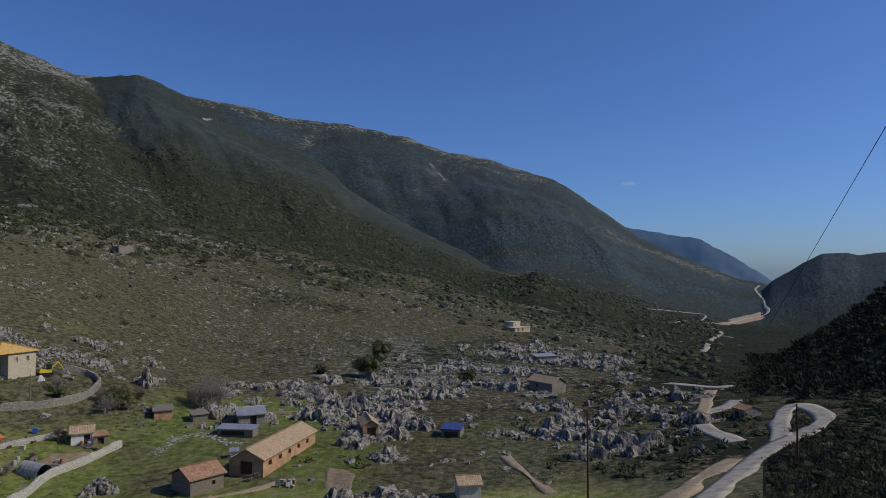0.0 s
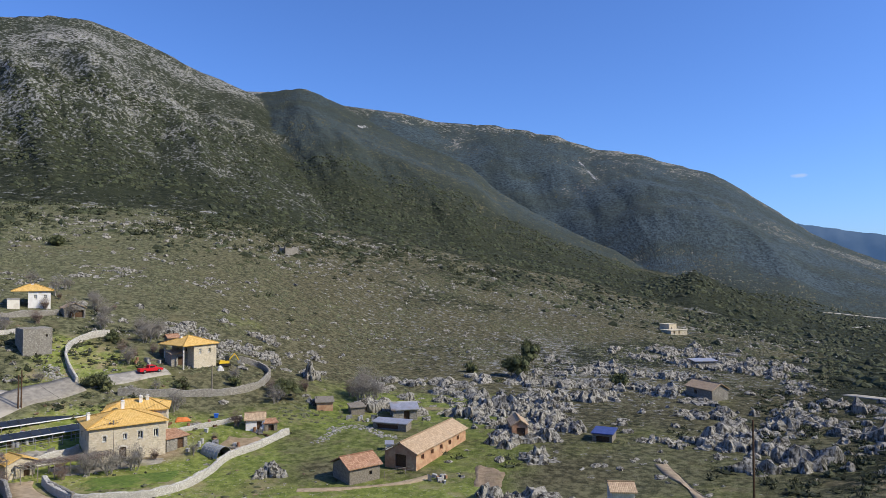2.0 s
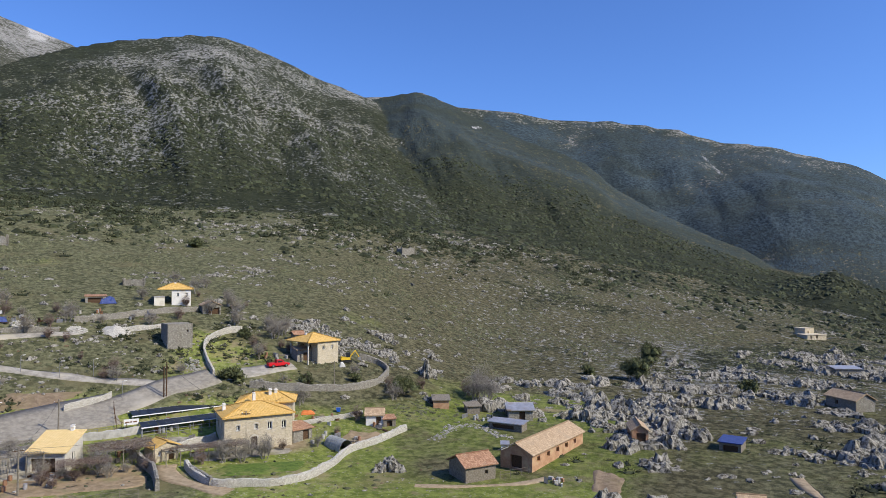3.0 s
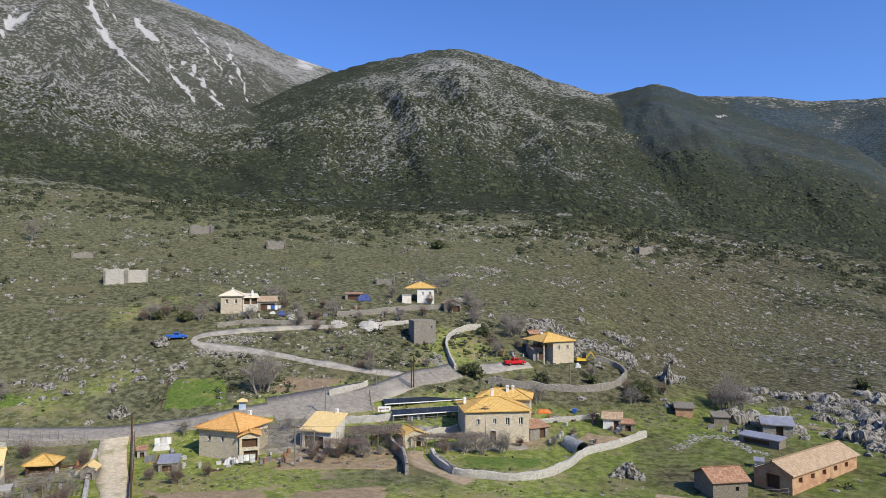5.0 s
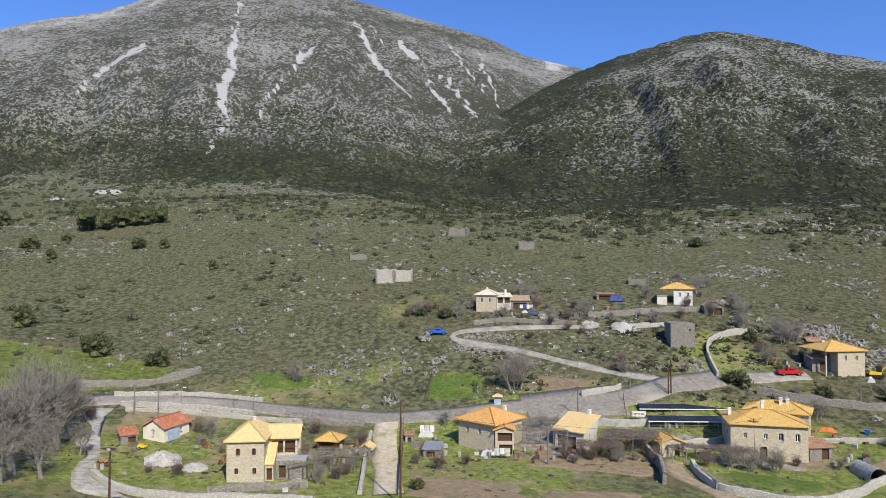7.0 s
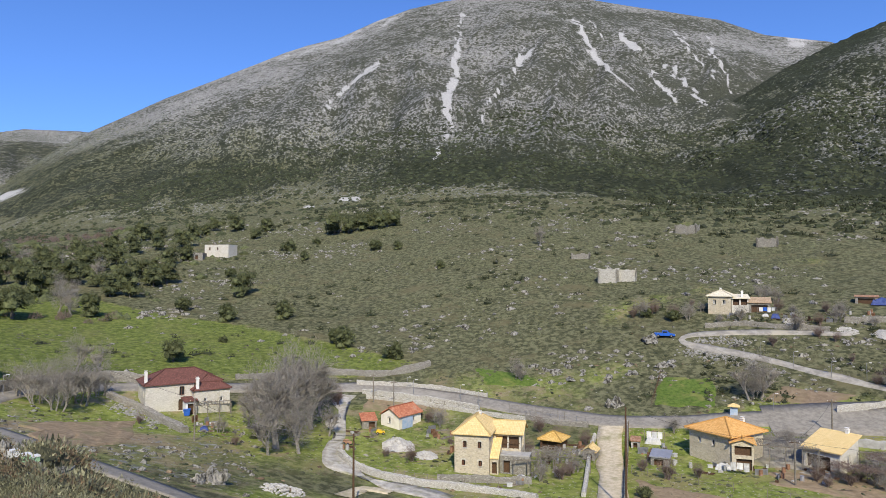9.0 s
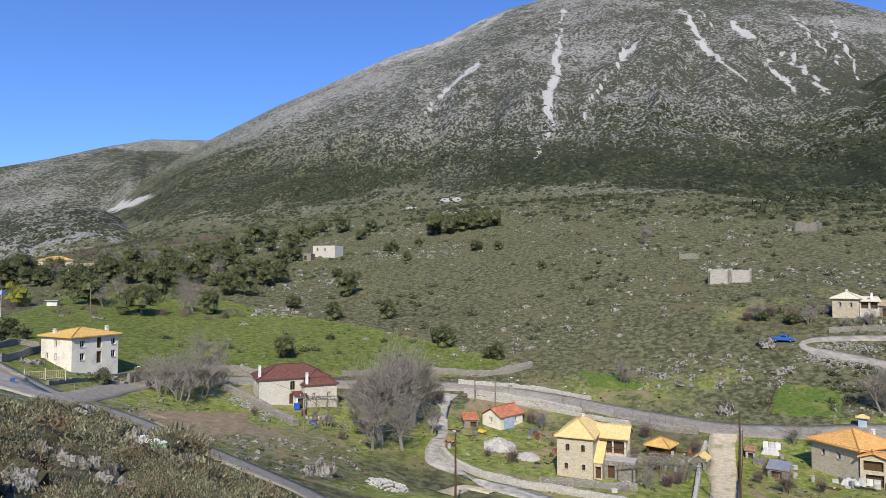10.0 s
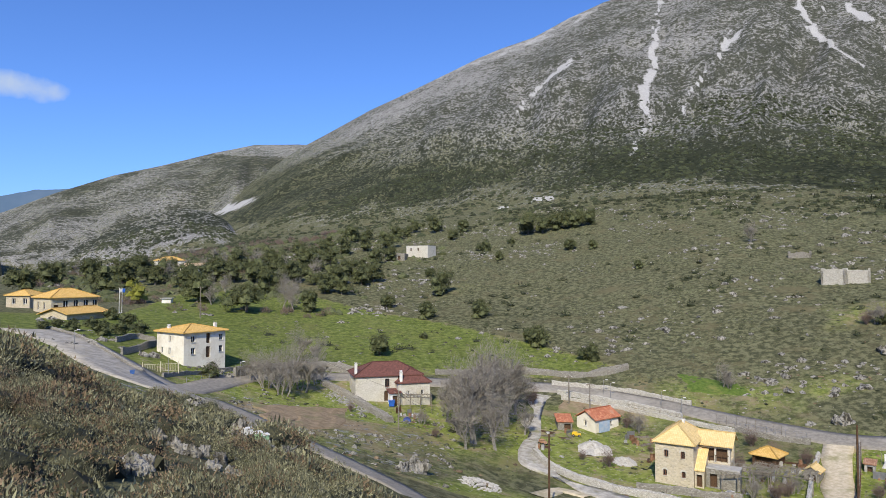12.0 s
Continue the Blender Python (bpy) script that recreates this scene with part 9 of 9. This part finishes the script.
def beehive(q, material):
    p = spot(*q)
    thing = tagged(new("beehive"), "small painted wooden beehive among grey shrubs", "beehive", "beehives")
    thing.matrix_world = pose(p.x, p.y, p.z, 0, 0, q[0] + 20)
    for x in (-0.22, 0.22):
        for y in (-0.2, 0.2):
            part("leg", boxed((x - 0.03, x + 0.03, y - 0.03, y + 0.03, -0.2, 0.42)), WOOD_GREY, thing)
    part("box", boxed((-0.27, 0.27, -0.25, 0.25, 0.4, 0.82)), material, thing)
    part("lid", boxed((-0.31, 0.31, -0.29, 0.29, 0.82, 0.92)), WHITE_PAINT, thing)


for q, m in zip(HIVES, (WHITE_PAINT, GREEN_PAINT, GREEN_PAINT)):
    beehive(q, m)


def shrine(q):
    """A blue-grey bin and hay heap, built as a blue box under a straw-coloured tiled cap."""
    p = spot(*q)
    thing = tagged(new("roadside_shrine"), "blue-grey bin with a straw-coloured hay heap, built as a capped box", "shrine")
    thing.matrix_world = pose(p.x, p.y, p.z, 0, 0, q[0])
    part("pedestal", boxed((-0.65, 0.65, -0.5, 0.5, -0.3, 1.5)), BLUE_PLASTER, thing)
    bm, _ = roof_mesh(1.6, 1.3, 1.5, 0.5, 0.25, "hip", 0.1)
    part("cap", bm, TILE_STRAW, thing)


shrine((57.85, 136.4))


def arbour(q, turn, w, l, high, label, posts=4, slats=14, mat=None):
    """A low vine arbour: posts, two long beams and thin slats with bare vines."""
    p = spot(*q)
    mat = mat or WOOD_GREY
    thing = tagged(new("arbour"), label, "arbour", "arbours")
    thing.matrix_world = pose(p.x, p.y, p.z, 0, 0, turn)
    for k in range(posts):
        for y in (-l / 2, l / 2):
            x = -w / 2 + w * k / (posts - 1)
            part("post", boxed((x - 0.06, x + 0.06, y - 0.06, y + 0.06, -0.6, high)), mat, thing)
    for y in (-l / 2, l / 2):
        part("beam", boxed((-w / 2 - 0.2, w / 2 + 0.2, y - 0.05, y + 0.05, high, high + 0.12)), mat, thing)
    for k in range(slats):
        x = -w / 2 + w * k / (slats - 1)
        part("slat", boxed((x - 0.035, x + 0.035, -l / 2 - 0.3, l / 2 + 0.3, high + 0.12, high + 0.18)), mat, thing)
    rnd = random.Random(int(w * 10 + l))
    bm = bmesh.new()
    for k in range(int(w * l * 5)):
        a = Vector((rnd.uniform(-w / 2, w / 2), rnd.uniform(-l / 2, l / 2), high + rnd.uniform(0.1, 0.35)))
        tube(bm, a, a + Vector((rnd.uniform(-0.9, 0.9), rnd.uniform(-0.9, 0.9), rnd.uniform(-0.15, 0.25))), 0.03, 0.015, 3)
    vine = part("vine", bm, TWIG, thing, "bare tangled vine canes")
    vine["kind"] = "stuff"


arbour((47.24, 118.6), 58, 9, 6, 2.6, "grey vine arbour over a shady yard", 5, 16)
arbour((54.65, 121.7), 62, 9, 10, 2.6, "wide grey trellis of bare vines beside the house", 5, 26)
arbour((41.04, 117.6), 58, 13, 2.6, 2.0, "low vine trellis below the stone house", 7, 20)
arbour((70.65, 110.0), 62, 8, 5, 2.2, "grey trellis over the stony garden", 4, 12)
arbour((99.29, 131.5), 100, 6, 3, 2.2, "rustic arbour in front of the red-roofed house", 4, 10)
arbour((73.92, 107.0), 78, 4, 5, 2.3, "timber frame over the stony terrace yard", 3, 8)
arbour((72.20, 110.0), 66, 7, 4, 2.0, "low trellis in the walled garden", 4, 8)


def vines(q, across_m, along_m, turn, high, count, seed):
    """A tangle of bare vine shoots lying over a trellis."""
    r = np.random.default_rng(seed)
    p = spot(*q)
    c, n = math.cos(radians(q[0] + turn)), math.sin(radians(q[0] + turn))
    u, v = r.uniform(-across_m / 2, across_m / 2, count), r.uniform(-along_m / 2, along_m / 2, count)
    size = r.uniform(0.5, 1.1, count)
    rows = np.column_stack([r.integers(0, 4, count), p.x + c * u - n * v, p.y + n * u + c * v, np.full(count, p.z + high - 0.1), r.uniform(0, 6.28, count), size, size, size * 0.45])
    tagged(merged("bare_vines", [spray_shape(k + 120, 90, 1.0, 0.3, 0.35, 0.07) for k in range(4)], rows, RED_TWIG), "tangle of leafless brown vines over the trellis", "vines", kind="stuff")


vines((47.24, 118.6), 8.5, 5.6, 0, 2.6, 190, 1)
vines((49.6, 113.5), 7.0, 4.0, 0, 2.3, 90, 2)
vines((41.04, 117.6), 12.0, 2.4, 0, 2.0, 120, 3)


def tarp(q, turn, w, l, high, material, label, category="tarpaulin"):
    """A sheet slung over something low, sagging between its corners."""
    p = spot(*q)
    n = 8
    s, t = np.meshgrid(np.linspace(-0.5, 0.5, n), np.linspace(-0.5, 0.5, n), indexing="ij")
    z = high * (1 - 3.2 * np.maximum(np.abs(s), np.abs(t)) ** 2) + 0.9 * high * (fractal(s * 5 + p.x, t * 5, 2, 5) - 0.5)
    z = np.where((np.abs(s) > 0.49) | (np.abs(t) > 0.49), -0.1, z)
    i, j = np.meshgrid(np.arange(n - 1), np.arange(n - 1), indexing="ij")
    faces = np.stack([i * n + j, (i + 1) * n + j, (i + 1) * n + j + 1, i * n + j + 1], -1).reshape(-1, 4)
    ob = tagged(from_arrays("tarpaulin", np.stack([s * w, t * l, z], -1).reshape(-1, 3), faces, material, False), label, category)
    ob.matrix_world = pose(p.x, p.y, p.z, 0, 0, turn)


tarp((48.16, 192.1), 50, 4, 3, 1.6, DULL_BLUE, "blue tarpaulin over a heap by the upper yard")
tarp((63.81, 123.5), 60, 2.8, 1.2, 0.9, CANVAS, "pale sheet draped over a garden heap")
tarp((33.19, 135.7), 40, 2.8, 1.5, 0.6, ORANGE_CLOTH, "orange-red sheet over building material in the yard")
tarp((55.57, 180.2), 60, 1.6, 1.0, 0.5, CANVAS, "white sacks and sheeting by the upper house")
tarp((54.86, 179.0), 60, 2.0, 1.4, 0.9, DULL_BLUE, "blue sheeting by the upper house")
tarp((58.65, 114.0), 60, 2.6, 1.0, 0.9, CANVAS, "pale sheeting hung below the veranda")
tarp((99.29, 125.7), 100, 2.4, 1.2, 0.5, CANVAS, "grey sheeting over garden goods")
tarp((52.31, 119.2), 60, 2.2, 1.0, 0.5, CANVAS, "white sheeting under the veranda roof")
tarp((30.42, 158.3), 40, 1.4, 1.2, 0.9, CANVAS, "pale sheet beside the parked excavator")
tarp((74.38, 103.4), 70, 1.6, 1.0, 0.6, CANVAS, "pale sheets in the terrace yard")
tarp((99.99, 122.4), 100, 1.5, 1.5, 0.6, DULL_BLUE, "blue plastic sheet on the ground")

# low clutter of yards: crates, boards, barrels, sheets of tin
CRATE_RND = random.Random(3)
RUST = surface("rusty_sheet", (0.2, 0.1, 0.055), (0.36, 0.22, 0.14), 2.0, 0.8, 0.2, (0.3, 0.28, 0.26), 0.6)


def yard_piece(kind, material, x, y, turn):
    """One crate, stack of boards, barrel or leaning sheet lying in a yard."""
    r = CRATE_RND
    if kind == "crate":
        sx, sy, sz = r.uniform(0.25, 0.8), r.uniform(0.2, 0.5), r.uniform(0.15, 0.6)
        bm = boxed((-sx / 2, sx / 2, -sy / 2, sy / 2, -0.1, sz), (-sx / 2 - 0.03, sx / 2 + 0.03, -sy / 2 - 0.03, sy / 2 + 0.03, sz, sz + 0.04))
        label, category = "weathered crate lying in a yard", "crate"
    elif kind == "board_stack":
        long = r.uniform(1.2, 3.2)
        bm = boxed(*[(-long / 2 + r.uniform(-0.2, 0.2), long / 2 + r.uniform(-0.2, 0.2), -0.35 + 0.18 * k, -0.2 + 0.18 * k, -0.05 + 0.06 * j, 0.0 + 0.06 * j) for k in range(4) for j in range(r.randint(1, 4))])
        label, category = "loose stack of weathered boards on the ground", "boards"
    elif kind == "barrel":
        bm = bmesh.new()
        tube(bm, (0, 0, -0.05), (0, 0, 0.3), 0.27, 0.3, 10)
        tube(bm, (0, 0, 0.3), (0, 0, 0.8), 0.3, 0.27, 10)
        tube(bm, (0, 0, 0.8), (0, 0, 0.83), 0.29, 0.29, 10)
        label, category = "old metal barrel standing in a yard", "barrel"
    else:
        w, h = r.uniform(0.8, 2.0), r.uniform(0.6, 1.2)
        bm = bmesh.new()
        n = 8
        rows = [[bm.verts.new((-w / 2 + w * k / n, (0.35 if z else 0) + 0.03 * (k % 2), z)) for k in range(n + 1)] for z in (-0.05, h)]
        for k in range(n):
            bm.faces.new([rows[0][k], rows[0][k + 1], rows[1][k + 1], rows[1][k]])
        bmesh.ops.solidify(bm, geom=bm.faces[:], thickness=0.02)
        label, category = "leaning ribbed sheet of old metal", "sheet"
    ob = tagged(part(kind, bm, material), label, category, "yard clutter")
    ob.matrix_world = pose(x, y, ground_at(x, y), 0, 0, turn)


KINDS = (("crate", (WOOD_GREY, CANVAS, WOOD_DARK, CONCRETE, BRICK)), ("board_stack", (WOOD_GREY, WOOD_DARK, WOOD_GREY)), ("barrel", (RUST, CONCRETE, TIN, RUST)), ("metal_sheet", (TIN, RUST, TIN)))
for q, w in (((57.01, 115.6), 6), ((52.32, 115.6), 8), ((50.46, 117.2), 7), ((62.64, 116.4), 5), ((87.40, 125.5), 5), ((89.28, 117.5), 3), ((33.59, 132.5), 5), ((31.66, 133.4), 4), ((54.15, 178.2), 6), ((52.27, 177.6), 6), ((27.30, 130.6), 3), ((74.83, 100.6), 4), ((81.29, 126.4), 5), ((69.99, 119.0), 4), ((99.99, 126.3), 4), ((35.90, 159.0), 5), ((44.07, 130.8), 5), ((12.62, 102.8), 3),
             ((48.0, 121.5), 7), ((54.5, 113.5), 6), ((59.5, 112.5), 5), ((72.5, 106.0), 5), ((71.5, 114.0), 6), ((75.5, 112.5), 5), ((31.8, 124.0), 5), ((30.0, 124.5), 5), ((57.8, 178.5), 6), ((49.0, 182.0), 6), ((46.0, 181.0), 6), ((19.0, 139.0), 5), ((63.5, 119.0), 6), ((42.0, 123.0), 5), ((79.0, 118.0), 7)):
    centre = spot(*q)
    for k in range(9):
        kind, materials = CRATE_RND.choice(KINDS)
        yard_piece(kind, CRATE_RND.choice(materials), centre.x + CRATE_RND.uniform(-w / 2, w / 2), centre.y + CRATE_RND.uniform(-w / 2, w / 2), CRATE_RND.uniform(0, 180))


def flagpoles(q):
    p = spot(*q)
    for k, dx in enumerate((-0.6, 0.6)):
        thing = tagged(new("flagpole"), "white flagpole in front of the school", "flagpole", "flagpoles")
        thing.matrix_world = pose(p.x + dx, p.y, p.z, 0, 0, q[0])
        bm = bmesh.new()
        tube(bm, (0, 0, -0.5), (0, 0, 6.8), 0.09, 0.06, 6)
        part("shaft", bm, WHITE_PAINT, thing)
        part("cloth", boxed((0.05, 0.7, -0.02, 0.02, 5.6, 6.6)), CANVAS if k else CAR_BLUE, thing)


flagpoles((122.29, 196.4))


def laundry(q, turn, label, cloths):
    """A washing line between two posts, hung with cloths."""
    p = spot(*q)
    thing = tagged(new("washing_line"), label, "washing line")
    thing.matrix_world = pose(p.x, p.y, p.z, 0, 0, turn)
    long = 0.9 * len(cloths) + 0.6
    for x in (-long / 2, long / 2):
        part("post", boxed((x - 0.03, x + 0.03, -0.03, 0.03, -0.5, 1.9)), WOOD_GREY, thing)
    bm = bmesh.new()
    tube(bm, (-long / 2, 0, 1.8), (long / 2, 0, 1.8), 0.012, sides=4)
    part("line", bm, STEEL, thing)
    for k, (material, drop) in enumerate(cloths):
        x0 = -long / 2 + 0.35 + 0.9 * k
        s, t = np.meshgrid(np.linspace(0, 1, 7), np.linspace(0, 1, 6), indexing="ij")
        y = 0.09 * np.sin(s * 7 + k) * t + 0.02
        verts = np.stack([x0 + 0.8 * s, y, 1.8 - drop * t], -1).reshape(-1, 3)
        i, j = np.meshgrid(np.arange(6), np.arange(5), indexing="ij")
        cloth = from_arrays("cloth", verts, np.stack([i * 6 + j, (i + 1) * 6 + j, (i + 1) * 6 + j + 1, i * 6 + j + 1], -1).reshape(-1, 4), material)
        cloth.parent = thing


laundry((57.48, 111.9), 60, "washing line with pale cloths below the balcony", ((CANVAS, 1.2), (WHITE_PAINT, 1.0), (CANVAS, 1.3)))
laundry((63.71, 123.9), 60, "white sheets drying in the garden", ((WHITE_PAINT, 1.4), (CANVAS, 1.3), (WHITE_PAINT, 1.2)))
laundry((55.42, 181.0), 58, "washing line of white and blue cloths by the upper house", ((WHITE_PAINT, 1.0), (CAR_BLUE, 0.9), (WHITE_PAINT, 1.1), (CANVAS, 0.8)))
